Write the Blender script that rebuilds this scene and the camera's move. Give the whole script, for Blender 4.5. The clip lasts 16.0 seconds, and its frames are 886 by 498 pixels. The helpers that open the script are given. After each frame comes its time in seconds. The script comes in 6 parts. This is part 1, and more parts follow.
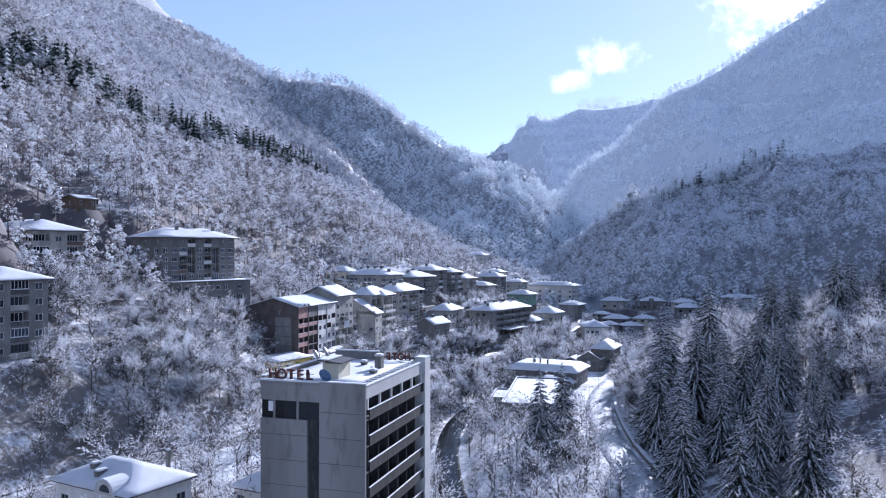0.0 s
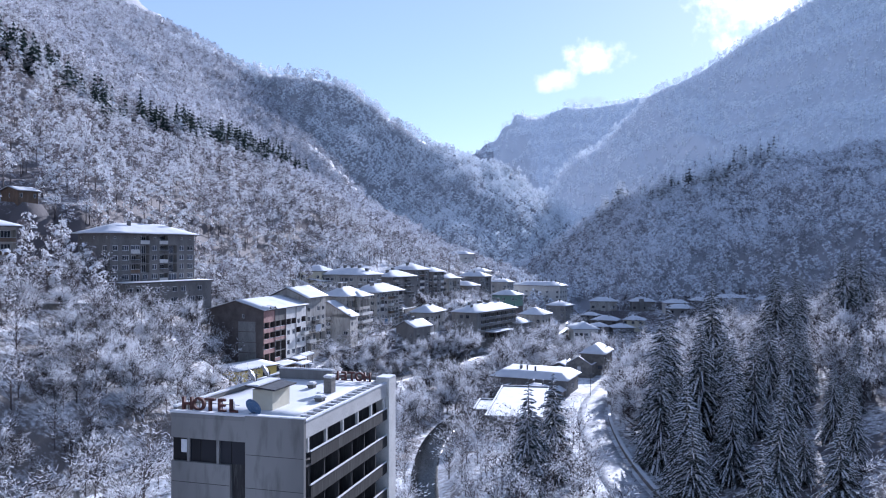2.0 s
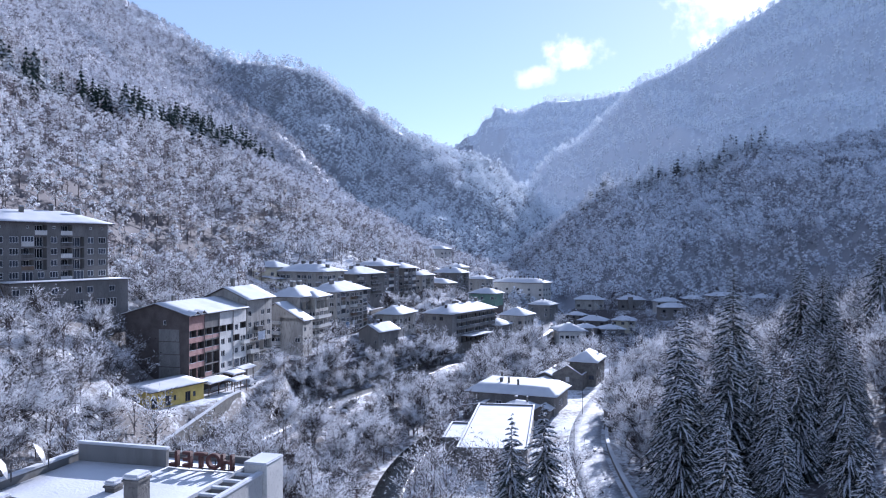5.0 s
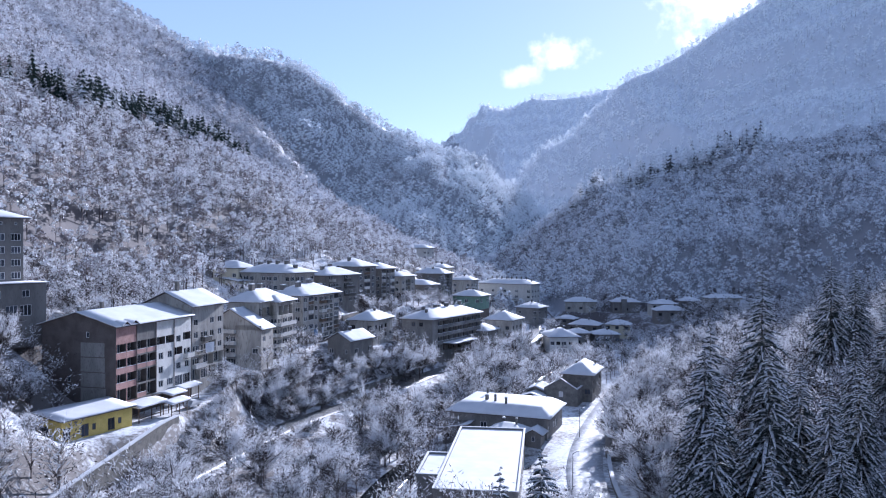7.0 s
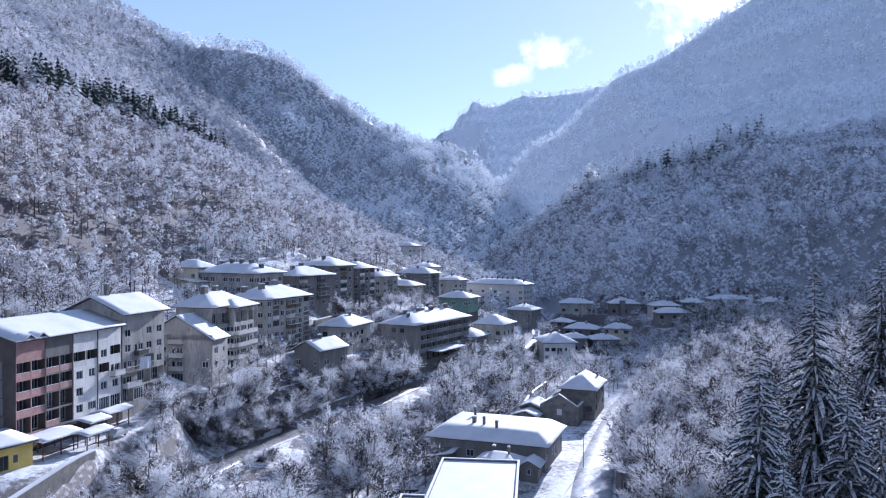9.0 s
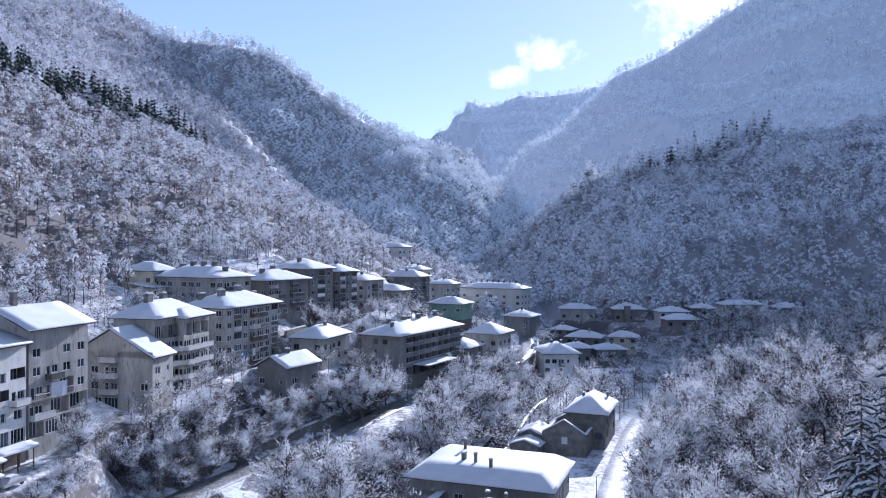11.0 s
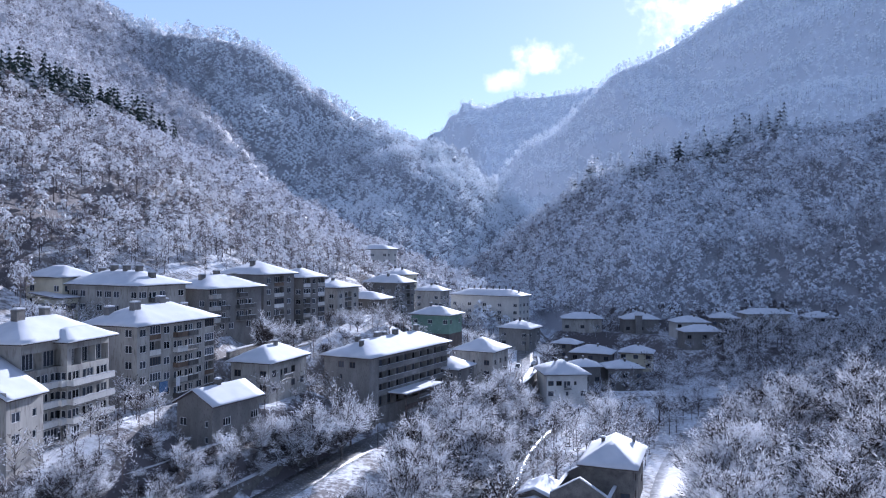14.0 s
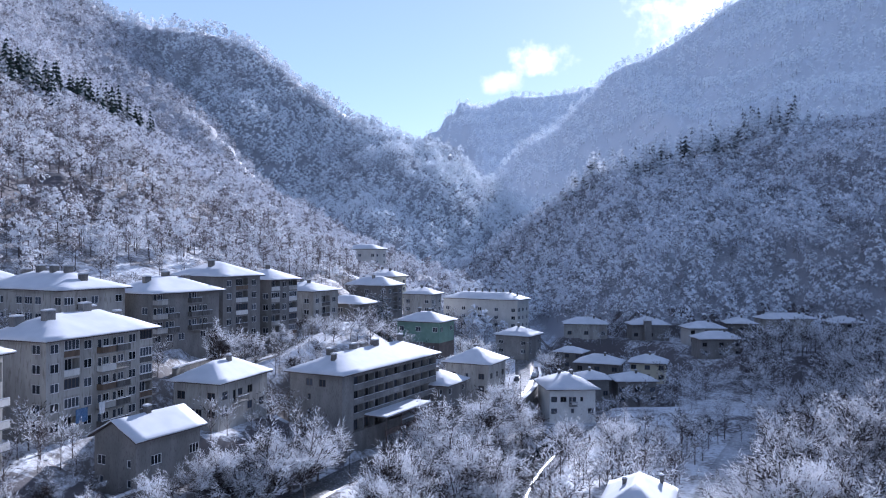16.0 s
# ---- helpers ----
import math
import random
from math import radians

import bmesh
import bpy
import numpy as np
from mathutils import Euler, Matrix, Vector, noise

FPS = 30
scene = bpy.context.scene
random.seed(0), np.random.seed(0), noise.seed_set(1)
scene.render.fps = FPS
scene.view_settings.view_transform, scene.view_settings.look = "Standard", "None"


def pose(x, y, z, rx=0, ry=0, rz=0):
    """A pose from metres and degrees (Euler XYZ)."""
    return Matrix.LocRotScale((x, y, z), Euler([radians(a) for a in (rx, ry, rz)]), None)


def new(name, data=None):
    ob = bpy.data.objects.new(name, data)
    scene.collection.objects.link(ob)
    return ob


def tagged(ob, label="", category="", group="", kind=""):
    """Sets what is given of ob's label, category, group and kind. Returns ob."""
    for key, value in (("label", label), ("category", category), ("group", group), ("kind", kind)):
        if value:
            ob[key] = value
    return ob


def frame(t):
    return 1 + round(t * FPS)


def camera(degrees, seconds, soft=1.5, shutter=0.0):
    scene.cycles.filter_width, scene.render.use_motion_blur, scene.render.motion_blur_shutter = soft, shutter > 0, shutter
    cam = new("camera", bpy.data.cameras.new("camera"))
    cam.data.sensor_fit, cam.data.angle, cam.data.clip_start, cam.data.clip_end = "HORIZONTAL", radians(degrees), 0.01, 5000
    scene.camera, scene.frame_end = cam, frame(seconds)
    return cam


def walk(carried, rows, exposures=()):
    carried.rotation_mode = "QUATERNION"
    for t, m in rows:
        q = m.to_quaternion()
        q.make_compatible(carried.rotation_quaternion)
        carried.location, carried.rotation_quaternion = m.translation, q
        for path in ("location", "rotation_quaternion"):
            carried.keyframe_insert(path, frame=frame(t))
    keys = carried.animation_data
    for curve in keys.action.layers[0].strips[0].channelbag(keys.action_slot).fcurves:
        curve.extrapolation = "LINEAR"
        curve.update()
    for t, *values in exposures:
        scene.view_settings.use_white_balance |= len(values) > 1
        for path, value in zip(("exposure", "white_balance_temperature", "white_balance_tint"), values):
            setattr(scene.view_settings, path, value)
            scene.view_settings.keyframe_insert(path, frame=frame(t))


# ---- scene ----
cam = camera(59.5, 16.0, soft=1.1)
METRES, EYE, TILT, LEAN, TURN = 220.0, 55.0, 0.0, 0.0, 0.0
ROWS = [
    (0.0, 0.00000, 0.00000, 0.00000, -0.000, 0.135, -0.05),
    (0.5, 0.00216, 0.02280, -0.00045, -0.288, 0.153, -0.05),
    (1.0, 0.00441, 0.04590, -0.00090, -0.568, 0.162, -0.06),
    (1.5, 0.00667, 0.06920, -0.00144, -0.820, 0.117, -0.06),
    (2.0, 0.00928, 0.09420, -0.00207, -1.054, 0.090, -0.06),
    (2.5, 0.01216, 0.12100, -0.00261, -1.279, 0.045, -0.06),
    (3.0, 0.01532, 0.14930, -0.00315, -1.514, -0.018, -0.06),
    (3.5, 0.01865, 0.17910, -0.00387, -1.757, -0.090, -0.06),
    (4.0, 0.02234, 0.20950, -0.00450, -2.000, -0.153, -0.07),
    (6.5, 0.04144, 0.36910, -0.00577, -3.333, -0.306, -0.15),
    (7.0, 0.04586, 0.40170, -0.00604, -3.550, -0.315, -0.17),
    (7.5, 0.05036, 0.43440, -0.00667, -3.730, -0.342, -0.17),
    (8.0, 0.05505, 0.46720, -0.00694, -3.928, -0.387, -0.18),
    (8.5, 0.05982, 0.50020, -0.00775, -4.081, -0.396, -0.19),
    (9.0, 0.06477, 0.53320, -0.00820, -4.243, -0.423, -0.19),
    (11.5, 0.09009, 0.69750, -0.01036, -4.577, -0.243, -0.27),
    (12.0, 0.09523, 0.73050, -0.01063, -4.631, -0.198, -0.27),
    (12.5, 0.10054, 0.76330, -0.01117, -4.685, -0.153, -0.28),
    (13.0, 0.10595, 0.79580, -0.01189, -4.748, -0.108, -0.29),
    (13.5, 0.11117, 0.82870, -0.01270, -4.811, -0.063, -0.28),
    (14.0, 0.11676, 0.86150, -0.01351, -4.847, -0.036, -0.29),
    (14.5, 0.12216, 0.89390, -0.01450, -4.901, 0.009, -0.28),
    (15.0, 0.12748, 0.92570, -0.01550, -4.955, 0.036, -0.26),
    (15.5, 0.13261, 0.95690, -0.01667, -5.009, 0.063, -0.24),
    (16.0, 0.13766, 0.98770, -0.01766, -5.063, 0.090, -0.25),
]
walk(cam, [(t, pose(0, 0, EYE, TILT, LEAN, TURN) @ pose(METRES * x, METRES * y, METRES * z, 90 + pitch, roll, yaw)) for t, x, y, z, yaw, pitch, roll in ROWS],
     exposures=[(0.0, 0.84, 5330, 20.0), (16.0, 0.84, 5330, 20.0)])

# ---- daylight: low winter sun ahead on the right, clear sky, a few clouds ----
SUN_AZ, SUN_EL = 25.5, 20.5          # degrees right of +y, degrees above the horizon
sun_data = bpy.data.lights.new("sun", "SUN")
sun_data.energy, sun_data.angle, sun_data.color = 5.0, radians(0.55), (1.0, 0.95, 0.88)
sun = new("sun", sun_data)
s_dir = Vector((math.sin(radians(SUN_AZ)) * math.cos(radians(SUN_EL)), math.cos(radians(SUN_AZ)) * math.cos(radians(SUN_EL)), math.sin(radians(SUN_EL))))
sun.rotation_euler = s_dir.to_track_quat("Z", "Y").to_euler()

world = bpy.data.worlds.new("winter_sky")
scene.world = world
world.use_nodes = True
wt = world.node_tree
for n in list(wt.nodes):
    wt.nodes.remove(n)


def wnode(kind, **values):
    n = wt.nodes.new(kind)
    for k, v in values.items():
        n.inputs[k].default_value = v
    return n


w_out = wt.nodes.new("ShaderNodeOutputWorld")
w_bg = wnode("ShaderNodeBackground", Strength=0.082)
w_sky = wt.nodes.new("ShaderNodeTexSky")
w_sky.sky_type, w_sky.sun_disc = "NISHITA", False
w_sky.sun_elevation, w_sky.sun_rotation = radians(SUN_EL), radians(SUN_AZ)
w_sky.air_density, w_sky.dust_density, w_sky.ozone_density, w_sky.altitude = 1.0, 0.15, 1.0, 600
w_co = wt.nodes.new("ShaderNodeTexCoord")
w_noise = wt.nodes.new("ShaderNodeTexNoise")
w_noise.inputs["Scale"].default_value, w_noise.inputs["Detail"].default_value = 42.0, 8.0
wt.links.new(w_co.outputs["Generated"], w_noise.inputs["Vector"])
veil = wt.nodes.new("ShaderNodeMix")          # thin high haze pales the blue
veil.data_type = "RGBA"
veil.inputs["Factor"].default_value = 0.38
veil.inputs["B"].default_value = (4.2, 4.9, 5.9, 1)
wt.links.new(w_sky.outputs["Color"], veil.inputs["A"])
last = veil.outputs["Result"]
# clouds: direction (x, y, z), half width, half height, thickness
for cx, cz, hw, hh, dens in ((0.216, 0.251, 0.046, 0.024, 1.0), (0.163, 0.219, 0.033, 0.017, 0.9), (0.20, 0.19, 0.035, 0.010, 0.4), (0.44, 0.36, 0.085, 0.12, 1.2)):
    c = Vector((cx, 1.0, cz)).normalized()
    side = c.cross(Vector((0, 0, 1))).normalized()
    up = side.cross(c)
    terms = []
    for axis, half in ((side, hw), (up, hh)):
        d = wt.nodes.new("ShaderNodeVectorMath")
        d.operation = "DOT_PRODUCT"
        wt.links.new(w_co.outputs["Generated"], d.inputs[0])
        d.inputs[1].default_value = axis / half
        p = wt.nodes.new("ShaderNodeMath")
        p.operation = "POWER"
        p.inputs[1].default_value = 2.0
        ab = wt.nodes.new("ShaderNodeMath")
        ab.operation = "ABSOLUTE"
        wt.links.new(d.outputs["Value"], ab.inputs[0])
        wt.links.new(ab.outputs[0], p.inputs[0])
        terms.append(p)
    add = wt.nodes.new("ShaderNodeMath")
    add.operation = "ADD"
    wt.links.new(terms[0].outputs[0], add.inputs[0])
    wt.links.new(terms[1].outputs[0], add.inputs[1])
    wob = wt.nodes.new("ShaderNodeMath")
    wob.operation = "MULTIPLY_ADD"
    wob.inputs[1].default_value, wob.inputs[2].default_value = 3.2, -1.5
    wt.links.new(w_noise.outputs["Fac"], wob.inputs[0])
    tot = wt.nodes.new("ShaderNodeMath")
    tot.operation = "ADD"
    wt.links.new(add.outputs[0], tot.inputs[0])
    wt.links.new(wob.outputs[0], tot.inputs[1])
    ramp = wt.nodes.new("ShaderNodeMapRange")
    ramp.interpolation_type = "SMOOTHSTEP"
    for k, v in (("From Min", 1.1), ("From Max", 0.0), ("To Min", 0.0), ("To Max", min(1.0, dens))):
        ramp.inputs[k].default_value = v
    wt.links.new(tot.outputs[0], ramp.inputs["Value"])
    ahead = wt.nodes.new("ShaderNodeVectorMath")
    ahead.operation = "DOT_PRODUCT"
    wt.links.new(w_co.outputs["Generated"], ahead.inputs[0])
    ahead.inputs[1].default_value = c
    front = wt.nodes.new("ShaderNodeMath")
    front.operation = "GREATER_THAN"
    front.inputs[1].default_value = 0.5
    wt.links.new(ahead.outputs["Value"], front.inputs[0])
    both = wt.nodes.new("ShaderNodeMath")
    both.operation = "MULTIPLY"
    wt.links.new(ramp.outputs["Result"], both.inputs[0])
    wt.links.new(front.outputs[0], both.inputs[1])
    mix = wt.nodes.new("ShaderNodeMix")
    mix.data_type = "RGBA"
    mix.inputs["B"].default_value = (9.0 * dens, 9.2 * dens, 9.4 * dens, 1)
    wt.links.new(both.outputs[0], mix.inputs["Factor"])
    wt.links.new(last, mix.inputs["A"])
    last = mix.outputs["Result"]
wt.links.new(last, w_bg.inputs["Color"])
wt.links.new(w_bg.outputs[0], w_out.inputs["Surface"])


# ---- materials ----
def surf(name, dark, light, scale=1.0, fine=12.0, rough=0.8, bump=0.25, stretch=(1, 1, 1), metal=0.0, stain=None, vary=0.12):
    """A weathered surface: two scales of mottling, a stain colour, fine relief and a little difference from thing to thing."""
    m = bpy.data.materials.new(name)
    m.use_nodes = True
    nt = m.node_tree
    b = nt.nodes["Principled BSDF"]
    b.inputs["Roughness"].default_value, b.inputs["Metallic"].default_value = rough, metal
    geo = nt.nodes.new("ShaderNodeNewGeometry")
    mp = nt.nodes.new("ShaderNodeMapping")
    mp.inputs["Scale"].default_value = stretch
    nt.links.new(geo.outputs["Position"], mp.inputs["Vector"])
    n1, n2 = nt.nodes.new("ShaderNodeTexNoise"), nt.nodes.new("ShaderNodeTexNoise")
    n1.inputs["Scale"].default_value, n1.inputs["Detail"].default_value = scale, 4
    n2.inputs["Scale"].default_value, n2.inputs["Detail"].default_value = fine, 5
    for n in (n1, n2):
        nt.links.new(mp.outputs["Vector"], n.inputs["Vector"])
    r1 = nt.nodes.new("ShaderNodeMapRange")
    r1.inputs["From Min"].default_value, r1.inputs["From Max"].default_value = 0.32, 0.68
    nt.links.new(n1.outputs["Fac"], r1.inputs["Value"])
    mix = nt.nodes.new("ShaderNodeMix")
    mix.data_type = "RGBA"
    mix.inputs["A"].default_value, mix.inputs["B"].default_value = (*dark, 1), (*light, 1)
    nt.links.new(r1.outputs["Result"], mix.inputs["Factor"])
    out = mix.outputs["Result"]
    if stain:
        r2 = nt.nodes.new("ShaderNodeMapRange")
        r2.inputs["From Min"].default_value, r2.inputs["From Max"].default_value, r2.inputs["To Max"].default_value = 0.53, 0.72, 0.8
        nt.links.new(n2.outputs["Fac"], r2.inputs["Value"])
        mx = nt.nodes.new("ShaderNodeMix")
        mx.data_type = "RGBA"
        mx.inputs["B"].default_value = (*stain, 1)
        nt.links.new(r2.outputs["Result"], mx.inputs["Factor"])
        nt.links.new(out, mx.inputs["A"])
        out = mx.outputs["Result"]
    info = nt.nodes.new("ShaderNodeObjectInfo")
    hs = nt.nodes.new("ShaderNodeHueSaturation")
    mr = nt.nodes.new("ShaderNodeMapRange")
    mr.inputs["To Min"].default_value, mr.inputs["To Max"].default_value = 1 - vary, 1 + vary
    nt.links.new(info.outputs["Random"], mr.inputs["Value"])
    nt.links.new(mr.outputs["Result"], hs.inputs["Value"])
    nt.links.new(out, hs.inputs["Color"])
    nt.links.new(hs.outputs["Color"], b.inputs["Base Color"])
    if bump:
        bp = nt.nodes.new("ShaderNodeBump")
        bp.inputs["Strength"].default_value, bp.inputs["Distance"].default_value = bump, 0.1
        nt.links.new(n2.outputs["Fac"], bp.inputs["Height"])
        nt.links.new(bp.outputs["Normal"], b.inputs["Normal"])
    return m


def twiggy(name, bark, frost, share=0.5, through_light=0.3, patch=0.05):
    """Frosted twigs: each one bark or rime, in patches over the slope; the rime lets light through."""
    m = bpy.data.materials.new(name)
    m.use_nodes = True
    nt = m.node_tree
    nt.nodes.remove(nt.nodes["Principled BSDF"])
    geo = nt.nodes.new("ShaderNodeNewGeometry")
    n1 = nt.nodes.new("ShaderNodeTexNoise")
    n1.inputs["Scale"].default_value, n1.inputs["Detail"].default_value = patch, 5
    nt.links.new(geo.outputs["Position"], n1.inputs["Vector"])
    ma = nt.nodes.new("ShaderNodeMath")
    ma.operation = "MULTIPLY_ADD"
    ma.inputs[1].default_value, ma.inputs[2].default_value = 3.0, -1.5 + (share - 0.5)
    nt.links.new(n1.outputs["Fac"], ma.inputs[0])
    ad = nt.nodes.new("ShaderNodeMath")
    ad.operation = "ADD"
    nt.links.new(ma.outputs[0], ad.inputs[0])
    half = nt.nodes.new("ShaderNodeMath")
    half.operation = "MULTIPLY_ADD"
    half.inputs[1].default_value, half.inputs[2].default_value = 0.5, 0.25
    nt.links.new(geo.outputs["Random Per Island"], half.inputs[0])
    nt.links.new(half.outputs[0], ad.inputs[1])
    mr = nt.nodes.new("ShaderNodeMapRange")
    mr.inputs["From Min"].default_value, mr.inputs["From Max"].default_value = 0.33, 0.67
    nt.links.new(ad.outputs[0], mr.inputs["Value"])
    mix = nt.nodes.new("ShaderNodeMix")
    mix.data_type = "RGBA"
    mix.inputs["A"].default_value, mix.inputs["B"].default_value = (*bark, 1), (*frost, 1)
    nt.links.new(mr.outputs["Result"], mix.inputs["Factor"])
    df, tr, ms = nt.nodes.new("ShaderNodeBsdfDiffuse"), nt.nodes.new("ShaderNodeBsdfTranslucent"), nt.nodes.new("ShaderNodeMixShader")
    ms.inputs["Fac"].default_value = through_light
    nt.links.new(mix.outputs["Result"], df.inputs["Color"])
    nt.links.new(mix.outputs["Result"], tr.inputs["Color"])
    nt.links.new(df.outputs[0], ms.inputs[1])
    nt.links.new(tr.outputs[0], ms.inputs[2])
    nt.links.new(ms.outputs[0], nt.nodes["Material Output"].inputs["Surface"])
    return m


def pane_mat(name, tint, rough=0.18):
    m = bpy.data.materials.new(name)
    m.use_nodes = True
    b = m.node_tree.nodes["Principled BSDF"]
    b.inputs["Base Color"].default_value, b.inputs["Roughness"].default_value = (*tint, 1), rough
    b.inputs["Specular IOR Level"].default_value = 0.15
    info, hs, mr = m.node_tree.nodes.new("ShaderNodeObjectInfo"), m.node_tree.nodes.new("ShaderNodeHueSaturation"), m.node_tree.nodes.new("ShaderNodeMapRange")
    mr.inputs["To Min"].default_value, mr.inputs["To Max"].default_value = 0.35, 2.6
    hs.inputs["Color"].default_value = (*tint, 1)
    m.node_tree.links.new(info.outputs["Random"], mr.inputs["Value"])
    m.node_tree.links.new(mr.outputs["Result"], hs.inputs["Value"])
    m.node_tree.links.new(hs.outputs["Color"], b.inputs["Base Color"])
    return m


SNOW = surf("snow", (0.53, 0.55, 0.59), (0.63, 0.64, 0.67), 0.3, 5.0, 0.75, 0.3, vary=0.02)
ROOF = surf("roof_edge_dark", (0.06, 0.05, 0.05), (0.13, 0.10, 0.09), 1.5, 14, 0.85)
PLASTER_GREY = surf("plaster_grey", (0.17, 0.165, 0.16), (0.26, 0.25, 0.24), 0.5, 5, 0.9, 0.2, (1, 1, 0.35), stain=(0.11, 0.105, 0.10))
PLASTER_DARK = surf("plaster_dark", (0.15, 0.145, 0.14), (0.22, 0.21, 0.20), 0.5, 5, 0.9, 0.2, (1, 1, 0.35), stain=(0.10, 0.095, 0.09))
PLASTER_BEIGE = surf("plaster_beige", (0.30, 0.285, 0.265), (0.50, 0.48, 0.44), 0.4, 2.6, 0.9, 0.2, (1, 1, 0.22), stain=(0.19, 0.175, 0.155))
PLASTER_WHITE = surf("plaster_white", (0.56, 0.55, 0.52), (0.68, 0.67, 0.64), 0.5, 5, 0.9, 0.2, (1, 1, 0.35), stain=(0.44, 0.42, 0.39))
PLASTER_YELLOW = surf("plaster_yellow", (0.50, 0.38, 0.10), (0.62, 0.48, 0.15), 0.6, 6, 0.9, 0.2, stain=(0.36, 0.28, 0.09))
PLASTER_CREAM = surf("plaster_cream", (0.52, 0.48, 0.36), (0.62, 0.58, 0.45), 0.6, 6, 0.9, 0.2)
PLASTER_GREEN = surf("plaster_green", (0.16, 0.27, 0.22), (0.22, 0.34, 0.28), 0.6, 6, 0.9, 0.2)
PINK = surf("facing_pink", (0.38, 0.22, 0.195), (0.50, 0.31, 0.275), 0.7, 7, 0.9, 0.2, stain=(0.24, 0.12, 0.10))
BRICK = surf("brick_wall", (0.085, 0.072, 0.068), (0.135, 0.115, 0.108), 0.5, 9, 0.95, 0.5, stain=(0.07, 0.055, 0.05))
CONCRETE = surf("concrete", (0.15, 0.15, 0.147), (0.25, 0.247, 0.24), 0.16, 1.1, 0.92, 0.15, (1, 1, 0.22), stain=(0.12, 0.118, 0.114))
CONCRETE_PALE = surf("concrete_pale", (0.50, 0.49, 0.47), (0.60, 0.59, 0.56), 0.4, 5, 0.9, 0.2, stain=(0.40, 0.39, 0.37))
PARAPET = surf("weathered_parapet", (0.05, 0.047, 0.045), (0.12, 0.115, 0.11), 0.8, 6, 0.9, 0.3, (1, 1, 0.15), stain=(0.22, 0.21, 0.20))
STONE = surf("stone_wall", (0.12, 0.115, 0.11), (0.22, 0.21, 0.19), 0.8, 6, 0.95, 0.6, stain=(0.07, 0.07, 0.065))
METAL = surf("dark_metal", (0.05, 0.05, 0.055), (0.09, 0.09, 0.095), 2, 20, 0.5, 0.1, metal=0.6)
METAL_PALE = surf("galvanised_metal", (0.42, 0.43, 0.45), (0.55, 0.56, 0.58), 2, 20, 0.4, 0.1, metal=0.7)
RUST = surf("rusted_red_sign", (0.05, 0.018, 0.016), (0.10, 0.035, 0.03), 3, 18, 0.8, 0.2)
WOOD = surf("weathered_wood", (0.10, 0.07, 0.05), (0.17, 0.12, 0.085), 1.5, 10, 0.85, 0.3, (1, 1, 0.3))
FRAME_WHITE = surf("white_frame", (0.62, 0.62, 0.61), (0.72, 0.72, 0.71), 2, 20, 0.5, 0.0)
FRAME_DARK = surf("dark_frame", (0.09, 0.07, 0.06), (0.14, 0.11, 0.09), 2, 20, 0.6, 0.0)
GLASS = pane_mat("window_glass", (0.035, 0.04, 0.05))
# Near-black render with paler streaks, for loggia backs, stair strip and joints.
DARK_RENDER = surf("dark_streaked_render", (0.016, 0.016, 0.018), (0.05, 0.049, 0.05), 0.9, 5, 0.9, 0.2, (1, 1, 0.12), stain=(0.10, 0.098, 0.095))
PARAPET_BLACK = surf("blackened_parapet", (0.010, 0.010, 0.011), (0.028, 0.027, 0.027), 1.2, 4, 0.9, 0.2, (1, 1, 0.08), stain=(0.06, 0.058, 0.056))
GLASS_DARK = pane_mat("unlit_room_glass", (0.012, 0.013, 0.016), 0.45)
BARK = surf("bark", (0.05, 0.042, 0.04), (0.11, 0.095, 0.09), 3, 14, 0.95, 0.5, (1, 1, 0.3), stain=(0.55, 0.57, 0.6))
NEEDLE = surf("spruce_needles", (0.018, 0.028, 0.026), (0.05, 0.065, 0.06), 1.2, 9, 0.9, 0.0, stain=(0.50, 0.53, 0.57))
TWIG = twiggy("frosted_twigs", (0.05, 0.042, 0.043), (0.78, 0.79, 0.82), 0.60, 0.15, 0.26)
TWIG_HILL = twiggy("frosted_wood", (0.19, 0.165, 0.17), (0.80, 0.81, 0.84), 0.62, 0.12, 0.17)
# Blue shade and haze of the opposite slope are put into these twigs.
TWIG_SHADE = twiggy("rimed_hazy_slope_wood", (0.30, 0.302, 0.325), (0.80, 0.83, 0.88), 0.72, 0.08, 0.10)
TWIG_UPPER = twiggy("rimed_upper_wood", (0.21, 0.195, 0.205), (0.72, 0.73, 0.77), 0.66, 0.08, 0.13)
# Distance haze is mixed into the pale, bluish far and spur twigs.
TWIG_FAR = twiggy("rimed_hazy_far_wood", (0.72, 0.76, 0.80), (0.92, 0.95, 0.97), 0.92, 0.06, 0.05)
TWIG_SPUR = twiggy("rimed_hazy_spur_wood", (0.48, 0.50, 0.54), (0.90, 0.93, 0.96), 0.82, 0.05, 0.03)
# Stems paled for woods past y 400, haze put into the colour.
STEM_HAZY = surf("hazy_pale_stems", (0.24, 0.24, 0.26), (0.38, 0.38, 0.41), 0.3, 2, 0.95, 0.0)
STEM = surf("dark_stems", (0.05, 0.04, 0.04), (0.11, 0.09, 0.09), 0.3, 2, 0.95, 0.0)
FIR = twiggy("snowy_fir", (0.03, 0.045, 0.042), (0.72, 0.75, 0.79), 0.30, 0.2, 0.08)
FIR_WHITE = twiggy("white_fir", (0.08, 0.09, 0.09), (0.84, 0.86, 0.89), 0.7, 0.3, 0.08)
ROAD = surf("wet_asphalt_with_slush", (0.05, 0.05, 0.052), (0.20, 0.20, 0.20), 0.35, 2.2, 0.5, 0.2, stain=(0.70, 0.72, 0.75))
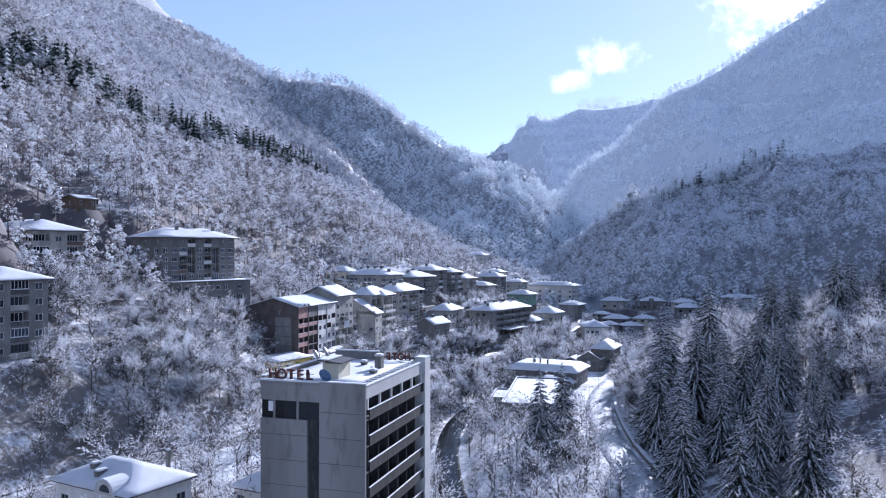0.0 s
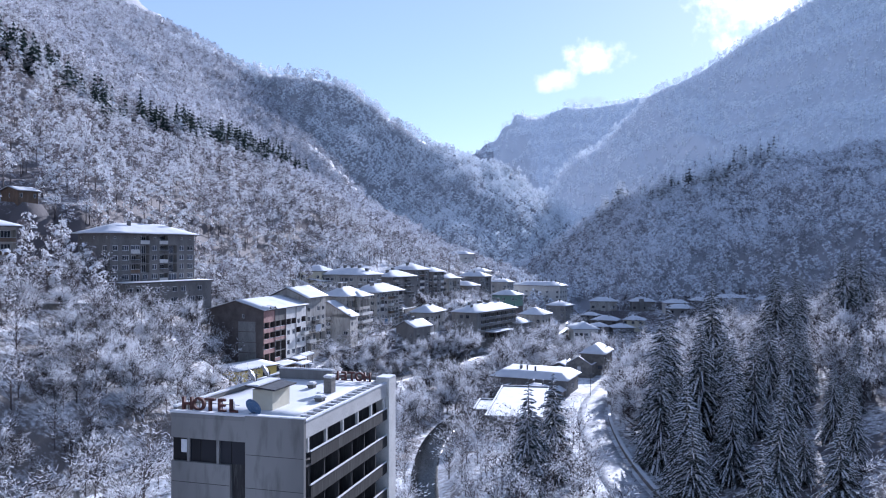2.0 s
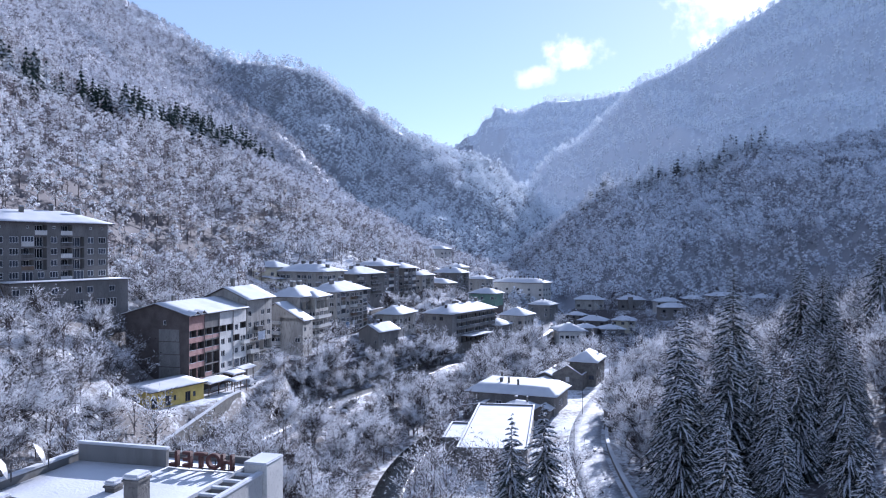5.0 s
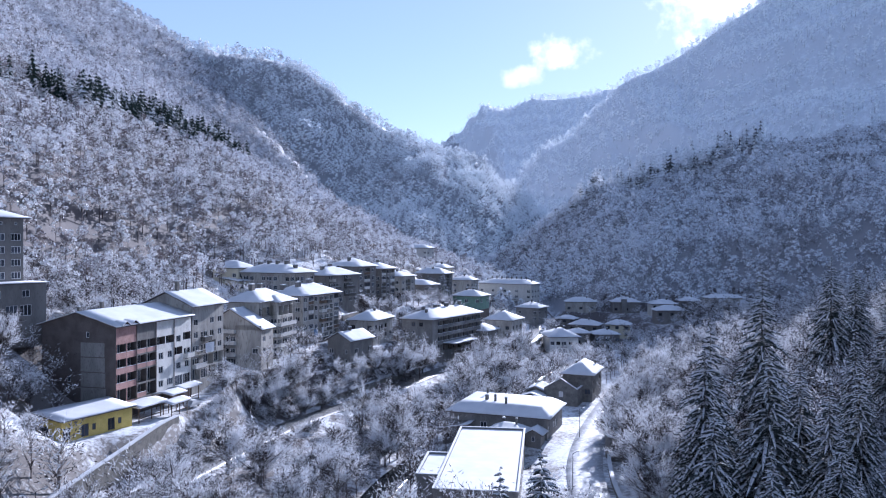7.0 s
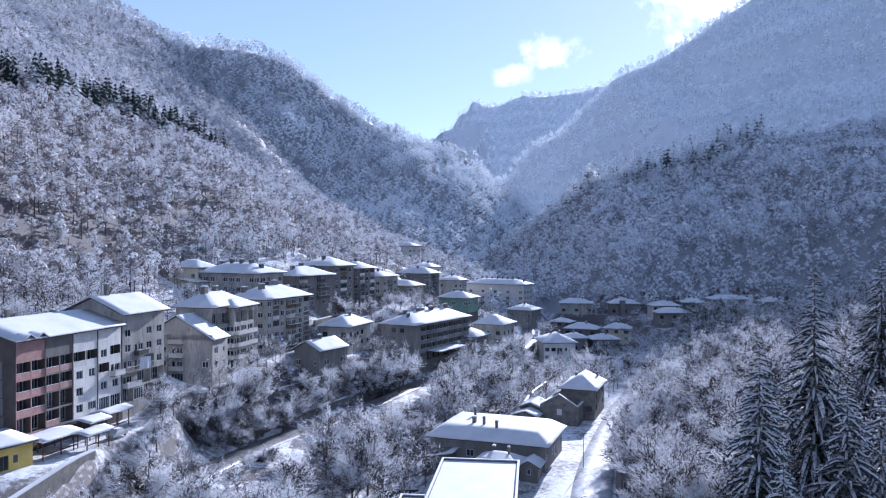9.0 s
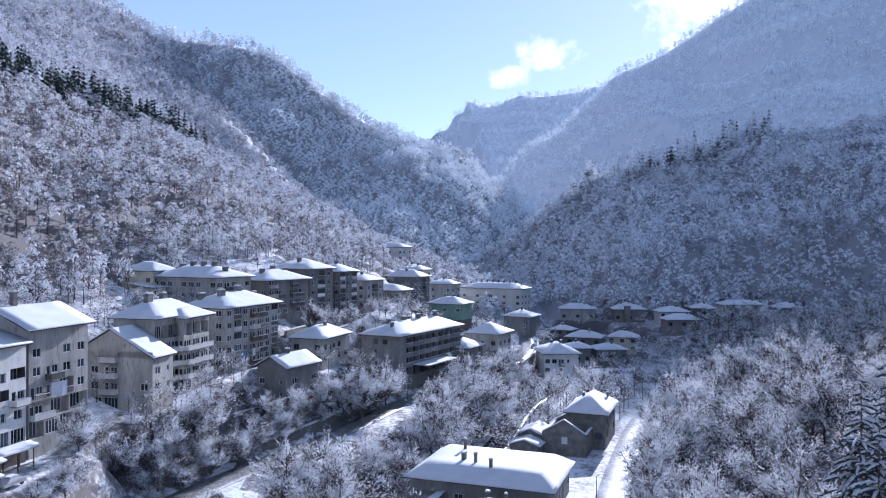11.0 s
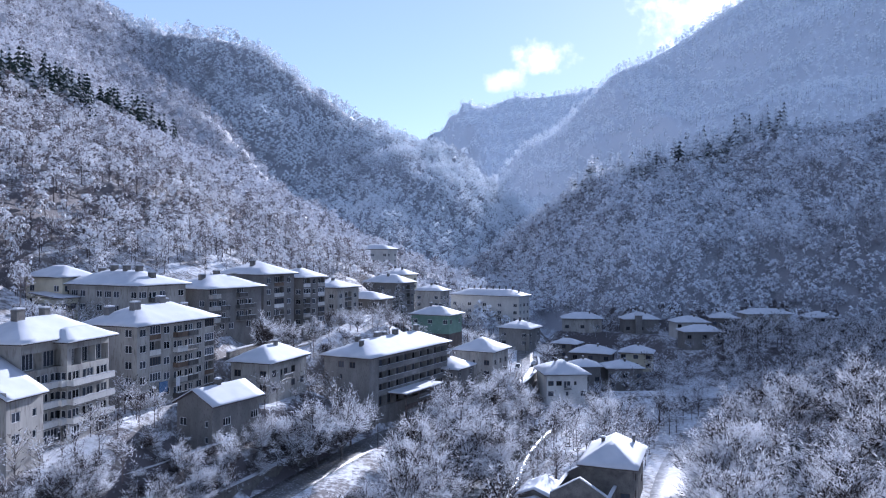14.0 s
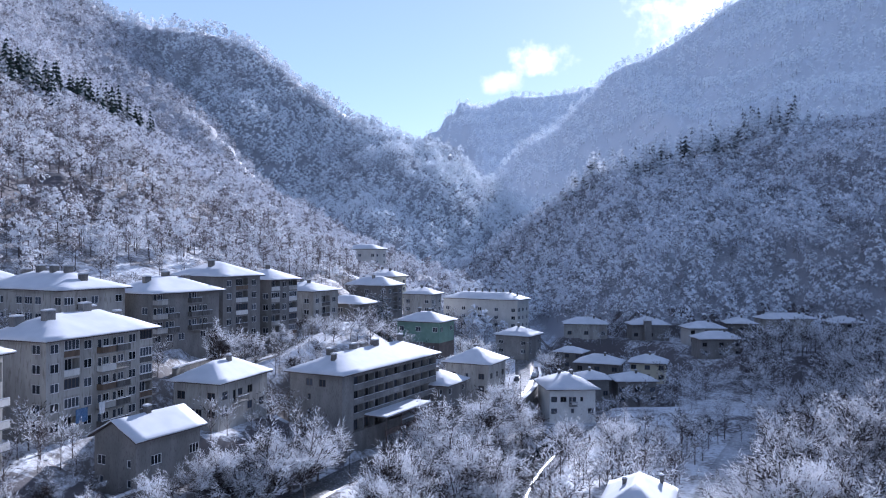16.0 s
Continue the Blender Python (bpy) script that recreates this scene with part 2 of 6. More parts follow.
# Packed snow; part of the trees' shade is put into its grey tone.
LANE = surf("packed_snow_lane", (0.20, 0.205, 0.22), (0.46, 0.475, 0.51), 0.22, 1.4, 0.7, 0.3, stain=(0.72, 0.73, 0.76))
WATER = surf("dark_stream_water", (0.010, 0.013, 0.015), (0.02, 0.024, 0.027), 0.2, 1.5, 0.22, 0.5)
WATER.node_tree.nodes["Principled BSDF"].inputs["Specular IOR Level"].default_value = 0.06
ROCK = surf("river_rock", (0.10, 0.10, 0.10), (0.20, 0.195, 0.185), 1.5, 8, 0.9, 0.5, stain=(0.7, 0.72, 0.76))
BLUE = surf("blue_cloth", (0.05, 0.12, 0.25), (0.10, 0.20, 0.36), 3, 9, 0.9, 0.1, stain=(0.5, 0.55, 0.6))
CLOTH = surf("white_cloth", (0.60, 0.62, 0.66), (0.72, 0.73, 0.75), 3, 9, 0.9, 0.1)


def ground_mat(name, cover, litter, snow):
    """Snow in drifts over leaf litter and rock; cover is how much lies on level ground, and steep ground holds less."""
    m = bpy.data.materials.new(name)
    m.use_nodes = True
    nt = m.node_tree
    b = nt.nodes["Principled BSDF"]
    b.inputs["Roughness"].default_value = 0.85
    geo = nt.nodes.new("ShaderNodeNewGeometry")
    n1, n2 = nt.nodes.new("ShaderNodeTexNoise"), nt.nodes.new("ShaderNodeTexNoise")
    n1.inputs["Scale"].default_value, n1.inputs["Detail"].default_value, n1.inputs["Roughness"].default_value = 0.11, 7, 0.65
    n2.inputs["Scale"].default_value, n2.inputs["Detail"].default_value, n2.inputs["Roughness"].default_value = 0.9, 6, 0.7
    for n in (n1, n2):
        nt.links.new(geo.outputs["Position"], n.inputs["Vector"])
    sep = nt.nodes.new("ShaderNodeSeparateXYZ")
    nt.links.new(geo.outputs["Normal"], sep.inputs[0])
    ma = nt.nodes.new("ShaderNodeMath")
    ma.operation = "ADD"
    nt.links.new(n2.outputs["Fac"], ma.inputs[0])
    nt.links.new(n1.outputs["Fac"], ma.inputs[1])
    mz = nt.nodes.new("ShaderNodeMath")
    mz.operation = "MULTIPLY_ADD"
    mz.inputs[1].default_value = 0.7
    nt.links.new(sep.outputs["Z"], mz.inputs[0])
    nt.links.new(ma.outputs[0], mz.inputs[2])
    mr = nt.nodes.new("ShaderNodeMapRange")
    mr.inputs["From Min"].default_value, mr.inputs["From Max"].default_value = 1.68 - cover, 1.96 - cover
    nt.links.new(mz.outputs[0], mr.inputs["Value"])
    mix = nt.nodes.new("ShaderNodeMix")
    mix.data_type = "RGBA"
    mix.inputs["A"].default_value, mix.inputs["B"].default_value = (*litter, 1), (*snow, 1)
    nt.links.new(mr.outputs["Result"], mix.inputs["Factor"])
    nt.links.new(mix.outputs["Result"], b.inputs["Base Color"])
    bp = nt.nodes.new("ShaderNodeBump")
    bp.inputs["Strength"].default_value, bp.inputs["Distance"].default_value = 0.5, 0.25
    nt.links.new(n2.outputs["Fac"], bp.inputs["Height"])
    nt.links.new(bp.outputs["Normal"], b.inputs["Normal"])
    return m


GROUND = ground_mat("snowy_ground", 0.19, (0.15, 0.137, 0.132), (0.66, 0.68, 0.72))
FOREST_FLOOR = ground_mat("snowy_leaf_litter", 0.04, (0.10, 0.09, 0.095), (0.74, 0.76, 0.80))
# Slope litter greyed and blued, so haze sits in the colour.
SHADED_FLOOR = ground_mat("rimed_hazy_slope_litter", 0.14, (0.30, 0.305, 0.33), (0.60, 0.63, 0.69))
# Haze over the far slopes is put into this pale, bluish ground.
HIGH_SLOPE = ground_mat("rimed_hazy_high_slope", 0.16, (0.60, 0.63, 0.68), (0.84, 0.88, 0.93))


# ---- the lie of the land ----
def glide(y, ys, xs):
    """A smooth line through a few bends."""
    y = np.asarray(y, float)
    return sum(np.interp(y + o, ys, xs) for o in (-12, -6, 0, 6, 12)) / 5


def left_road(y):
    return glide(y, [60, 110, 157, 178, 230, 268, 294, 322, 357, 383, 414, 447, 487, 540, 620], [-90, -78, -61, -45, -32, -23, -13, 5, 20, 34, 60, 76, 83, 95, 105])


def left_road_z(y):
    return glide(y, [60, 157, 200, 268, 383, 414, 447, 540, 620], [14, 12, 11, 8, 8, 9, 11, 14, 18])


def right_road(y):
    return glide(y, [-50, 60, 120, 157, 190, 220, 248, 262, 281, 316, 333, 344, 360, 400, 480], [24, 34, 40, 41.5, 42, 45, 49.3, 53.5, 60, 74.5, 82, 87, 96, 123, 190])


def river(y):
    return glide(y, [-200, 60, 100, 195, 230, 260, 300, 340, 384, 430, 500, 600, 1000, 1500], [0, 6, 6, 1, 3, 10, 30, 49, 63, 88, 112, 118, 115, 130])


def mid_street(y):
    return glide(y, [372, 395, 420, 451, 500, 520], [-7, 0, 8, 21, 46, 56])


def mid_street_z(y):
    return glide(y, [372, 420, 505], [25.5, 25.0, 23.0])


def ease(u):
    u = np.clip(u, 0, 1)
    return u * u * (3 - 2 * u)


def rumple(x, y, size, seed):
    """Soft uneven relief, about -1 to 1."""
    r = np.random.RandomState(seed)
    out = 0
    for k in range(9):
        a, f, p = r.uniform(0, 2 * np.pi), r.uniform(0.6, 1.7) * 2 * np.pi / size, r.uniform(0, 6.3)
        out = out + np.sin((x * np.cos(a) + y * np.sin(a)) * f + p)
    return out / 4.0


def hill_height(x, y):
    """The long wooded hillside on the left; its crest runs down to the valley as a rib."""
    crest = np.interp(x, [-500, -330, -240, -208, -88, -53, -20, 0, 60], [1400, 1200, 1090, 1050, 880, 832, 794, 742, 700])
    v = np.minimum(y, crest)
    z = 82 - 0.475 * (x + 90) + 0.111 * (v - 441) + 0.0006 * np.maximum(0, -x - 90) ** 2 + 0.22 * np.maximum(0, v - 820)
    z = z + np.interp(x, [-500, -424, -347, -280, -208, -88, -20, 40], [-120, -78, -42, -16, -10, -13, -12, -6]) * ease((v - 620) / (crest - 640))
    return z - 0.95 * np.maximum(0, y - crest) + 5 * rumple(x, y, 110, 3) + 2.0 * rumple(x, y, 37, 4)


def spur_height(x, y):
    """The second spur on the left, which closes the valley."""
    bend = np.interp(x, [-300, -248, -206, -165, -127, -85, -45, -5, 35, 116, 158, 200, 260], [-34, -30, -22, -5, 6, -4, -21, -26, -20, -14, -29, -36, -50])
    steep = np.interp(x, [-150, -60, 40], [0.95, 0.72, 0.52])
    z = 289 - 0.43 * (x + 129) + bend + steep * (np.minimum(y, 1120) - 1120) - 0.6 * np.maximum(0, y - 1120)
    return z + 9 * rumple(x, y, 150, 5) * np.clip((1120 - y) / 120, 0.5, 1) + 4 * rumple(x, y, 50, 6)


def near_height(x, y):
    """The wooded spur on the right above the far houses."""
    bend = np.interp(x, [80, 104, 131, 157, 184, 210, 265, 291, 320, 345, 400, 426], [-28, -24, -16, -7, -1, -11, -13, -5, -11, -20, -32, -42])
    return 74 + bend + 0.371 * (x - 237) + 0.248 * (np.minimum(y, 750) - 569) - 0.3 * np.maximum(0, y - 750) + 5 * rumple(x, y, 120, 7) + 2 * rumple(x, y, 40, 8)


def great_height(x, y):
    """The great slope on the right, stepped by bands of rock."""
    bend = np.interp(x, [200, 316, 370, 400, 426, 450, 480, 530], [-50, -50, -46, -25, -4, -2, -12, 0])
    z = 349 + bend + 0.606 * (np.minimum(x, 1250) - 417) + 0.45 * (np.minimum(y, 1500) - 1500) - 0.5 * np.maximum(0, y - 1500) + 16 * rumple(x, y, 330, 9) + 7 * rumple(x, y, 110, 10)
    return z + 8 * np.sin(z / 11.0 + 2.0 * rumple(x, y, 260, 12)) * np.clip((1500 - y) / 200, 0.25, 1)


PADS = []          # level plots cut into the slope for the buildings: centre, half sizes, angle, height


def land(x, y, pads=True):
    x, y = np.asarray(x, float), np.asarray(y, float)
    xl, zl, xr, xs = left_road(y), left_road_z(y), river(y), right_road(y)
    # valley floor: road bank down to the stream, level ground beyond it
    u = ease((x - xl - 4) / np.maximum(xr - xl - 7, 3))
    z = zl + (2.2 - zl) * u
    z = np.where(x > xr, 2.2 + 4.2 * ease((x - xr - 3) / 7), z)
    z = z + 0.30 * np.maximum(0, x - xs - 9)
    # left bank, bench and hill
    d = xl - 4 - x
    bench = zl + 12 * ease(d / 15) + np.interp(y, [150, 250, 330], [0.62, 0.60, 0.33]) * np.maximum(0, d - 15)
    foot = np.interp(y, [150, 240, 330, 375, 441, 520, 570, 640, 742], [-100, -92, -75, -68, -60, -20, 12, 20, 10])
    hill = hill_height(x, y)
    side = np.minimum(bench + 0.95 * np.maximum(0, foot - x), np.minimum(hill, 620))
    z = np.where(d > 0, np.maximum(side, zl), z)
    # second spur on the left, closing the valley
    spur = spur_height(x, y)
    z = np.maximum(z, np.minimum(spur, 560))
    # wooded spur on the right, the great slope behind it, the far peak
    near = near_height(x, y)
    rise = 15 + 0.9 * np.maximum(0, y - np.interp(x, [80, 130, 210, 300, 420], [545, 535, 530, 440, 330]))
    z = np.where(x > 60, np.maximum(z, np.minimum(near, rise)), z)
    z = np.where((y > 700) & (x > 60), np.maximum(z, great_height(x, y)), z)
    lee = np.clip(np.abs(y - 2600) / 260, 0, 1)
    far = 12 + np.interp(x + 60 * lee * rumple(x, y, 260, 15) + 25 * lee * rumple(x, y, 90, 16), [-900, 134, 173, 211, 268, 291, 362, 458, 550, 645, 718, 2500], [300, 364, 382, 405, 462, 491, 492, 513, 532, 545, 555, 690]) - 0.5 * np.abs(y - 2600) + 5 * rumple(x, y, 240, 11)
    far = far + 7 * np.sin(far / 9.0 + 1.5 * rumple(x, y, 300, 14))
    z = np.where(y > 1500, np.maximum(z, far), z)
    if pads:
        for px, py, a, b, ang, pz in PADS:
            c, s = math.cos(ang), math.sin(ang)
            lx, ly = np.abs((x - px) * c + (y - py) * s), np.abs(-(x - px) * s + (y - py) * c)
            k = 1 - ease(np.maximum(lx - a, ly - b) / 7.0)
            z = z + (pz - z) * np.where(np.maximum(lx - a, ly - b) < 7, k, 0)
        for line, lz in ((mid_street, mid_street_z), (left_road, left_road_z), (right_road, lambda q: 6.4 + 0 * q)):
            off = np.abs(x - line(y))
            lim = (y > 55) & (y < 600) if line is left_road else (y > 372) & (y < 505) if line is mid_street else (y < 470)
            z = np.where(lim, z + (lz(y) - z) * (1 - ease((off - 4.5) / 3.5)), z)
    return z


def level(x, y):
    return float(land(np.array([x]), np.array([y]))[0])


def link_np(name, verts, faces, material, smooth=False):
    me = bpy.data.meshes.new(name)
    n = faces.shape[1]
    me.vertices.add(len(verts))
    me.vertices.foreach_set("co", np.ascontiguousarray(verts, np.float32).ravel())
    me.loops.add(faces.size)
    me.loops.foreach_set("vertex_index", np.ascontiguousarray(faces, np.int32).ravel())
    me.polygons.add(len(faces))
    me.polygons.foreach_set("loop_start", np.arange(0, faces.size, n, dtype=np.int32))
    me.polygons.foreach_set("loop_total", np.full(len(faces), n, dtype=np.int32))
    if smooth:
        me.polygons.foreach_set("use_smooth", np.ones(len(faces), dtype=bool))
    me.materials.append(material)
    me.update(calc_edges=True)
    return me


def build_ground():
    xs = np.concatenate([-np.geomspace(4600, 330, 42), np.arange(-322, 430, 3.5), np.geomspace(435, 4600, 46)])
    ys = np.concatenate([-np.geomspace(2500, 70, 22), np.arange(-60, 780, 3.5), np.geomspace(784, 4700, 110)])
    X, Y = np.meshgrid(xs, ys)
    Z = land(X.ravel(), Y.ravel())
    v = np.column_stack([X.ravel(), Y.ravel(), Z])
    nx, ny = len(xs), len(ys)
    i = (np.arange(ny - 1)[:, None] * nx + np.arange(nx - 1)[None, :]).ravel()
    f = np.column_stack([i, i + 1, i + nx + 1, i + nx])
    me = link_np("ground", v, f, GROUND, True)
    me.materials.append(FOREST_FLOOR)
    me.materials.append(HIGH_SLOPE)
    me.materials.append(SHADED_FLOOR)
    c = v[f].mean(1) + np.random.RandomState(5).uniform(-5, 5, (len(f), 3))
    x, y, z = c.T
    foot = np.interp(y, [150, 240, 330, 375, 441, 520, 570, 640, 742], [-100, -92, -75, -68, -60, -20, 12, 20, 10])
    index = np.where((y > 90) & (x < foot + 6) | (y > 560) | (x > 70) & (z > 24) & (y > 300) | (x > right_road(np.minimum(y, 370)) + 12) & (y < 420), 1, 0)
    # Gardens among the far houses: their shade is put in as darker litter.
    index = np.where((x > 84) & (y > 440) & (y < 560), 1, index)
    index = np.where((y > 200) & (y < 392) & (x > left_road(y) + 6) & (x < river(y) - 5), 1, index)
    on_spur = spur_height(x, y) > hill_height(x, y)
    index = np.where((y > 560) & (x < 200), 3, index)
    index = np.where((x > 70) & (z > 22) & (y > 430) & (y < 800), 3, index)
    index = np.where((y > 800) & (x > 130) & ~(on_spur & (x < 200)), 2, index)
    index = np.where((y > 285) & (y < 372) & (x > left_road(y) - 19) & (x < left_road(y) - 4), 1, index)
    me.polygons.foreach_set("material_index", index.astype(np.int32))
    tagged(new("ground", me), "snow-covered valley floor and steep mountain slopes", "ground", kind="structure")


def ribbon(name, line, y0, y1, half, lift, material, label, category, heights=None, step=3.0, thick=0.12):
    """A strip that follows a line over the ground, with a real edge."""
    ys = np.arange(y0, y1, step)
    cx = line(ys)
    dx = np.gradient(cx, ys)
    ln = np.sqrt(1 + dx * dx)
    rows = []
    for o, dz in ((-half, -thick), (-half, 0), (-half * 0.4, 0.04), (half * 0.4, 0.04), (half, 0), (half, -thick)):
        px, py = cx + o / ln, ys - o * dx / ln
        pz = (heights(ys) if heights is not None else land(px, py)) + lift + dz
        rows.append(np.column_stack([px, py, pz]))
    v = np.stack(rows, 1).reshape(-1, 3)
    k = len(rows)
    i = (np.arange(len(ys) - 1)[:, None] * k + np.arange(k - 1)[None, :]).ravel()
    f = np.column_stack([i, i + 1, i + k + 1, i + k])
    return tagged(new(name, link_np(name, v, f, material, True)), label, category, kind="structure")


def stone_wall(line, y0, y1, off, low, high, label, material=None, step=4.0):
    """Masonry wall along a line, with a snow-capped top; built in lengths that follow the bends."""
    root = tagged(new("retaining_wall"), label, "wall")
    ys = np.arange(y0, y1 + 0.1, step)
    cx = line(ys)
    dx = np.gradient(cx, ys)
    ln = np.sqrt(1 + dx * dx)
    px, py = cx + off / ln, ys - off * dx / ln
    for name, t, za, zb, mat_ in (("masonry", 0.35, low, high, material or STONE), ("snow_cap", 0.42, lambda q: high(q) + 0.004, lambda q: high(q) + 0.24, SNOW)):
        v, f = [], []
        for i in range(len(ys)):
            gx, gy = dx[i] / ln[i], 1 / ln[i]
            zc = float(za(ys[i])) if callable(za) else za
            zd = float(zb(ys[i])) if callable(zb) else zb
            for s, z in ((-t, zc), (t, zc), (t, zd), (-t, zd)):
                v.append((px[i] + s * gy, py[i] - s * gx, z))
        for i in range(len(ys) - 1):
            o = i * 4
            f += [(o + k, o + (k + 1) % 4, o + 4 + (k + 1) % 4, o + 4 + k) for k in range(4)]
        f += [(3, 2, 1, 0), tuple(len(v) - 4 + k for k in range(4))]
        put(name, mesh_of(name, v, f, mat_), root)


# ---- building kit ----
def mesh_of(name, verts, faces, material):
    me = bpy.data.meshes.new(name)
    me.from_pydata(verts, [], faces)
    me.materials.append(material)
    me.update()
    return me


def put(name, me, parent=None, m=None, label="", category=""):
    ob = new(name, me)
    if parent:
        ob.parent = parent
    if m is not None:
        ob.matrix_basis = m
    return tagged(ob, label, category) if label or category else ob


def boxes(name, items, material):
    """One mesh of boxes (x0, y0, z0, x1, y1, z1)."""
    v, f = [], []
    for x0, y0, z0, x1, y1, z1 in items:
        o = len(v)
        v += [(x0, y0, z0), (x1, y0, z0), (x1, y1, z0), (x0, y1, z0), (x0, y0, z1), (x1, y0, z1), (x1, y1, z1), (x0, y1, z1)]
        f += [tuple(o + i for i in q) for q in ((0, 3, 2, 1), (4, 5, 6, 7), (0, 1, 5, 4), (1, 2, 6, 5), (2, 3, 7, 6), (3, 0, 4, 7))]
    return mesh_of(name, v, f, material)


def soft_box(name, x0, y0, z0, x1, y1, z1, material, r=0.08):
    bm = bmesh.new()
    bmesh.ops.create_cube(bm, size=1.0, matrix=Matrix.LocRotScale(((x0 + x1) / 2, (y0 + y1) / 2, (z0 + z1) / 2), None, (x1 - x0, y1 - y0, z1 - z0)))
    r = min(r, 0.45 * min(x1 - x0, y1 - y0, z1 - z0))
    bmesh.ops.bevel(bm, geom=list(bm.edges), offset=r, segments=2, affect="EDGES")
    me = bpy.data.meshes.new(name)
    bm.to_mesh(me)
    bm.free()
    me.materials.append(material)
    return me


SHARED = {}


def window_mesh(w, h, frame_mat):
    key = (round(w, 2), round(h, 2), frame_mat.name)
    if key not in SHARED:
        b = 0.095
        n = max(1, round(w / 0.8))
        step = (w - b) / n
        v, f = [], []
        facade_cells(v, f, w, h, [(b + step * k, b, step - b, h - 2 * b, 0.05) for k in range(n)], Matrix.Identity(4), False)
        bm = bmesh.new()
        vs = [bm.verts.new(p) for p in v]
        for q in f:
            bm.faces.new([vs[i] for i in q])
        bmesh.ops.remove_doubles(bm, verts=bm.verts, dist=0.001)
        me = bpy.data.meshes.new("window")
        bm.to_mesh(me)
        bm.free()
        me.materials.append(frame_mat)
        SHARED[key] = (me, boxes("pane", [(b * 0.5, 0.03, b * 0.5, w - b * 0.5, 0.04, h - b * 0.5)], GLASS))
    return SHARED[key]


def side_matrix(side, L, W):
    """From a facade's own axes (u along it, y into the wall, z up) into the building's."""
    return {"front": pose(0, 0, 0), "end": pose(0, W, 0, 0, 0, -90), "far": pose(L, 0, 0, 0, 0, 90), "back": pose(L, W, 0, 0, 0, 180)}[side]


def plan_facade(length, spec, z_first, storey, top):
    """Turns rows of letters, ground floor first, into openings and balconies."""
    holes, windows, loggias, balconies = [], [], [], []
    for i, row in enumerate(spec):
        n = len(row)
        bay = length / n
        base = z_first + i * storey
        for k, ch in enumerate(row):
            u = k * bay
            if ch in "wndp":
                ww, hh, sill = {"w": (1.7, 1.5, 0.85), "n": (0.8, 1.2, 1.0), "d": (2.2, 1.5, 0.85), "p": (0.7, 0.6, 1.5)}[ch]
                ww = min(ww, bay * 0.8)
                if base + sill + hh < top - 0.1:
                    holes.append((u + (bay - ww) / 2, base + sill, ww, hh, 0.16))
                    windows.append(holes[-1])
            elif ch == "s":                                     # shop front
                holes.append((u + bay * 0.08, base + 0.15, bay * 0.84, min(2.3, storey - 0.5), 0.2))
                windows.append(holes[-1])
            elif ch in "lL":
                holes.append((u + 0.12, base + 0.05, bay - 0.24, storey - 0.35, 1.3))
                loggias.append((u + 0.12, base + 0.05, bay - 0.24, storey - 0.35, ch))
            elif ch == "C":                                     # balcony that runs on past its neighbours
                n_ = max(1, round(bay / 3.2))
                for q in range(n_):
                    c = u + bay * q / n_
                    holes.append((c + 0.25, base + 0.12, 0.95, 2.1, 0.16))
                    windows.append(holes[-1])
                    holes.append((c + 1.35, base + 0.8, min(1.6, bay / n_ - 1.6), 1.42, 0.16))
                    windows.append(holes[-1])
                balconies.append((u - 0.02, base, bay + 0.04, "b"))
            elif ch in "bB":
                holes.append((u + bay * 0.12, base + 0.12, min(0.9, bay * 0.3), 2.1, 0.16))
                windows.append(holes[-1])
                ww = min(1.5, bay * 0.4)
                holes.append((u + bay * 0.88 - ww, base + 0.9, ww, 1.32, 0.16))
                windows.append(holes[-1])
                balconies.append((u + 0.15, base, bay - 0.3, ch))
    return holes, windows, loggias, balconies


def facade_cells(v, f, length, height, holes, m, backs=True):
    us = sorted({0.0, length, *[h[0] for h in holes], *[h[0] + h[2] for h in holes]})
    zs = sorted({0.0, height, *[h[1] for h in holes], *[h[1] + h[3] for h in holes]})

    def quad(pts):
        o = len(v)
        v.extend([tuple(m @ Vector(p)) for p in pts])
        f.append((o, o + 1, o + 2, o + 3))

    for a, b in zip(us, us[1:]):
        run = None
        for c, d in zip(zs, zs[1:]):
            mu, mz = (a + b) / 2, (c + d) / 2
            if any(h[0] < mu < h[0] + h[2] and h[1] < mz < h[1] + h[3] for h in holes):
                continue
            quad(((a, 0, c), (b, 0, c), (b, 0, d), (a, 0, d)))
    for u, z, w, h, dp in holes:
        quad(((u, 0, z), (u, dp, z), (u, dp, z + h), (u, 0, z + h)))
        quad(((u + w, dp, z), (u + w, 0, z), (u + w, 0, z + h), (u + w, dp, z + h)))
        quad(((u, 0, z), (u + w, 0, z), (u + w, dp, z), (u, dp, z)))
        quad(((u, dp, z + h), (u + w, dp, z + h), (u + w, 0, z + h), (u, 0, z + h)))
        if backs:
            quad(((u, dp, z), (u + w, dp, z), (u + w, dp, z + h), (u, dp, z + h)))


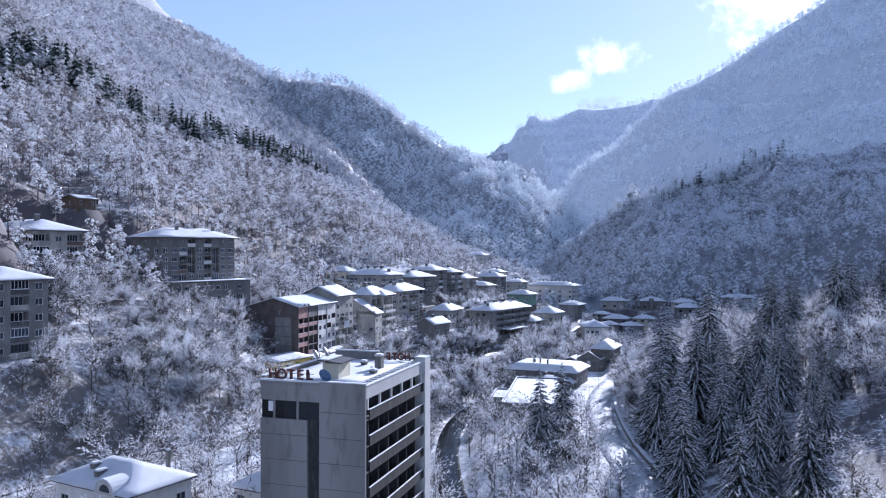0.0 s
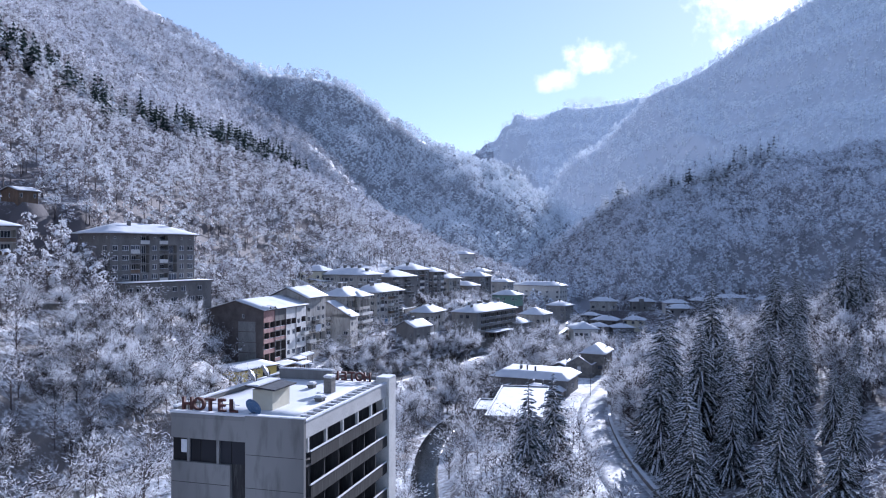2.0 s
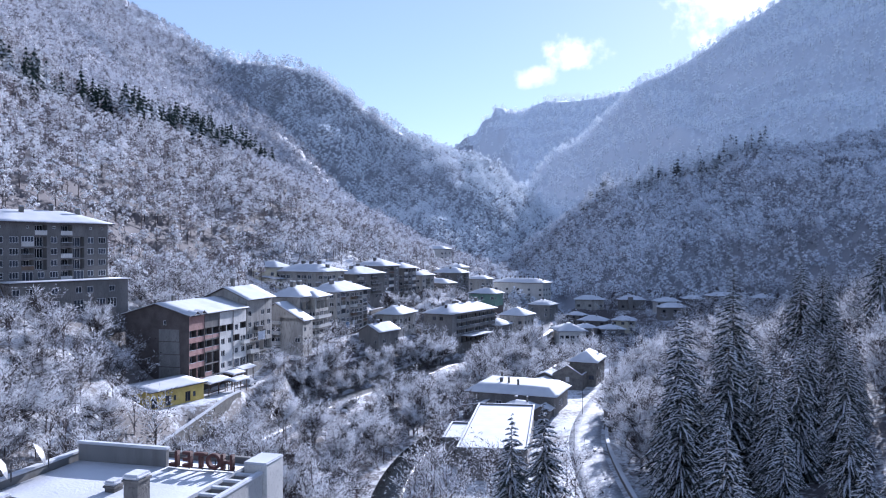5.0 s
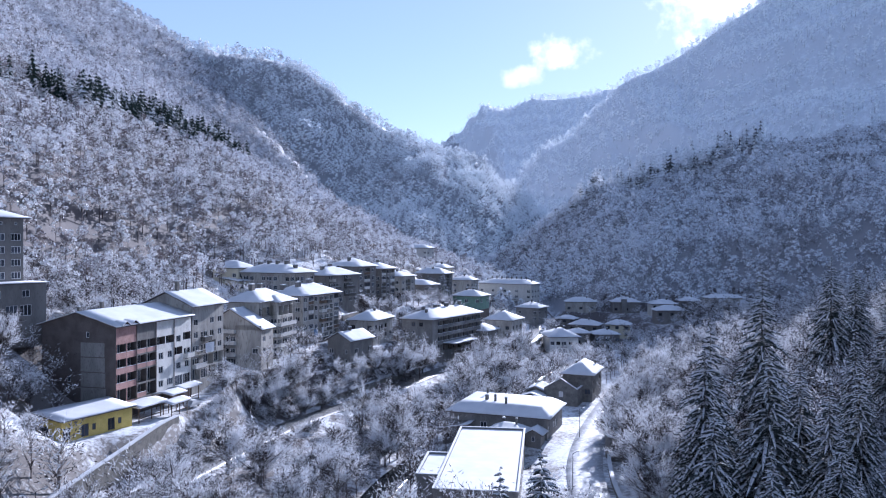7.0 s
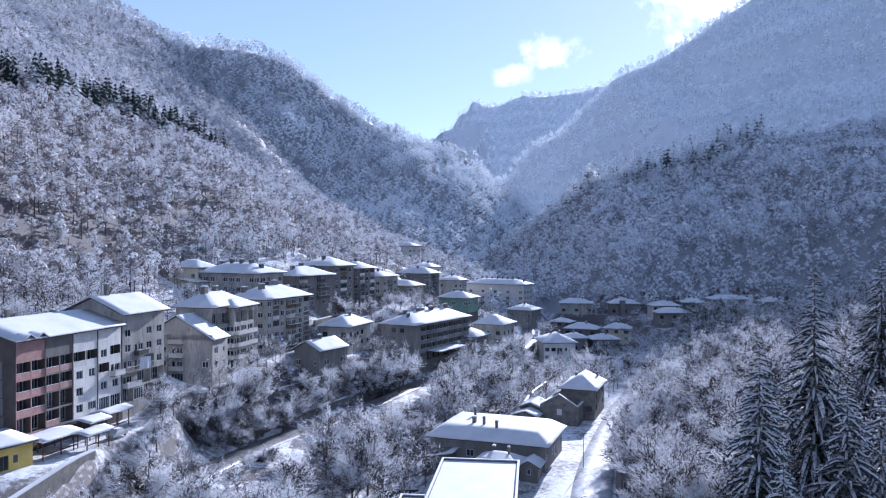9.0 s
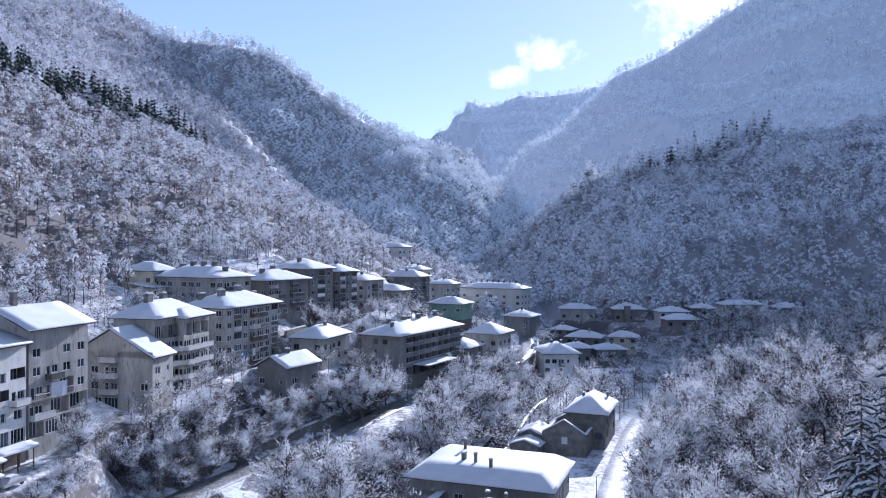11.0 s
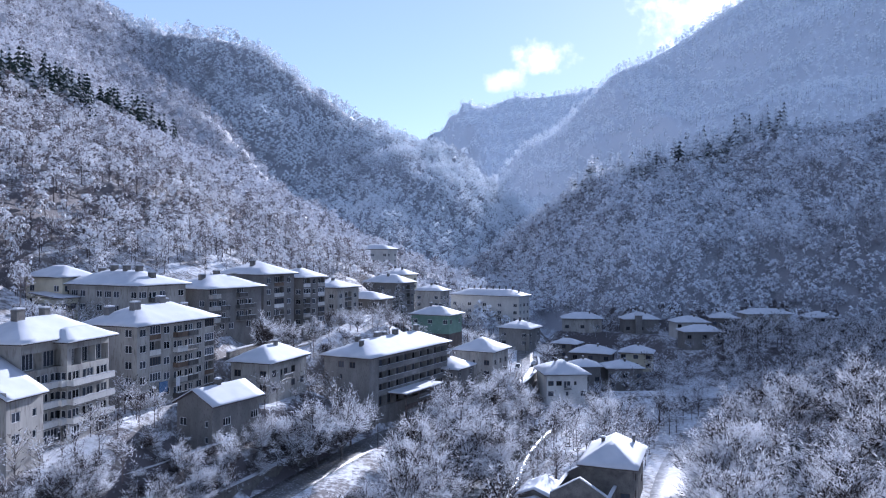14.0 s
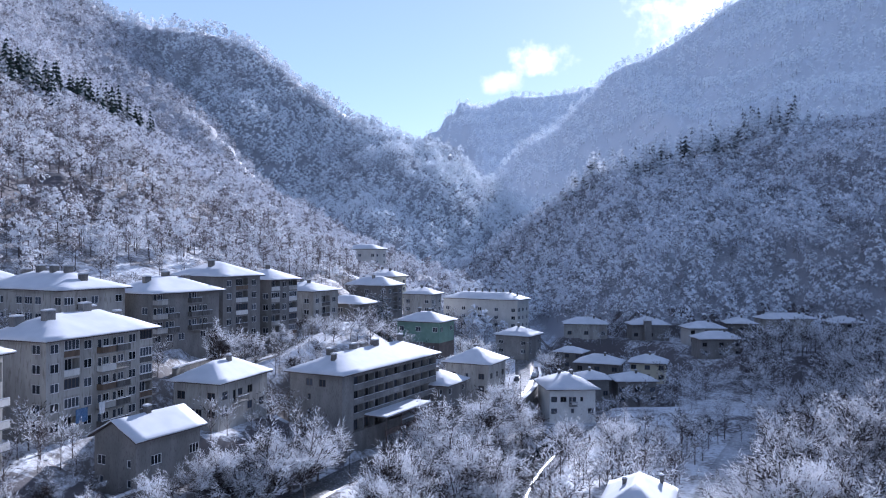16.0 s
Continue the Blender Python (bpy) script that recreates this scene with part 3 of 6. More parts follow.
def roof_shape(L, W, H, over, rise, kind, lift=0.0, swell=0.0, thick=0.2):
    """Vertices and faces of a hip, gable or flat roof slab."""
    x0, x1, y0, y1 = -over - swell, L + over + swell, -over - swell, W + over + swell
    z = H + lift
    if kind == "hip":
        run = (y1 - y0) / 2 if (x1 - x0) >= (y1 - y0) else (x1 - x0) / 2
        if (x1 - x0) >= (y1 - y0):
            ra, rb = (x0 + run, (y0 + y1) / 2, z + rise), (x1 - run, (y0 + y1) / 2, z + rise)
            if rb[0] - ra[0] < 0.4:
                ra, rb = (ra[0] - 0.2, *ra[1:]), (rb[0] + 0.2, *rb[1:])
            tops = [(0, 1, 5, 4), (1, 2, 5), (2, 3, 4, 5), (3, 0, 4)]
        else:
            ra, rb = ((x0 + x1) / 2, y0 + run, z + rise), ((x0 + x1) / 2, y1 - run, z + rise)
            tops = [(0, 1, 4), (1, 2, 5, 4), (2, 3, 5), (3, 0, 4, 5)]
        c = [(x0, y0, z), (x1, y0, z), (x1, y1, z), (x0, y1, z), ra, rb]
    elif kind == "gable":
        c = [(x0, y0, z), (x1, y0, z), (x1, y1, z), (x0, y1, z), (x0, (y0 + y1) / 2, z + rise), (x1, (y0 + y1) / 2, z + rise)]
        tops = [(0, 1, 5, 4), (2, 3, 4, 5)]
    elif kind == "gable_y":
        c = [(x0, y0, z), (x1, y0, z), (x1, y1, z), (x0, y1, z), ((x0 + x1) / 2, y0, z + rise), ((x0 + x1) / 2, y1, z + rise)]
        tops = [(1, 2, 5, 4), (3, 0, 4, 5)]
    elif kind == "shed":
        c = [(x0, y0, z), (x1, y0, z), (x1, y1, z + rise), (x0, y1, z + rise)]
        tops = [(0, 1, 2, 3)]
    elif kind == "mansard":
        i = 3.2
        c = [(x0, y0, z), (x1, y0, z), (x1, y1, z), (x0, y1, z), (x0 + i, y0 + i, z + rise), (x1 - i, y0 + i, z + rise), (x1 - i, y1 - i, z + rise), (x0 + i, y1 - i, z + rise)]
        tops = [(0, 1, 5, 4), (1, 2, 6, 5), (2, 3, 7, 6), (3, 0, 4, 7), (4, 5, 6, 7)]
    else:
        c = [(x0, y0, z), (x1, y0, z), (x1, y1, z), (x0, y1, z)]
        tops = [(0, 1, 2, 3)]
    n = len(c)
    v = [(a, b, d + thick) for a, b, d in c] + c
    f = list(tops) + [tuple(n + i for i in reversed(t)) for t in tops]
    edges = {}
    for t in tops:
        for a, b in zip(t, t[1:] + t[:1]):
            edges[(a, b)] = True
    for a, b in edges:
        if (b, a) not in edges:
            f.append((b, a, n + a, n + b))
    return v, f


def snow_mesh(L, W, H, over, rise, kind, lift, depth=0.17, seed=0):
    """Snow lying on a roof: rounded over at the eaves and a little uneven."""
    v, f = roof_shape(L, W, H, over, rise, kind, lift, 0.10, depth)
    bm = bmesh.new()
    vs = [bm.verts.new(p) for p in v]
    for q in f:
        bm.faces.new([vs[i] for i in q])
    bm.normal_update()
    bmesh.ops.triangulate(bm, faces=[q for q in bm.faces if len(q.verts) > 4])
    long_edges = [e for e in bm.edges if e.calc_length() > 3.0]
    bmesh.ops.subdivide_edges(bm, edges=long_edges, cuts=5, use_grid_fill=True)
    for q in bm.verts:
        w = noise.noise(Vector((q.co.x * 0.5 + seed * 7.3, q.co.y * 0.5, q.co.z * 0.5)))
        q.co += Vector((0, 0, 0.10 * w)) + Vector((0.06 * noise.noise(q.co * 0.9), 0.06 * noise.noise(q.co * 0.9 + Vector((9, 0, 0))), 0))
    for q in bm.faces:
        q.smooth = q.normal.z > 0.2
    me = bpy.data.meshes.new("snow_layer")
    bm.to_mesh(me)
    bm.free()
    me.materials.append(SNOW)
    return me


def roof_height(kind, L, W, over, rise, x, y):
    x0, x1, y0, y1 = -over, L + over, -over, W + over
    if kind == "hip":
        run = min(x1 - x0, y1 - y0) / 2
        return rise * min(1, min(x - x0, x1 - x, y - y0, y1 - y) / run)
    if kind == "gable":
        return rise * min(1, min(y - y0, y1 - y) / ((y1 - y0) / 2))
    if kind == "gable_y":
        return rise * min(1, min(x - x0, x1 - x) / ((x1 - x0) / 2))
    if kind == "shed":
        return rise * (y - y0) / (y1 - y0)
    return rise if kind == "mansard" else 0.0


def chimney(parent, x, y, z, w, d, h, material):
    """Masonry stack with a flue slab and a cap of snow."""
    c = put("chimney", boxes("chimney", [(-w / 2, -d / 2, -0.8, w / 2, d / 2, h), (-w / 2 - 0.08, -d / 2 - 0.08, h, w / 2 + 0.08, d / 2 + 0.08, h + 0.12)], material), parent, pose(x, y, z))
    put("snow_cap", soft_box("snow_cap", -w / 2 - 0.1, -d / 2 - 0.1, h + 0.12, w / 2 + 0.1, d / 2 + 0.1, h + 0.42, SNOW, 0.12), c)


def building(name, label, category, C, ang, L, W, z0, z1, wall, roof="hip", rise=2.2, over=0.8, front=(), end=(), back=(), far=(), storey=2.9, first=0.3,
             chimneys=(), frames=None, rail=None, group="", plinth=None, sink=6.0, chim_mat=None, eave=None, mixed=False):
    """A house: C is the ground-plan corner, ang the heading of its front, z0 the ground, z1 the eaves."""
    H = z1 - z0
    rise = rise * (0.8 if roof in ("hip", "gable") else 1.0)
    root = tagged(new(name), label, category, group)
    root.matrix_basis = pose(C[0], C[1], z0, 0, 0, ang)
    frames = frames or FRAME_WHITE
    pick = random.Random(label)
    rail = rail or PARAPET
    v, f = [], []
    specs = {"front": front, "end": end, "back": back, "far": far}
    for side, spec in specs.items():
        length = L if side in ("front", "back") else W
        m = side_matrix(side, L, W)
        holes, windows, loggias, balconies = plan_facade(length, spec, first, storey, H)
        facade_cells(v, f, length, H, holes, m)
        for u, z, w, h, dp in windows:
            wm, pm = window_mesh(w, h, frames)
            o = put("window", wm, root, m @ pose(u, dp - 0.09, z))
            put("pane", pm, o)
        for u, z, w, h, ch in loggias:
            wm, pm = window_mesh(w * 0.72, h - 0.15, frames)
            o = put("window", wm, root, m @ pose(u + w * 0.14, 1.2, z + 0.03))
            put("pane", pm, o)
            if ch == "l":
                face = rail(u) if callable(rail) else rail
                put("parapet", boxes("parapet", [(u, -0.04, z, u + w, 0.08, z + 0.95)], pick.choice((face, face, face, PLASTER_BEIGE, PARAPET, WOOD)) if mixed else face), root, m)
                if mixed and pick.random() < 0.4:              # loggia glazed in by its owner
                    wm, pm = window_mesh(w - 0.04, h - 1.08, pick.choice((FRAME_WHITE, FRAME_WHITE, FRAME_DARK)))
                    o = put("window", wm, root, m @ pose(u + 0.02, 0.02, z + 1.05))
                    put("pane", pm, o)
                put("snow_ledge", soft_box("snow_ledge", u, -0.07, z + 0.955, u + w, 0.12, z + 1.05, SNOW, 0.04), root, m)
        for u, z, w, ch in balconies:
            dp = 1.25
            b = put("balcony", boxes("balcony", [(u, -dp, z - 0.16, u + w, 0.02, z)], CONCRETE), root, m)
            face = rail(u) if callable(rail) else rail
            face = pick.choice((face, face, PLASTER_BEIGE, PARAPET, PLASTER_WHITE, WOOD)) if mixed and w < 9 else face
            if ch == "b":
                put("parapet", boxes("parapet", [(u, -dp, z, u + w, -dp + 0.09, z + 0.95), (u, -dp + 0.09, z, u + 0.09, 0, z + 0.95), (u + w - 0.09, -dp + 0.09, z, u + w, 0, z + 0.95)], face), b)
            else:
                bars = [(u, -dp, z + 0.95, u + w, -dp + 0.05, z + 1.0), (u, -dp + 0.05, z + 0.95, u + 0.05, 0, z + 1.0), (u + w - 0.05, -dp + 0.05, z + 0.95, u + w, 0, z + 1.0)]
                n = max(4, int(w / 0.22))
                put("handrail", boxes("handrail", bars, METAL), b)
                key = ("baluster",)
                if key not in SHARED:
                    SHARED[key] = boxes("baluster", [(-0.018, 0.01, 0, 0.018, 0.04, 0.948)], METAL)
                for k in range(n + 1):
                    put("baluster", SHARED[key], b, pose(u + 0.02 + (w - 0.04) * k / n, -dp, z))
            put("snow_ledge", soft_box("snow_ledge", u - 0.03, -dp - 0.04, z + 1.0, u + w + 0.03, -dp + 0.14, z + 1.1, SNOW, 0.04), b)
    # plinth and gables close the shell
    o = len(v)
    v += [(0, 0, -sink), (L, 0, -sink), (L, W, -sink), (0, W, -sink), (0, 0, 0), (L, 0, 0), (L, W, 0), (0, W, 0), (0, 0, H), (L, 0, H), (L, W, H), (0, W, H)]
    f += [tuple(o + i for i in q) for q in ((0, 1, 5, 4), (1, 2, 6, 5), (2, 3, 7, 6), (3, 0, 4, 7), (8, 9, 10, 11))]
    t = rise * (W / 2) / (W / 2 + over) if roof == "gable" else 0
    k = len(v)
    if roof == "gable":
        e = rise * over / (W / 2 + over)
        v += [(0, 0, H + e), (0, W, H + e), (0, W / 2, H + rise), (L, 0, H + e), (L, W, H + e), (L, W / 2, H + rise)]
        f += [(o + 8, o + 11, k + 1, k + 2, k), (o + 9, k + 3, k + 5, k + 4, o + 10), (o + 8, k, k + 3, o + 9), (o + 11, o + 10, k + 4, k + 1)]
    if roof == "gable_y":
        e = rise * over / (L / 2 + over)
        v += [(0, 0, H + e), (L, 0, H + e), (L / 2, 0, H + rise), (0, W, H + e), (L, W, H + e), (L / 2, W, H + rise)]
        f += [(o + 8, k, k + 2, k + 1, o + 9), (o + 11, o + 10, k + 4, k + 5, k + 3), (o + 8, o + 11, k + 3, k), (o + 9, k + 1, k + 4, o + 10)]
    put("wall", mesh_of("wall", v, f, wall), root)
    if roof == "parapet":
        put("roof", boxes("roof", [(-0.15, -0.15, H, L + 0.15, 0.2, H + 0.6), (-0.15, W - 0.2, H, L + 0.15, W + 0.15, H + 0.6), (-0.15, 0.2, H, 0.2, W - 0.2, H + 0.6), (L - 0.2, 0.2, H, L + 0.15, W - 0.2, H + 0.6)], wall), root)
        put("snow_layer", soft_box("snow_layer", 0.22, 0.22, H + 0.01, L - 0.22, W - 0.22, H + 0.3, SNOW, 0.06), root)
        put("snow_rim", boxes("snow_rim", [(-0.2, -0.2, H + 0.604, L + 0.2, 0.22, H + 0.75), (-0.2, W - 0.22, H + 0.604, L + 0.2, W + 0.2, H + 0.75), (-0.2, 0.22, H + 0.604, 0.22, W - 0.22, H + 0.75), (L - 0.22, 0.22, H + 0.604, L + 0.2, W - 0.22, H + 0.75)], SNOW), root)
    else:
        rv, rf = roof_shape(L, W, H, over, rise, roof, 0.0, 0.0, 0.18)
        r = put("roof", mesh_of("roof", rv, rf, eave or ROOF), root)
        put("snow_layer", snow_mesh(L, W, H, over, rise, roof, 0.19, seed=len(bpy.data.objects) % 97), r)
    for cx, cy, *rest in chimneys:
        cw, cd, ch = rest if rest else (0.9, 0.7, 1.3)
        chimney(root, cx, cy, H + 0.2 + roof_height(roof, L, W, over, rise, cx, cy), cw, cd, ch, chim_mat or STONE)
    return root


def plot(C, ang, L, W, z):
    """Keeps a level plot under a building."""
    a = radians(ang)
    cx, cy = C[0] + math.cos(a) * L / 2 - math.sin(a) * W / 2, C[1] + math.sin(a) * L / 2 + math.cos(a) * W / 2
    PADS.append((cx, cy, L / 2 + 1.0, W / 2 + 1.0, a, z))


# ---- the village: plots first, for the ground is cut to them ----
# corner, heading, length, width, ground, eaves
LOTS = {
    "hotel": ((-9.0, 89.5), 73, 23.5, 13.6, 5.0, 39.3),
    "grey_block": ((-86.0, 236.5), 59, 30.0, 14.0, 45.0, 59.0),
    "terrace": ((-80.5, 233.0), 59, 31.0, 6.3, 38.0, 45.2),
    "left_block": ((-104.0, 196.4), 59, 14.0, 26.0, 46.5, 60.0),
    "near_block": ((-88.3, 151.0), 59, 12.0, 22.0, 33.0, 48.9),
    "brick_row": ((-46.6, 250.0), 72, 27.0, 18.0, 20.5, 36.5),
    "gable_block": ((-38.2, 276.6), 70, 13.5, 14.0, 20.5, 38.5),
    "white_house": ((-26.5, 304.0), 74, 7.5, 18.5, 19.0, 29.9),
    "apartments_a": ((-28.8, 313.6), 72, 18.5, 10.0, 19.5, 36.8),
    "apartments_b": ((-19.4, 340.1), 64.6, 23.2, 12.5, 21.0, 36.8),
    "barn": ((-3.9, 332.8), 58.5, 12.8, 8.6, 14.5, 23.0),
    "hip_house": ((2.8, 358.2), 66, 16.0, 9.6, 18.5, 27.0),
    "long_house": ((24.0, 373.8), 57, 39.5, 13.2, 13.0, 25.7),
    "pyramid_house": ((60.2, 418.5), 60, 12.8, 12.3, 11.5, 21.0),
    "annex": ((48.0, 404.5), 60, 12.0, 10.0, 11.5, 18.0),
    "green_house": ((49.5, 445.5), 60, 10.5, 14.0, 19.0, 29.6),
    "row_house": ((86.8, 520.5), 57, 12.0, 33.0, 19.0, 31.2),
    "small_house": ((84.5, 486.3), 56, 11.5, 12.8, 13.0, 20.7),
    "white_villa": ((91.0, 425.8), 90, 15.0, 12.8, 4.0, 13.0),
    "yellow_house": ((-47.0, 376.0), 60, 9.0, 12.5, 37.0, 44.7),
    "back_a": ((-27.0, 366.0), 60, 14.5, 24.0, 33.0, 43.2),
    "back_b": ((-14.5, 379.0), 58, 19.0, 13.0, 30.5, 41.8),
    "back_c": ((-4.5, 400.0), 60, 13.5, 15.0, 29.0, 44.6),
    "back_d": ((4.5, 415.5), 60, 11.0, 11.0, 28.5, 43.2),
    "back_e": ((13.0, 440.5), 60, 13.0, 14.0, 27.5, 39.0),
    "back_f": ((26.0, 453.5), 60, 10.0, 14.0, 27.5, 34.4),
    "back_g": ((35.0, 488.5), 60, 11.0, 17.0, 28.0, 38.4),
    "back_h": ((38.0, 520.0), 60, 10.0, 13.0, 30.0, 40.5),
    "back_i": ((52.0, 512.0), 60, 9.0, 12.0, 26.0, 34.0),
    "top_house": ((31.0, 592.0), 60, 10.0, 18.0, 42.5, 51.3),
    "flat_hall": ((31.0, 218.5), 79, 45.5, 14.5, 5.0, 11.2),
    "mansard": ((46.8, 272.8), 66, 17.5, 25.0, 6.6, 11.8),
    "cottage": ((69.8, 319.3), 65, 15.5, 9.0, 6.6, 14.1),
    "ruin": ((63.8, 313.6), 64, 13.0, 10.0, 6.0, 11.0),
    "house_ra": ((126.0, 529.5), 80, 10.0, 17.0, 15.0, 20.6),
    "house_rb": ((149.5, 522.0), 85, 9.5, 15.0, 15.0, 21.0),
    "house_rc": ((166.0, 507.5), 88, 9.5, 14.0, 14.5, 21.0),
    "house_rd": ((164.0, 489.0), 88, 9.0, 15.5, 12.0, 19.0),
    "house_re": ((181.5, 512.5), 76, 10.0, 11.0, 15.0, 22.2),
    "house_rf": ((208.8, 517.0), 88, 10.0, 21.0, 15.5, 23.6),
    "house_rg": ((220.5, 502.8), 80, 10.0, 12.0, 17.0, 23.2),
    "house_rh": ((109.0, 461.5), 64, 10.0, 14.0, 7.5, 14.2),
    "house_ri": ((124.5, 462.0), 66, 9.0, 11.0, 7.8, 14.2),
    "house_rj": ((114.5, 442.6), 88, 10.0, 11.6, 1.5, 12.0),
    "house_rk": ((100.0, 443.0), 84, 9.5, 9.0, 3.5, 12.6),
    "house_rl": ((101.0, 479.0), 55, 7.0, 9.5, 9.5, 15.6),
    "arched_house": ((-43.0, 106.0), 60, 11.0, 16.0, 13.0, 21.2),
    "little_house": ((-26.5, 121.0), 62, 8.0, 8.0, 10.0, 17.0),
    "garden_shed": ((-107.0, 234.0), 59, 9.0, 6.0, 46.5, 49.8),
    "tool_shed": ((-104.5, 224.5), 59, 6.0, 5.0, 44.0, 46.8),
    "hill_hut": ((-113.0, 240.0), 60, 6.0, 8.0, 68.0, 71.0),
}
for key, (C, ang, L, W, z0, z1) in LOTS.items():
    if key not in ("terrace", "annex"):
        plot(C, ang, L, W, z0)
PADS.append((-38.1, 259.9, 20, 6.0, radians(72), 17.6))
PADS.append((-48.8, 240.4, 8.5, 4.5, radians(59), 17.6))

build_ground()
ribbon("road", left_road, 60, 610, 3.2, 0.10, ROAD, "wet village road half cleared of snow", "road", left_road_z)
ribbon("road", right_road, -60, 470, 3.8, 0.10, LANE, "snowy lane with wheel tracks beside the stream", "road", lambda q: 6.4 + 0 * q)
ribbon("road", mid_street, 372, 505, 2.3, 0.10, ROAD, "narrow upper street lined with walls and hedges", "road", mid_street_z)
ribbon("water", river, 40, 640, 3.4, 0.35, WATER, "dark shallow mountain stream", "stream", lambda q: 2.1 + 0 * q)


def lot(key, **more):
    C, ang, L, W, z0, z1 = LOTS[key]
    return dict(C=C, ang=ang, L=L, W=W, z0=z0, z1=z1, **more)


H3, H4, H5 = 3, 4, 5
building("apartment_block", mixed=True, label="grey five-storey block of flats with snow-covered hip roof on the hillside", category="apartment building", wall=PLASTER_DARK, roof="hip", rise=3.8, over=1.1,
         front=["wdswdlswd", "wdlLwlLwd", "wdlLwlLwd", "wdlLwlLwd", "p.plpl.pp"], rail=PLASTER_WHITE, end=["w.w", "w.w", "w.w", "w.w", "p.p.p"], storey=2.75, first=0.2, chimneys=[(10, 5), (19, 7), (25, 5)], **lot("grey_block"))
building("garage_terrace", "dark concrete garage terrace below the flats, snow on its roof", "outbuilding", wall=PLASTER_DARK, roof="flat", rise=0, over=0.4, front=["s.ss.s.ss.", "ww.w.ww.w."], storey=3.2, first=0.4, **lot("terrace"))
building("apartment_block", mixed=True, label="pale four-storey block of flats with loggias and snowy hip roof", category="apartment building", wall=PLASTER_BEIGE, rise=3.8, over=1.0, end=["w.ww.wb", "w.ww.wb", "w.ww.wb", "w.ww.wb"],
         front=["lwl", "lwl", "lwl", "lwl"], storey=3.2, chimneys=[(6, 8, 1.2, 1.0, 1.5), (7, 18, 1.2, 1.0, 1.5)], **lot("left_block"))
building("apartment_block", mixed=True, label="grey block of flats with low snowy roof above the slope", category="apartment building", wall=PLASTER_GREY, rise=3.2, over=0.9, end=["w.w.w.", "w.w.wl", "w.w.wl", "w.w.wl", "w.w.wl"], front=["wlw"] * 5, storey=3.2,
         chimneys=[(5, 8, 1.2, 1.0, 1.5)], **lot("near_block"))
# the brick-ended row: pink, grey and white fronts under one gabled roof
ROW_FRONT = ["LLlLwdss", "llLLw.ww", "llllwwlb", "llllllwl", "........"]
row = building("terraced_row", "row of flats with bare brick gable end, pink and white fronts", "apartment building", wall=BRICK, roof="gable", rise=3.6, over=0.7,
               front=ROW_FRONT, end=["....", ".n..", "....", "....", "..n."], storey=3.1, first=0.4, chimneys=[(5, 13, 0.5, 0.5, 1.6), (11, 12, 0.7, 0.6, 2.0), (25, 14)], rail=lambda u: PINK if u < 13 else PLASTER_WHITE, **lot("brick_row"))
Hrow = LOTS["brick_row"][5] - LOTS["brick_row"][4]
row_holes = plan_facade(27.0, ROW_FRONT, 0.4, 3.1, Hrow)[0]
for u0, u1, mat_, nm in ((0.0, 6.75, PINK, "pink_front"), (6.76, 13.49, PLASTER_DARK, "grey_front"), (13.5, 27.0, PLASTER_WHITE, "white_front")):
    v, f = [], []
    facade_cells(v, f, u1 - u0, Hrow, [(h[0] - u0, h[1], h[2], h[3], 0.056) for h in row_holes if u0 - 0.1 < h[0] < u1], pose(u0, -0.06, 0), False)
    put(nm, mesh_of(nm, v, f, mat_), row)
for k in range(3):
    put("party_pier", boxes("party_pier", [(6.6 + 6.75 * k - 0.12, -0.16, 0, 6.6 + 6.75 * k + 0.12, -0.064, Hrow)], BRICK), row)
for k in range(4):
    put("render_patch", boxes("render_patch", [(-0.04, 2.4 + 0.1 * k, 0.6 + 3.1 * k, -0.004, 8.4, 3.5 + 3.1 * k)], PLASTER_GREY), row, label="patch of grey render on the brick gable")
for dx in (1.2, 4.0):
    dv, df = roof_shape(2.4, 2.2, 0, 0.15, 0.9, "gable_y", 0, 0, 0.15)
    d_ = put("dormer", mesh_of("dormer", dv, df, ROOF), row, pose(dx, -0.7, Hrow + 0.1))
    put("snow_layer", snow_mesh(2.4, 2.2, 0, 0.15, 0.9, "gable_y", 0.16, 0.2), d_)

building("apartment_block", mixed=True, label="taller house with broad gable, plain render and open balconies", category="apartment building", wall=PLASTER_BEIGE, roof="gable", rise=4.3, over=0.9, front=["LsLs", "CLL", "BBlw", "wbww", "w.ww"], end=["....", "....", "....", "...."],
         storey=3.1, first=0.3, chimneys=[(4, 7, 0.8, 0.8, 2.2)], rail=PLASTER_WHITE, **lot("gable_block"))
building("house", "white three-storey house with stacked balconies in its broad gable", "house", wall=PLASTER_BEIGE, roof="gable", rise=7.0, over=0.5, rail=PLASTER_WHITE, front=["..", "wn", "wn"], end=["sss..", "wwb.w", "wwb..", "..b.."], storey=3.2, first=0.4, **lot("white_house"))
blk = building("apartment_block", mixed=True, label="light rendered flats with long white balconies, stepped hip roof", category="apartment building", wall=PLASTER_BEIGE, rise=4.1, over=0.9, end=["w.w", "w.w", ".nn", "..."], front=["ssss", "C", "C", "C", "LLLL"],
               storey=3.1, first=0.5, chimneys=[(5, 5, 1.8, 1.2, 1.4), (12, 6, 1.2, 1.2, 1.7)], rail=PLASTER_WHITE, **lot("apartments_a"))
building("stair_wing", "projecting wing with white balcony bands and its own hip roof", "wing", (-24.6, 320.6), 72, 10.5, 5.0, 19.5, 36.3, PLASTER_BEIGE, "hip", 2.4, 1.1, front=["s.s", "C", "C", "C", "LLL"], end=["L", "C", "C", "C", "L"], storey=3.1, first=0.5, rail=PLASTER_WHITE)
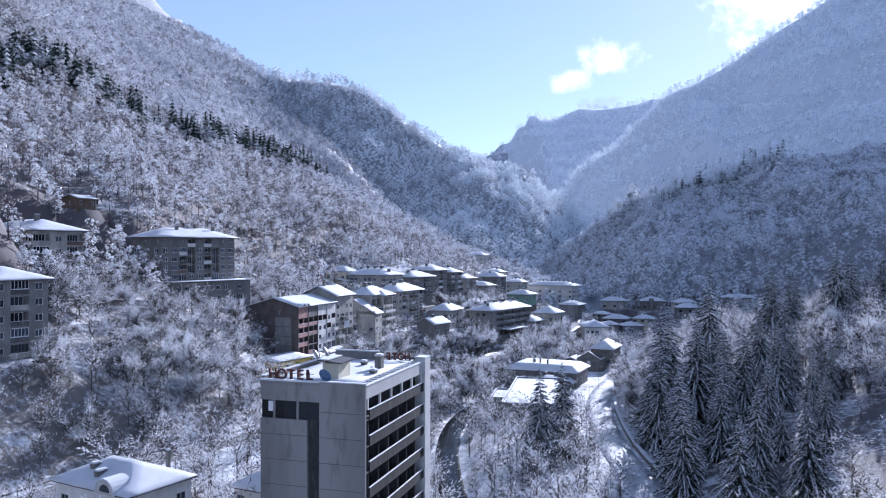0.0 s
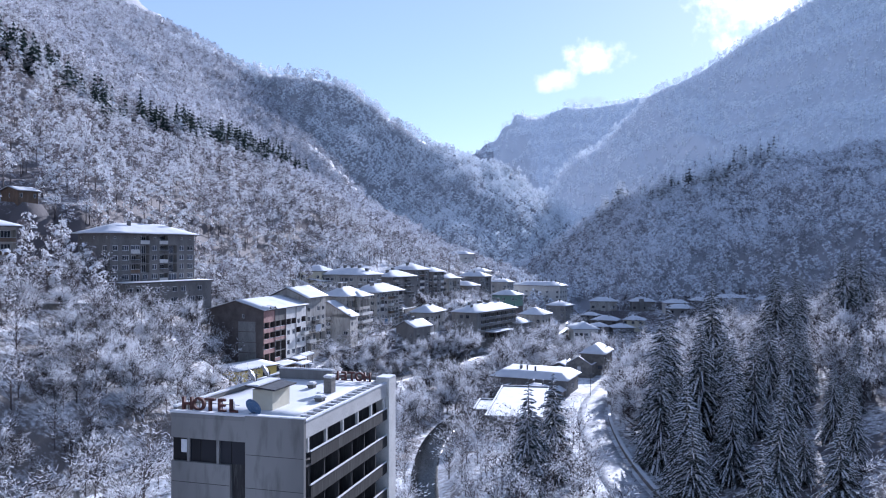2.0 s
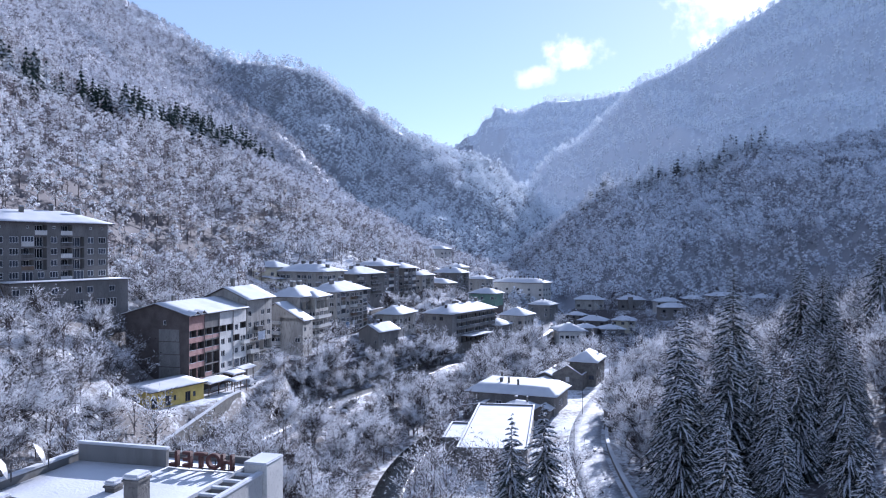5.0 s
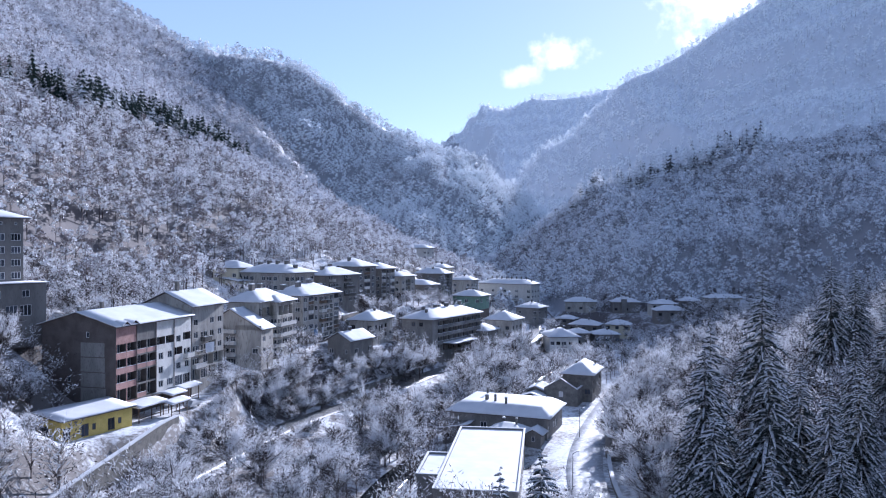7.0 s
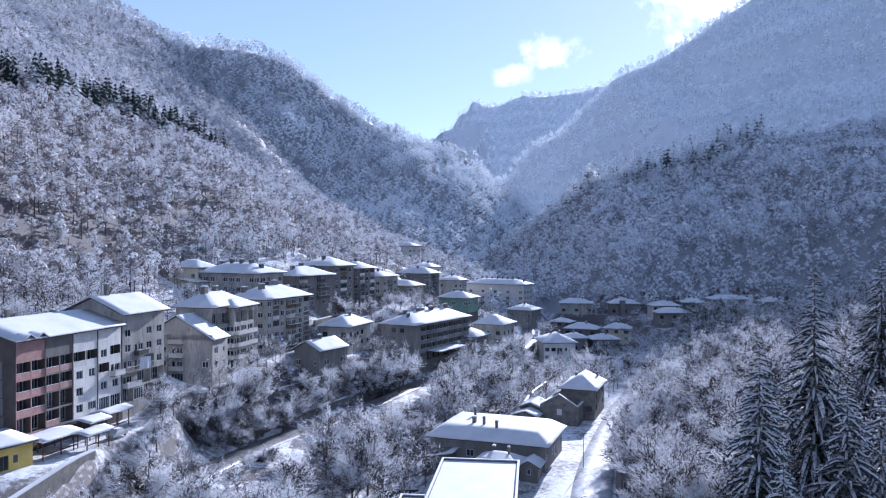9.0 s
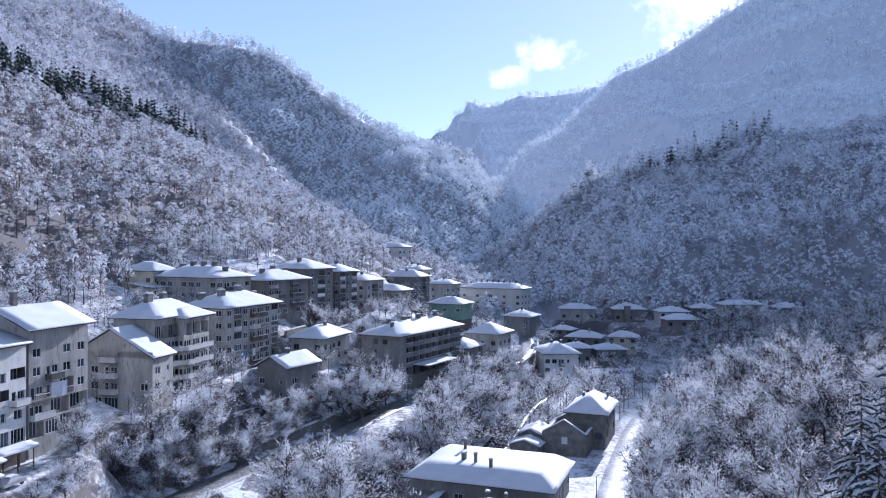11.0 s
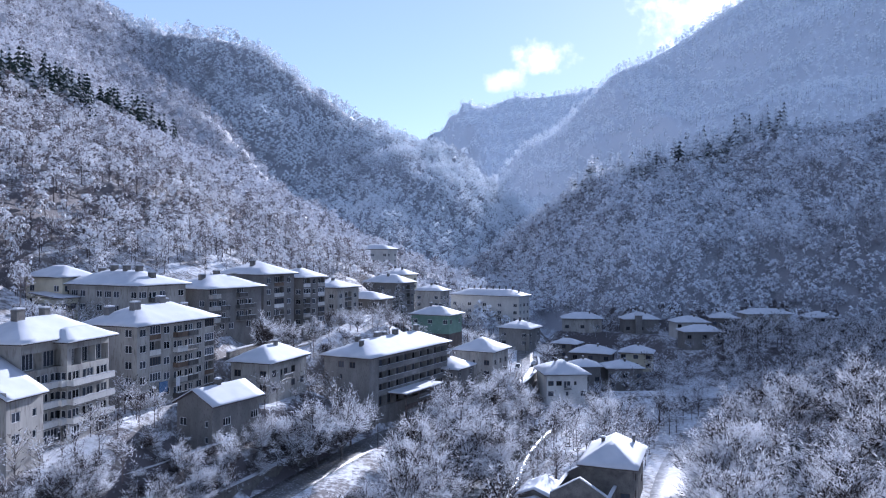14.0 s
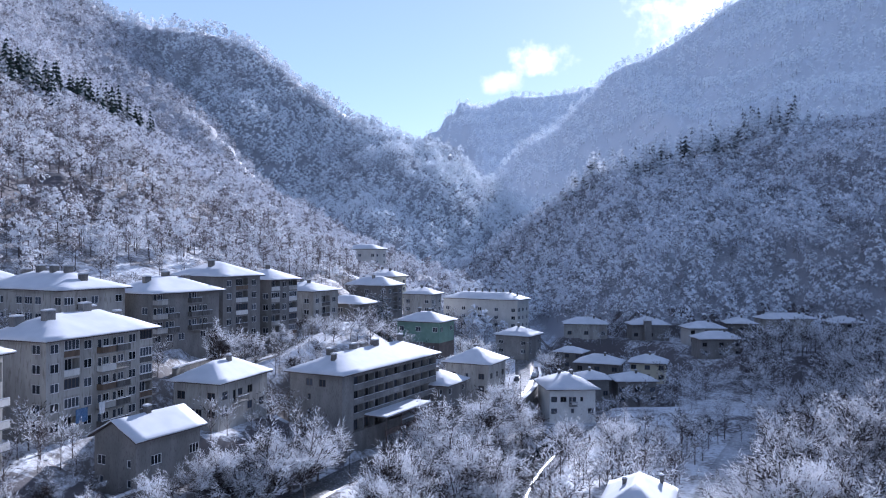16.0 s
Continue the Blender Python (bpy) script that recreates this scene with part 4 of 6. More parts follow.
building("apartment_block", mixed=True, label="five-storey flats with enclosed loggias, washing lines and snowy chimneys", category="apartment building", wall=PLASTER_BEIGE, rise=4.2, over=1.0, rail=lambda u: PLASTER_WHITE if u < 7 else PARAPET, front=["wlwbbwl", "wlwbbwl", "wlwbbwl", "wlwbBwl", "wlwbbwl"], end=["w.w", "w.w", "w.w", "w.w", "w.w"], storey=3.05, first=0.8,
         far=["BB"] * 5, chimneys=[(3, 9.5, 1.8, 1.2, 1.2), (5, 5, 1.8, 1.2, 1.2), (14, 6.5, 1.8, 1.2, 1.3), (17, 8, 1.3, 1.2, 1.3), (22, 7, 1.3, 1.0, 1.6)], chim_mat=PLASTER_GREY, **lot("apartments_b"))
building("barn", "small grey rendered house with steep snow-covered gable roof", "house", wall=PLASTER_DARK, roof="gable", rise=3.4, over=0.7, front=[".w..w", ".d..d"], end=["n.n", "w.n"], storey=2.9, first=0.8, chimneys=[(6, 4.3, 0.9, 0.9, 0.9)], **lot("barn"))
building("house", "two-storey house with hip roof and porch snow", "house", wall=PLASTER_BEIGE, rise=3.8, over=0.8, front=["w.ww", "wBw."], end=["wbw", "w.w"], storey=3.0, first=1.6, chimneys=[(9, 4, 0.9, 0.7, 1.0)], frames=FRAME_DARK, **lot("hip_house"))
lg = building("rest_house", "long holiday house with three rows of dark loggias and snowy roof", "hotel", wall=PLASTER_GREY, rise=4.1, over=0.9, front=["." + "L" * 9, "." + "l" * 9, "." + "l" * 9, "." + "l" * 9], end=["....", ".n..", ".n..", ".ww."], storey=2.95, first=0.5,
              chimneys=[(4, 5, 1.0, 0.8, 1.2), (6, 7.5, 1.2, 1.0, 1.2), (14, 7, 1.8, 1.0, 1.2), (19, 8, 1.0, 0.8, 1.2), (22, 6.5, 1.8, 1.0, 1.2), (33, 6.5, 1.3, 1.0, 1.4)], rail=CONCRETE, frames=FRAME_DARK, **lot("long_house"))
cn = put("canopy", boxes("canopy", [(8, -5.5, 3.3, 27, 0.1, 3.55)] + [(x, -5.2, -3, x + 0.25, -4.95, 3.3) for x in (8.5, 14.5, 20.5, 26.4)] + [(8.2, -5.0, -0.3, 26.8, -4.9, 0.8)], ROOF), lg)
put("snow_layer", soft_box("snow_layer", 7.9, -5.6, 3.552, 27.1, -0.02, 3.85, SNOW, 0.1), cn)
building("house", "square house with pyramid roof beside the village road", "house", wall=PLASTER_BEIGE, rise=4.4, over=0.9, front=["w.w", "www"], end=["w.w", "wnw"], storey=3.2, first=1.6, chimneys=[(8, 7, 0.7, 0.7, 1.0)], frames=FRAME_DARK, **lot("pyramid_house"))
building("house", "low house with patchy snow on a hip roof", "house", wall=PLASTER_GREY, rise=3.2, over=0.7, front=["w.w", "w.w"], end=["w.w", "n.n"], storey=2.9, first=0.5, chimneys=[(5, 5, 0.8, 0.6, 0.9)], **lot("annex"))
gh = building("house", "pale green house on a brick ground floor", "house", wall=PLASTER_GREEN, rise=3.2, over=0.9, front=["www", "...", "w.w"], end=["p.p.p", ".....", "w.w.w"], storey=3.3, chimneys=[(5, 9, 0.9, 0.7, 1.0), (6, 6, 0.9, 0.7, 1.0)], **lot("green_house"))
put("ground_floor", boxes("ground_floor", [(-0.08, -0.08, -3, 10.58, 14.08, 4.6)], BRICK), gh)
building("apartment_block", mixed=True, label="long pale block with a row of small chimneys in haze", category="apartment building", wall=PLASTER_WHITE, rise=3.2, over=0.8, front=["www", "www", "www", "..."], end=["w.w.w.w.w"] * 3, storey=3.1, first=0.6,
         chimneys=[(6, 2.5 + 3.1 * k, 0.6, 0.5, 1.3) for k in range(10)], **lot("row_house"))
building("house", "small hip-roofed house with smoking chimney", "house", wall=PLASTER_GREY, rise=3.5, over=0.9, front=["w.w", "w.w"], end=["w.w", "w.w"], storey=3.0, first=0.8, chimneys=[(5, 6, 0.7, 0.7, 1.4)], **lot("small_house"))
building("villa", "white two-storey villa with balcony and snowy hip roof by the bridge", "house", wall=PLASTER_WHITE, rise=4.3, over=1.1, front=["w.w.", "wBw."], end=["w.n.w", "wwBn."], storey=3.2, first=1.6, chimneys=[(7, 5, 0.9, 0.7, 1.2), (9, 8, 0.7, 0.7, 1.0)], frames=FRAME_DARK, **lot("white_villa"))
building("house", "cream house with hip roof on the upper slope", "house", wall=PLASTER_CREAM, rise=3.2, over=0.7, front=["w.w", "w.w"], end=["w.w", "w.w"], storey=3.1, first=0.5, **lot("yellow_house"))
building("apartment_block", mixed=True, label="broad grey block of flats with five chimneys along the ridge", category="apartment building", wall=PLASTER_BEIGE, rise=3.9, over=1.0, end=["w.wdw.wdw", "wdw.wdw.w", "wdw.wdw.w"], front=["wbw.w", "wdw.w", "dbw.w"], storey=3.1, first=0.5,
         chimneys=[(7, 3 + 4 * k, 1.5, 1.0, 1.1) for k in range(5)], **lot("back_a"))
building("apartment_block", mixed=True, label="grey block of flats with continuous balconies", category="apartment building", wall=PLASTER_GREY, rise=3.8, over=1.0, front=["www.ww", "bb.bb.", "bb.bb.", "bd.bd."], end=["w.w", "w.w", "w.w"], storey=2.9, first=0.5,
         chimneys=[(4, 6, 1.5, 1.0, 1.1), (10, 7, 1.5, 1.0, 1.1), (15, 6, 1.5, 1.0, 1.1)], **lot("back_b"))
building("tower_block", mixed=True, label="tall narrow block of flats with pyramid roof", category="apartment building", wall=PLASTER_DARK, rise=4.1, over=0.9, front=["wlw"] * 5, end=["...."] * 5, storey=3.0, first=0.5, chimneys=[(4, 7, 1.3, 1.0, 1.4)], rail=PLASTER_WHITE, **lot("back_c"))
building("tower_block", mixed=True, label="tall grey block of flats with corner balconies", category="apartment building", wall=PLASTER_GREY, rise=3.5, over=0.8, front=["lwl"] * 4 + ["lwl"], end=["w.w"] * 4, storey=2.9, first=0.5, chimneys=[(5, 5, 1.0, 0.8, 1.0)], rail=PLASTER_WHITE, **lot("back_d"))
building("house", "beige three-storey house with small balconies", "house", wall=PLASTER_BEIGE, rise=3.2, over=0.8, front=["wlw"] * 3, end=["w.w"] * 3, storey=3.2, first=0.9, chimneys=[(5, 5, 0.9, 0.8, 0.8), (6, 8, 0.9, 0.8, 0.8)], **lot("back_e"))
building("house", "dark low house under a snow hip roof", "house", wall=PLASTER_DARK, rise=2.9, over=0.9, front=["w.w", "w.w"], end=["w.w.w", "w.w.w"], storey=3.0, first=0.6, **lot("back_f"))
building("house", "large dark house with hip roof behind a spruce", "house", wall=PLASTER_DARK, rise=3.8, over=0.9, front=["wlw"] * 3, end=["w.w.w"] * 3, storey=3.0, first=0.9, chimneys=[(4, 8, 1.0, 0.8, 1.0)], **lot("back_g"))
building("house", "cream house at the foot of the wooded spur", "house", wall=PLASTER_CREAM, rise=3.2, over=0.8, front=["w.w"] * 3, end=["w.w"] * 3, storey=3.0, first=1.0, chimneys=[(4, 4, 0.8, 0.7, 1.0), (5, 8, 0.8, 0.7, 1.0)], **lot("back_h"))
building("house", "small beige house with snowy hip roof", "house", wall=PLASTER_BEIGE, rise=2.9, over=0.8, front=["w.w"] * 2, end=["w.w"] * 2, storey=3.0, first=0.8, chimneys=[(4, 6, 0.8, 0.7, 1.0)], **lot("back_i"))
building("house", "white house alone at the edge of the wood", "house", wall=PLASTER_WHITE, rise=2.9, over=0.9, front=["w.w"] * 2, end=["w.w.w"] * 2, storey=3.2, first=1.2, **lot("top_house"))
for key, text, wall, roof, rise in (("house_ra", "house with two joined hip roofs across the stream", PLASTER_BEIGE, "hip", 3.2), ("house_rb", "low village house with chapel-like turret", PLASTER_GREY, "hip", 3.2), ("house_rc", "white-walled house under snow at the wood edge", PLASTER_WHITE, "hip", 3.0),
                                    ("house_rd", "grey house with broad snow hip roof", PLASTER_GREY, "hip", 3.1), ("house_re", "dark house among orchards under snow", PLASTER_DARK, "hip", 3.0), ("house_rf", "long beige house at the foot of the slope", PLASTER_BEIGE, "hip", 2.7),
                                    ("house_rg", "grey house half hidden by trees", PLASTER_GREY, "hip", 3.0), ("house_rh", "dark-walled house with thick snow roof", PLASTER_DARK, "hip", 3.1), ("house_ri", "small square house with cream walls and hip roof", PLASTER_CREAM, "hip", 3.0),
                                    ("house_rj", "tall dark house above the stream", PLASTER_DARK, "hip", 2.6), ("house_rk", "dark house behind the villa", PLASTER_DARK, "hip", 2.6), ("house_rl", "small shed-like house in snow", PLASTER_GREY, "hip", 2.2)):
    n = max(2, int((LOTS[key][5] - LOTS[key][4]) / 3.1))
    building("house", text, "house", wall=wall, roof=roof, rise=rise, over=0.8, front=["w.w"] * n, end=["w.w.w"] * n, storey=3.0, first=0.6, chimneys=[(4, 5, 0.7, 0.6, 0.9)], frames=FRAME_DARK, group="houses across the stream", **lot(key))
C, ang, L, W, z0, z1 = LOTS["house_rb"]
tw = tagged(new("turret"), "small square turret with snowy pyramid cap", "turret")
tw.matrix_basis = pose(C[0] - 8.5, C[1] - 3.0, z0, 0, 0, ang)
put("wall", boxes("wall", [(0, 0, 0, 2.6, 2.6, 8.2)], PLASTER_GREY), tw)
tv, tf = roof_shape(2.6, 2.6, 8.2, 0.4, 1.9, "hip", 0, 0, 0.12)
put("roof", mesh_of("roof", tv, tf, SNOW), tw)
put("lantern", boxes("lantern", [(1.0, 1.0, 9.6, 1.6, 1.6, 11.0)], PLASTER_GREY), tw)
building("shed", "dark timber garden shed with snow on its low roof", "shed", wall=WOOD, roof="gable", rise=1.8, over=0.7, front=["n.d"], end=["w"], storey=3.0, **lot("garden_shed"))
building("shed", "small weathered tool shed under snow beside the flats", "shed", wall=WOOD, roof="shed", rise=0.7, over=0.5, front=["n."], end=["n"], storey=2.6, **lot("tool_shed"))
building("hut", "dark wooden hut on the wooded hillside, snow on its roof", "hut", wall=WOOD, roof="gable", rise=1.6, over=0.6, front=["n.n"], end=["n"], storey=3.0, **lot("hill_hut"))
building("house", "white house with arched attic window and snowy hip roof", "house", wall=PLASTER_WHITE, rise=3.6, over=0.6, front=["w.w", "w.w"], end=["ww.w", "w.ww"], storey=3.2, first=1.0, chimneys=[(3, 11, 1.3, 0.8, 0.5), (2, 8.5, 1.6, 0.8, 0.5)], **lot("arched_house"))
building("house", "small white house with snow hip roof beside the hotel", "house", wall=PLASTER_WHITE, rise=3.2, over=0.6, front=["w.w", "w.w"], end=["w.w", "w.w"], storey=3.0, first=0.6, **lot("little_house"))
building("sunroom", "low annex with a row of windows under a snowy lean roof", "annex", (-45.5, 370.5), 60, 5.0, 9.0, 36.5, 40.2, PLASTER_CREAM, "shed", 1.0, 0.5, front=["ww"], end=["wwww"], storey=3.2, first=0.2, frames=FRAME_DARK)


# ---- hotel tower ----
def hotel():
    C, ang, L, W, z0, z1 = LOTS["hotel"]
    H = z1 - z0
    root = tagged(new("hotel_tower"), "tall concrete hotel tower with dark loggias and snowy flat roof", "hotel")
    root.matrix_basis = pose(C[0], C[1], z0, 0, 0, ang)
    put("tower_wall", boxes("tower_wall", [(0.45, 1.5, -4, L - 0.4, W, H - 0.6)], DARK_RENDER), root)
    put("front_wall", boxes("front_wall", [(0, 0, -4, 0.45, 5.8, H + 0.25), (0.12, 0.35, -4, 0.45, 0.36, H)], CONCRETE), root)
    # left half of the front: panel wall, a dark stair strip and a window band at the top
    put("panel_wall", boxes("panel_wall", [(0.1, 7.4, -4, 0.45, W, H - 4.4), (0.1, 5.8, H - 2.2, 0.45, W, H - 0.3)], CONCRETE), root)
    for z in range(0, int(H) - 5, 3):
        put("stair_pane", boxes("stair_pane", [(0.40, 5.85, z + 0.02, 0.46, 7.35, z + 2.98)], DARK_RENDER), root)
    for y in (5.85, 7.45, 9.05, 10.65, 12.2):
        put("band_pane", boxes("band_pane", [(0.40, y, H - 4.38, 0.46, y + (1.38 if y > 12 else 1.5), H - 2.25)], GLASS_DARK), root)
    for y in (8.6, 11.7):
        put("post", boxes("post", [(0.2, y, H - 4.4, 0.40, y + 0.28, H - 2.2)], CONCRETE), root)
    for z in range(1, int(H), 3):                     # joints between the cast panels
        put("joint", boxes("joint", [(-0.004, 0.05, z, 0.0, 5.75, z + 0.05)], DARK_RENDER), root)
        if z < H - 5:
            put("joint", boxes("joint", [(0.096, 7.45, z, 0.1, W - 0.05, z + 0.05)], DARK_RENDER), root)
    put("drawn_curtain", boxes("drawn_curtain", [(0.36, 12.0, H - 3.6, 0.395, 12.7, H - 2.4)], CLOTH), root)
    put("side_fin", boxes("side_fin", [(L - 2.2, -0.28, -4, L + 0.1, 1.3, H + 0.45)], CONCRETE_PALE), root)
    put("snow_rim", soft_box("snow_rim", L - 2.3, -0.34, H + 0.454, L + 0.16, 1.36, H + 0.62, SNOW, 0.08), root)
    step = 3.05
    for k in range(10):
        z = H - 2.9 - step * k - 1.05
        if z < -1:
            break
        sl = put("loggia_slab", boxes("loggia_slab", [(0.46, 0.0, z - 0.2, L - 2.2, 1.52, z)], PARAPET), root)
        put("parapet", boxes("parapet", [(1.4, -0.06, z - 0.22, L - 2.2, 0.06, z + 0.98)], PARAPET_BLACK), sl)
        put("snow_ledge", soft_box("snow_ledge", 1.35, -0.12, z + 0.985, L - 2.2, 0.12, z + 1.12, SNOW, 0.05), sl)
        if k:
            for j in range(6):
                x = 1.2 + j * 3.35
                put("divider", boxes("divider", [(x, 0.1, z, x + 0.14, 1.5, z + step - 0.2)], DARK_RENDER), sl)
                wm, pm = window_mesh(1.9, 2.0, FRAME_DARK if (j * 7 + k * 3) % 5 else FRAME_WHITE)
                w_ = put("window", wm, sl, pose(x + 0.8, 1.38, z + 0.15))
                put("pane", pm, w_)
    # open attic storey with frieze, posts and pergola beams
    put("frieze", boxes("frieze", [(0.46, 0.0, H - 1.55, L - 2.2, 0.3, H - 0.1)], CONCRETE_PALE), root)
    put("snow_rim", soft_box("snow_rim", 0.4, -0.06, H - 0.098, L - 2.2, 0.36, H + 0.1, SNOW, 0.06), root)
    for j in range(6):
        x = 0.9 + j * 3.9
        put("post", boxes("post", [(x, 0.02, H - 2.9, x + 0.3, 0.28, H - 1.55)], CONCRETE_PALE), root)
    for j in range(15):
        x = 1.2 + j * 1.38
        b = put("pergola_beam", boxes("pergola_beam", [(x, 0.3, H - 0.6, x + 0.28, 1.62, H - 0.1)], CONCRETE), root)
        put("snow_ledge", soft_box("snow_ledge", x - 0.04, 0.36, H - 0.098, x + 0.32, 1.62, H + 0.06, SNOW, 0.05), b)
    put("roof_slab", boxes("roof_slab", [(0.46, 1.62, H - 0.6, L - 0.4, W, H - 0.15), (0.1, 5.82, H - 0.3, 0.6, W + 0.1, H + 0.1), (0.6, W - 0.25, H - 0.15, L - 0.4, W + 0.1, H + 0.5), (L - 0.6, 1.4, H - 0.15, L - 0.3, W - 0.26, H + 0.4)], CONCRETE), root)
    put("snow_layer", snow_mesh(L - 1.7, W - 2.3, 0, 0, 0, "flat", 0, 0.22, 3), root, pose(0.66, 1.8, H - 0.145))
    put("snow_rim", boxes("snow_rim", [(0.55, W - 0.3, H + 0.504, L - 0.35, W + 0.16, H + 0.66), (-0.06, -0.05, H + 0.254, 0.5, 5.85, H + 0.36), (0.04, 5.9, H + 0.104, 0.66, W + 0.14, H + 0.3)], SNOW), root)
    # stair head with sloping sheet roof
    hd = put("stair_head", boxes("stair_head", [(3.4, 4.9, H - 0.1, 6.0, 7.0, H + 2.0), (6.0, 4.9, H - 0.1, 6.9, 5.1, H + 2.0)], PLASTER_CREAM), root, label="cream rendered stair head")
    rv, rf = roof_shape(3.7, 2.3, 2.0, 0.4, 0.3, "shed", 0, 0, 0.14)
    rr = put("head_roof", mesh_of("head_roof", rv, rf, METAL), hd, pose(3.3, 4.8, H))
    put("snow_layer", soft_box("snow_layer", -0.4, 1.3, 2.32, 4.1, 2.7, 2.5, SNOW, 0.07), rr)
    put("rear_wall", boxes("rear_wall", [(L - 3.0, 6.5, H - 0.1, L - 2.7, W - 0.4, H + 1.2)], CONCRETE), root)
    put("snow_rim", soft_box("snow_rim", L - 3.08, 6.4, H + 1.204, L - 2.62, W - 0.3, H + 1.38, SNOW, 0.06), root)
    for x, y, w, h in ((13.5, 3.6, 1.1, 1.5), (10.0, 3.2, 0.35, 0.35), (15.5, 6.6, 0.8, 0.3), (9.0, 2.6, 0.9, 0.25)):
        chimney(root, x, y, H + 0.05, w, w * 0.8, h, STONE)
    return root


hotel()


def dish(C, z, ang, r, material, label):
    """Satellite dish: a shallow bowl on a short mast with its feed arm."""
    root = tagged(new("satellite_dish"), label, "satellite dish")
    root.matrix_basis = pose(C[0], C[1], z, 0, 0, ang)
    v, f = [(0, 0, 0)], []
    for i in range(1, 5):
        for k in range(20):
            q = r * i / 4
            v.append((q * math.cos(k * math.pi / 10), 0.28 * (q / r) ** 2, q * math.sin(k * math.pi / 10)))
    f += [(0, 1 + (k + 1) % 20, 1 + k) for k in range(20)]
    for i in range(3):
        for k in range(20):
            a, b = 1 + i * 20 + k, 1 + i * 20 + (k + 1) % 20
            f.append((a, b, b + 20, a + 20))
    bowl = put("bowl", mesh_of("bowl", v, f, material), root, pose(0, 0, r + 0.25, -25, 0, 0))
    bowl.modifiers.new("rim", "SOLIDIFY").thickness = 0.03
    put("mast", boxes("mast", [(-0.04, -0.34, 0, 0.04, -0.26, r + 0.3)], METAL), root)
    put("feed_arm", boxes("feed_arm", [(-0.02, 0.0, r - 0.4, 0.02, 0.8, r - 0.36)], METAL), root)


def at_hotel(x, y):
    C, ang, *_ = LOTS["hotel"]
    a = radians(ang)
    return C[0] + x * math.cos(a) - y * math.sin(a), C[1] + x * math.sin(a) + y * math.cos(a)


dish(at_hotel(0.9, 5.3), 39.25, 150, 0.85, BLUE, "blue-grey satellite dish on the hotel roof edge")
dish(at_hotel(14.0, 12.9), 39.8, 120, 0.8, METAL_PALE, "pale satellite dish behind the hotel parapet")
dish(at_hotel(17.0, 12.9), 39.8, 120, 0.8, METAL_PALE, "pale satellite dish behind the hotel parapet")


def letters(word, origin, z, ang, size, gap, flip):
    """Standing sheet-metal letters on a rail."""
    root = tagged(new("rooftop_sign"), "rusty red standing letters on the roof edge", "sign")
    root.matrix_basis = pose(origin[0], origin[1], z, 0, 0, ang)
    for i, ch in enumerate(word):
        cu = bpy.data.curves.new("letter", "FONT")
        cu.body, cu.size, cu.extrude, cu.align_x, cu.offset = ch, size, 0.16, "CENTER", 0.035
        tmp = bpy.data.objects.new("letter", cu)
        scene.collection.objects.link(tmp)
        me = bpy.data.meshes.new_from_object(tmp.evaluated_get(bpy.context.evaluated_depsgraph_get()))
        bpy.data.objects.remove(tmp)
        me.materials.clear()
        me.materials.append(RUST)
        put("letter", me, root, pose(gap * (i - (len(word) - 1) / 2), 0, 0.25, 90, 0, 180 if flip else 0))
    put("rail", boxes("rail", [(-gap * len(word) / 2, 0.02, 0.12, gap * len(word) / 2, 0.08, 0.2), (-gap * len(word) / 2, 0.02, 0.9, gap * len(word) / 2, 0.06, 0.95)] + [(gap * (i - (len(word) - 1) / 2) - 0.03, 0.1, 0, gap * (i - (len(word) - 1) / 2) + 0.03, 0.16, 1.2) for i in range(len(word))], METAL), root)


letters("HOTEL", at_hotel(0.8, 9.9), 39.35, 73 - 90, 1.7, 1.2, False)
letters("HOTEL"[::-1], at_hotel(20.6, 4.0), 39.3, 73 - 90, 1.35, 0.95, True)


# ---- low buildings by the stream ----
building("hall", "low flat-roofed hall deep in snow with a raised roof edge", "hall", wall=PLASTER_DARK, roof="parapet", rise=0, front=["w.w.s.w.w.w."], end=["www."], storey=3.4, first=1.5, **lot("flat_hall"))
C, ang, L, W, z0, z1 = LOTS["flat_hall"]
a_ = radians(ang)
building("hall_wing", "short flat-roofed wing of the hall under snow", "wing", (C[0] + 9 * math.cos(a_) - 14.7 * math.sin(a_), C[1] + 9 * math.sin(a_) + 14.7 * math.cos(a_)), ang, 15.0, 4.2, z0, z1 - 0.3, PLASTER_DARK, "parapet", back=["w.w"], storey=3.4, first=1.5)
building("restaurant", "single-storey building with flat-topped mansard roof under deep snow", "restaurant", wall=PLASTER_GREY, roof="mansard", rise=2.0, over=0.9, front=["w.ws.w"], end=["w.w.w.w"], storey=3.2, first=0.9,
         chimneys=[(13, 19, 0.5, 0.5, 1.8), (6, 17, 1.0, 0.7, 1.2), (5, 14.5, 0.5, 0.5, 1.6), (2.6, 11, 0.6, 0.5, 1.5)], **lot("mansard"))
building("kitchen_wing", "small hip-roofed wing in front of the restaurant, deep in snow", "wing", (39.5, 266.5), 66, 6.0, 8.0, 6.2, 9.6, PLASTER_DARK, "hip", 2.2, 0.7, front=["w"], chimneys=[(3.0, 2.0, 0.4, 0.4, 1.4), (4.5, 5.5, 0.8, 0.6, 1.2)])
building("porch", "low gabled porch with snow roof by the hall", "porch", (44.2, 267.5), 66, 4.0, 3.6, 6.2, 9.0, PLASTER_DARK, "gable", 1.6, 0.6, end=["n"])
building("side_wing", "low side wing with shadowed snow roof", "wing", (27.5, 276.5), 66, 9.0, 6.0, 5.0, 9.8, PLASTER_DARK, "shed", -1.4, 0.7, end=["w.w"])
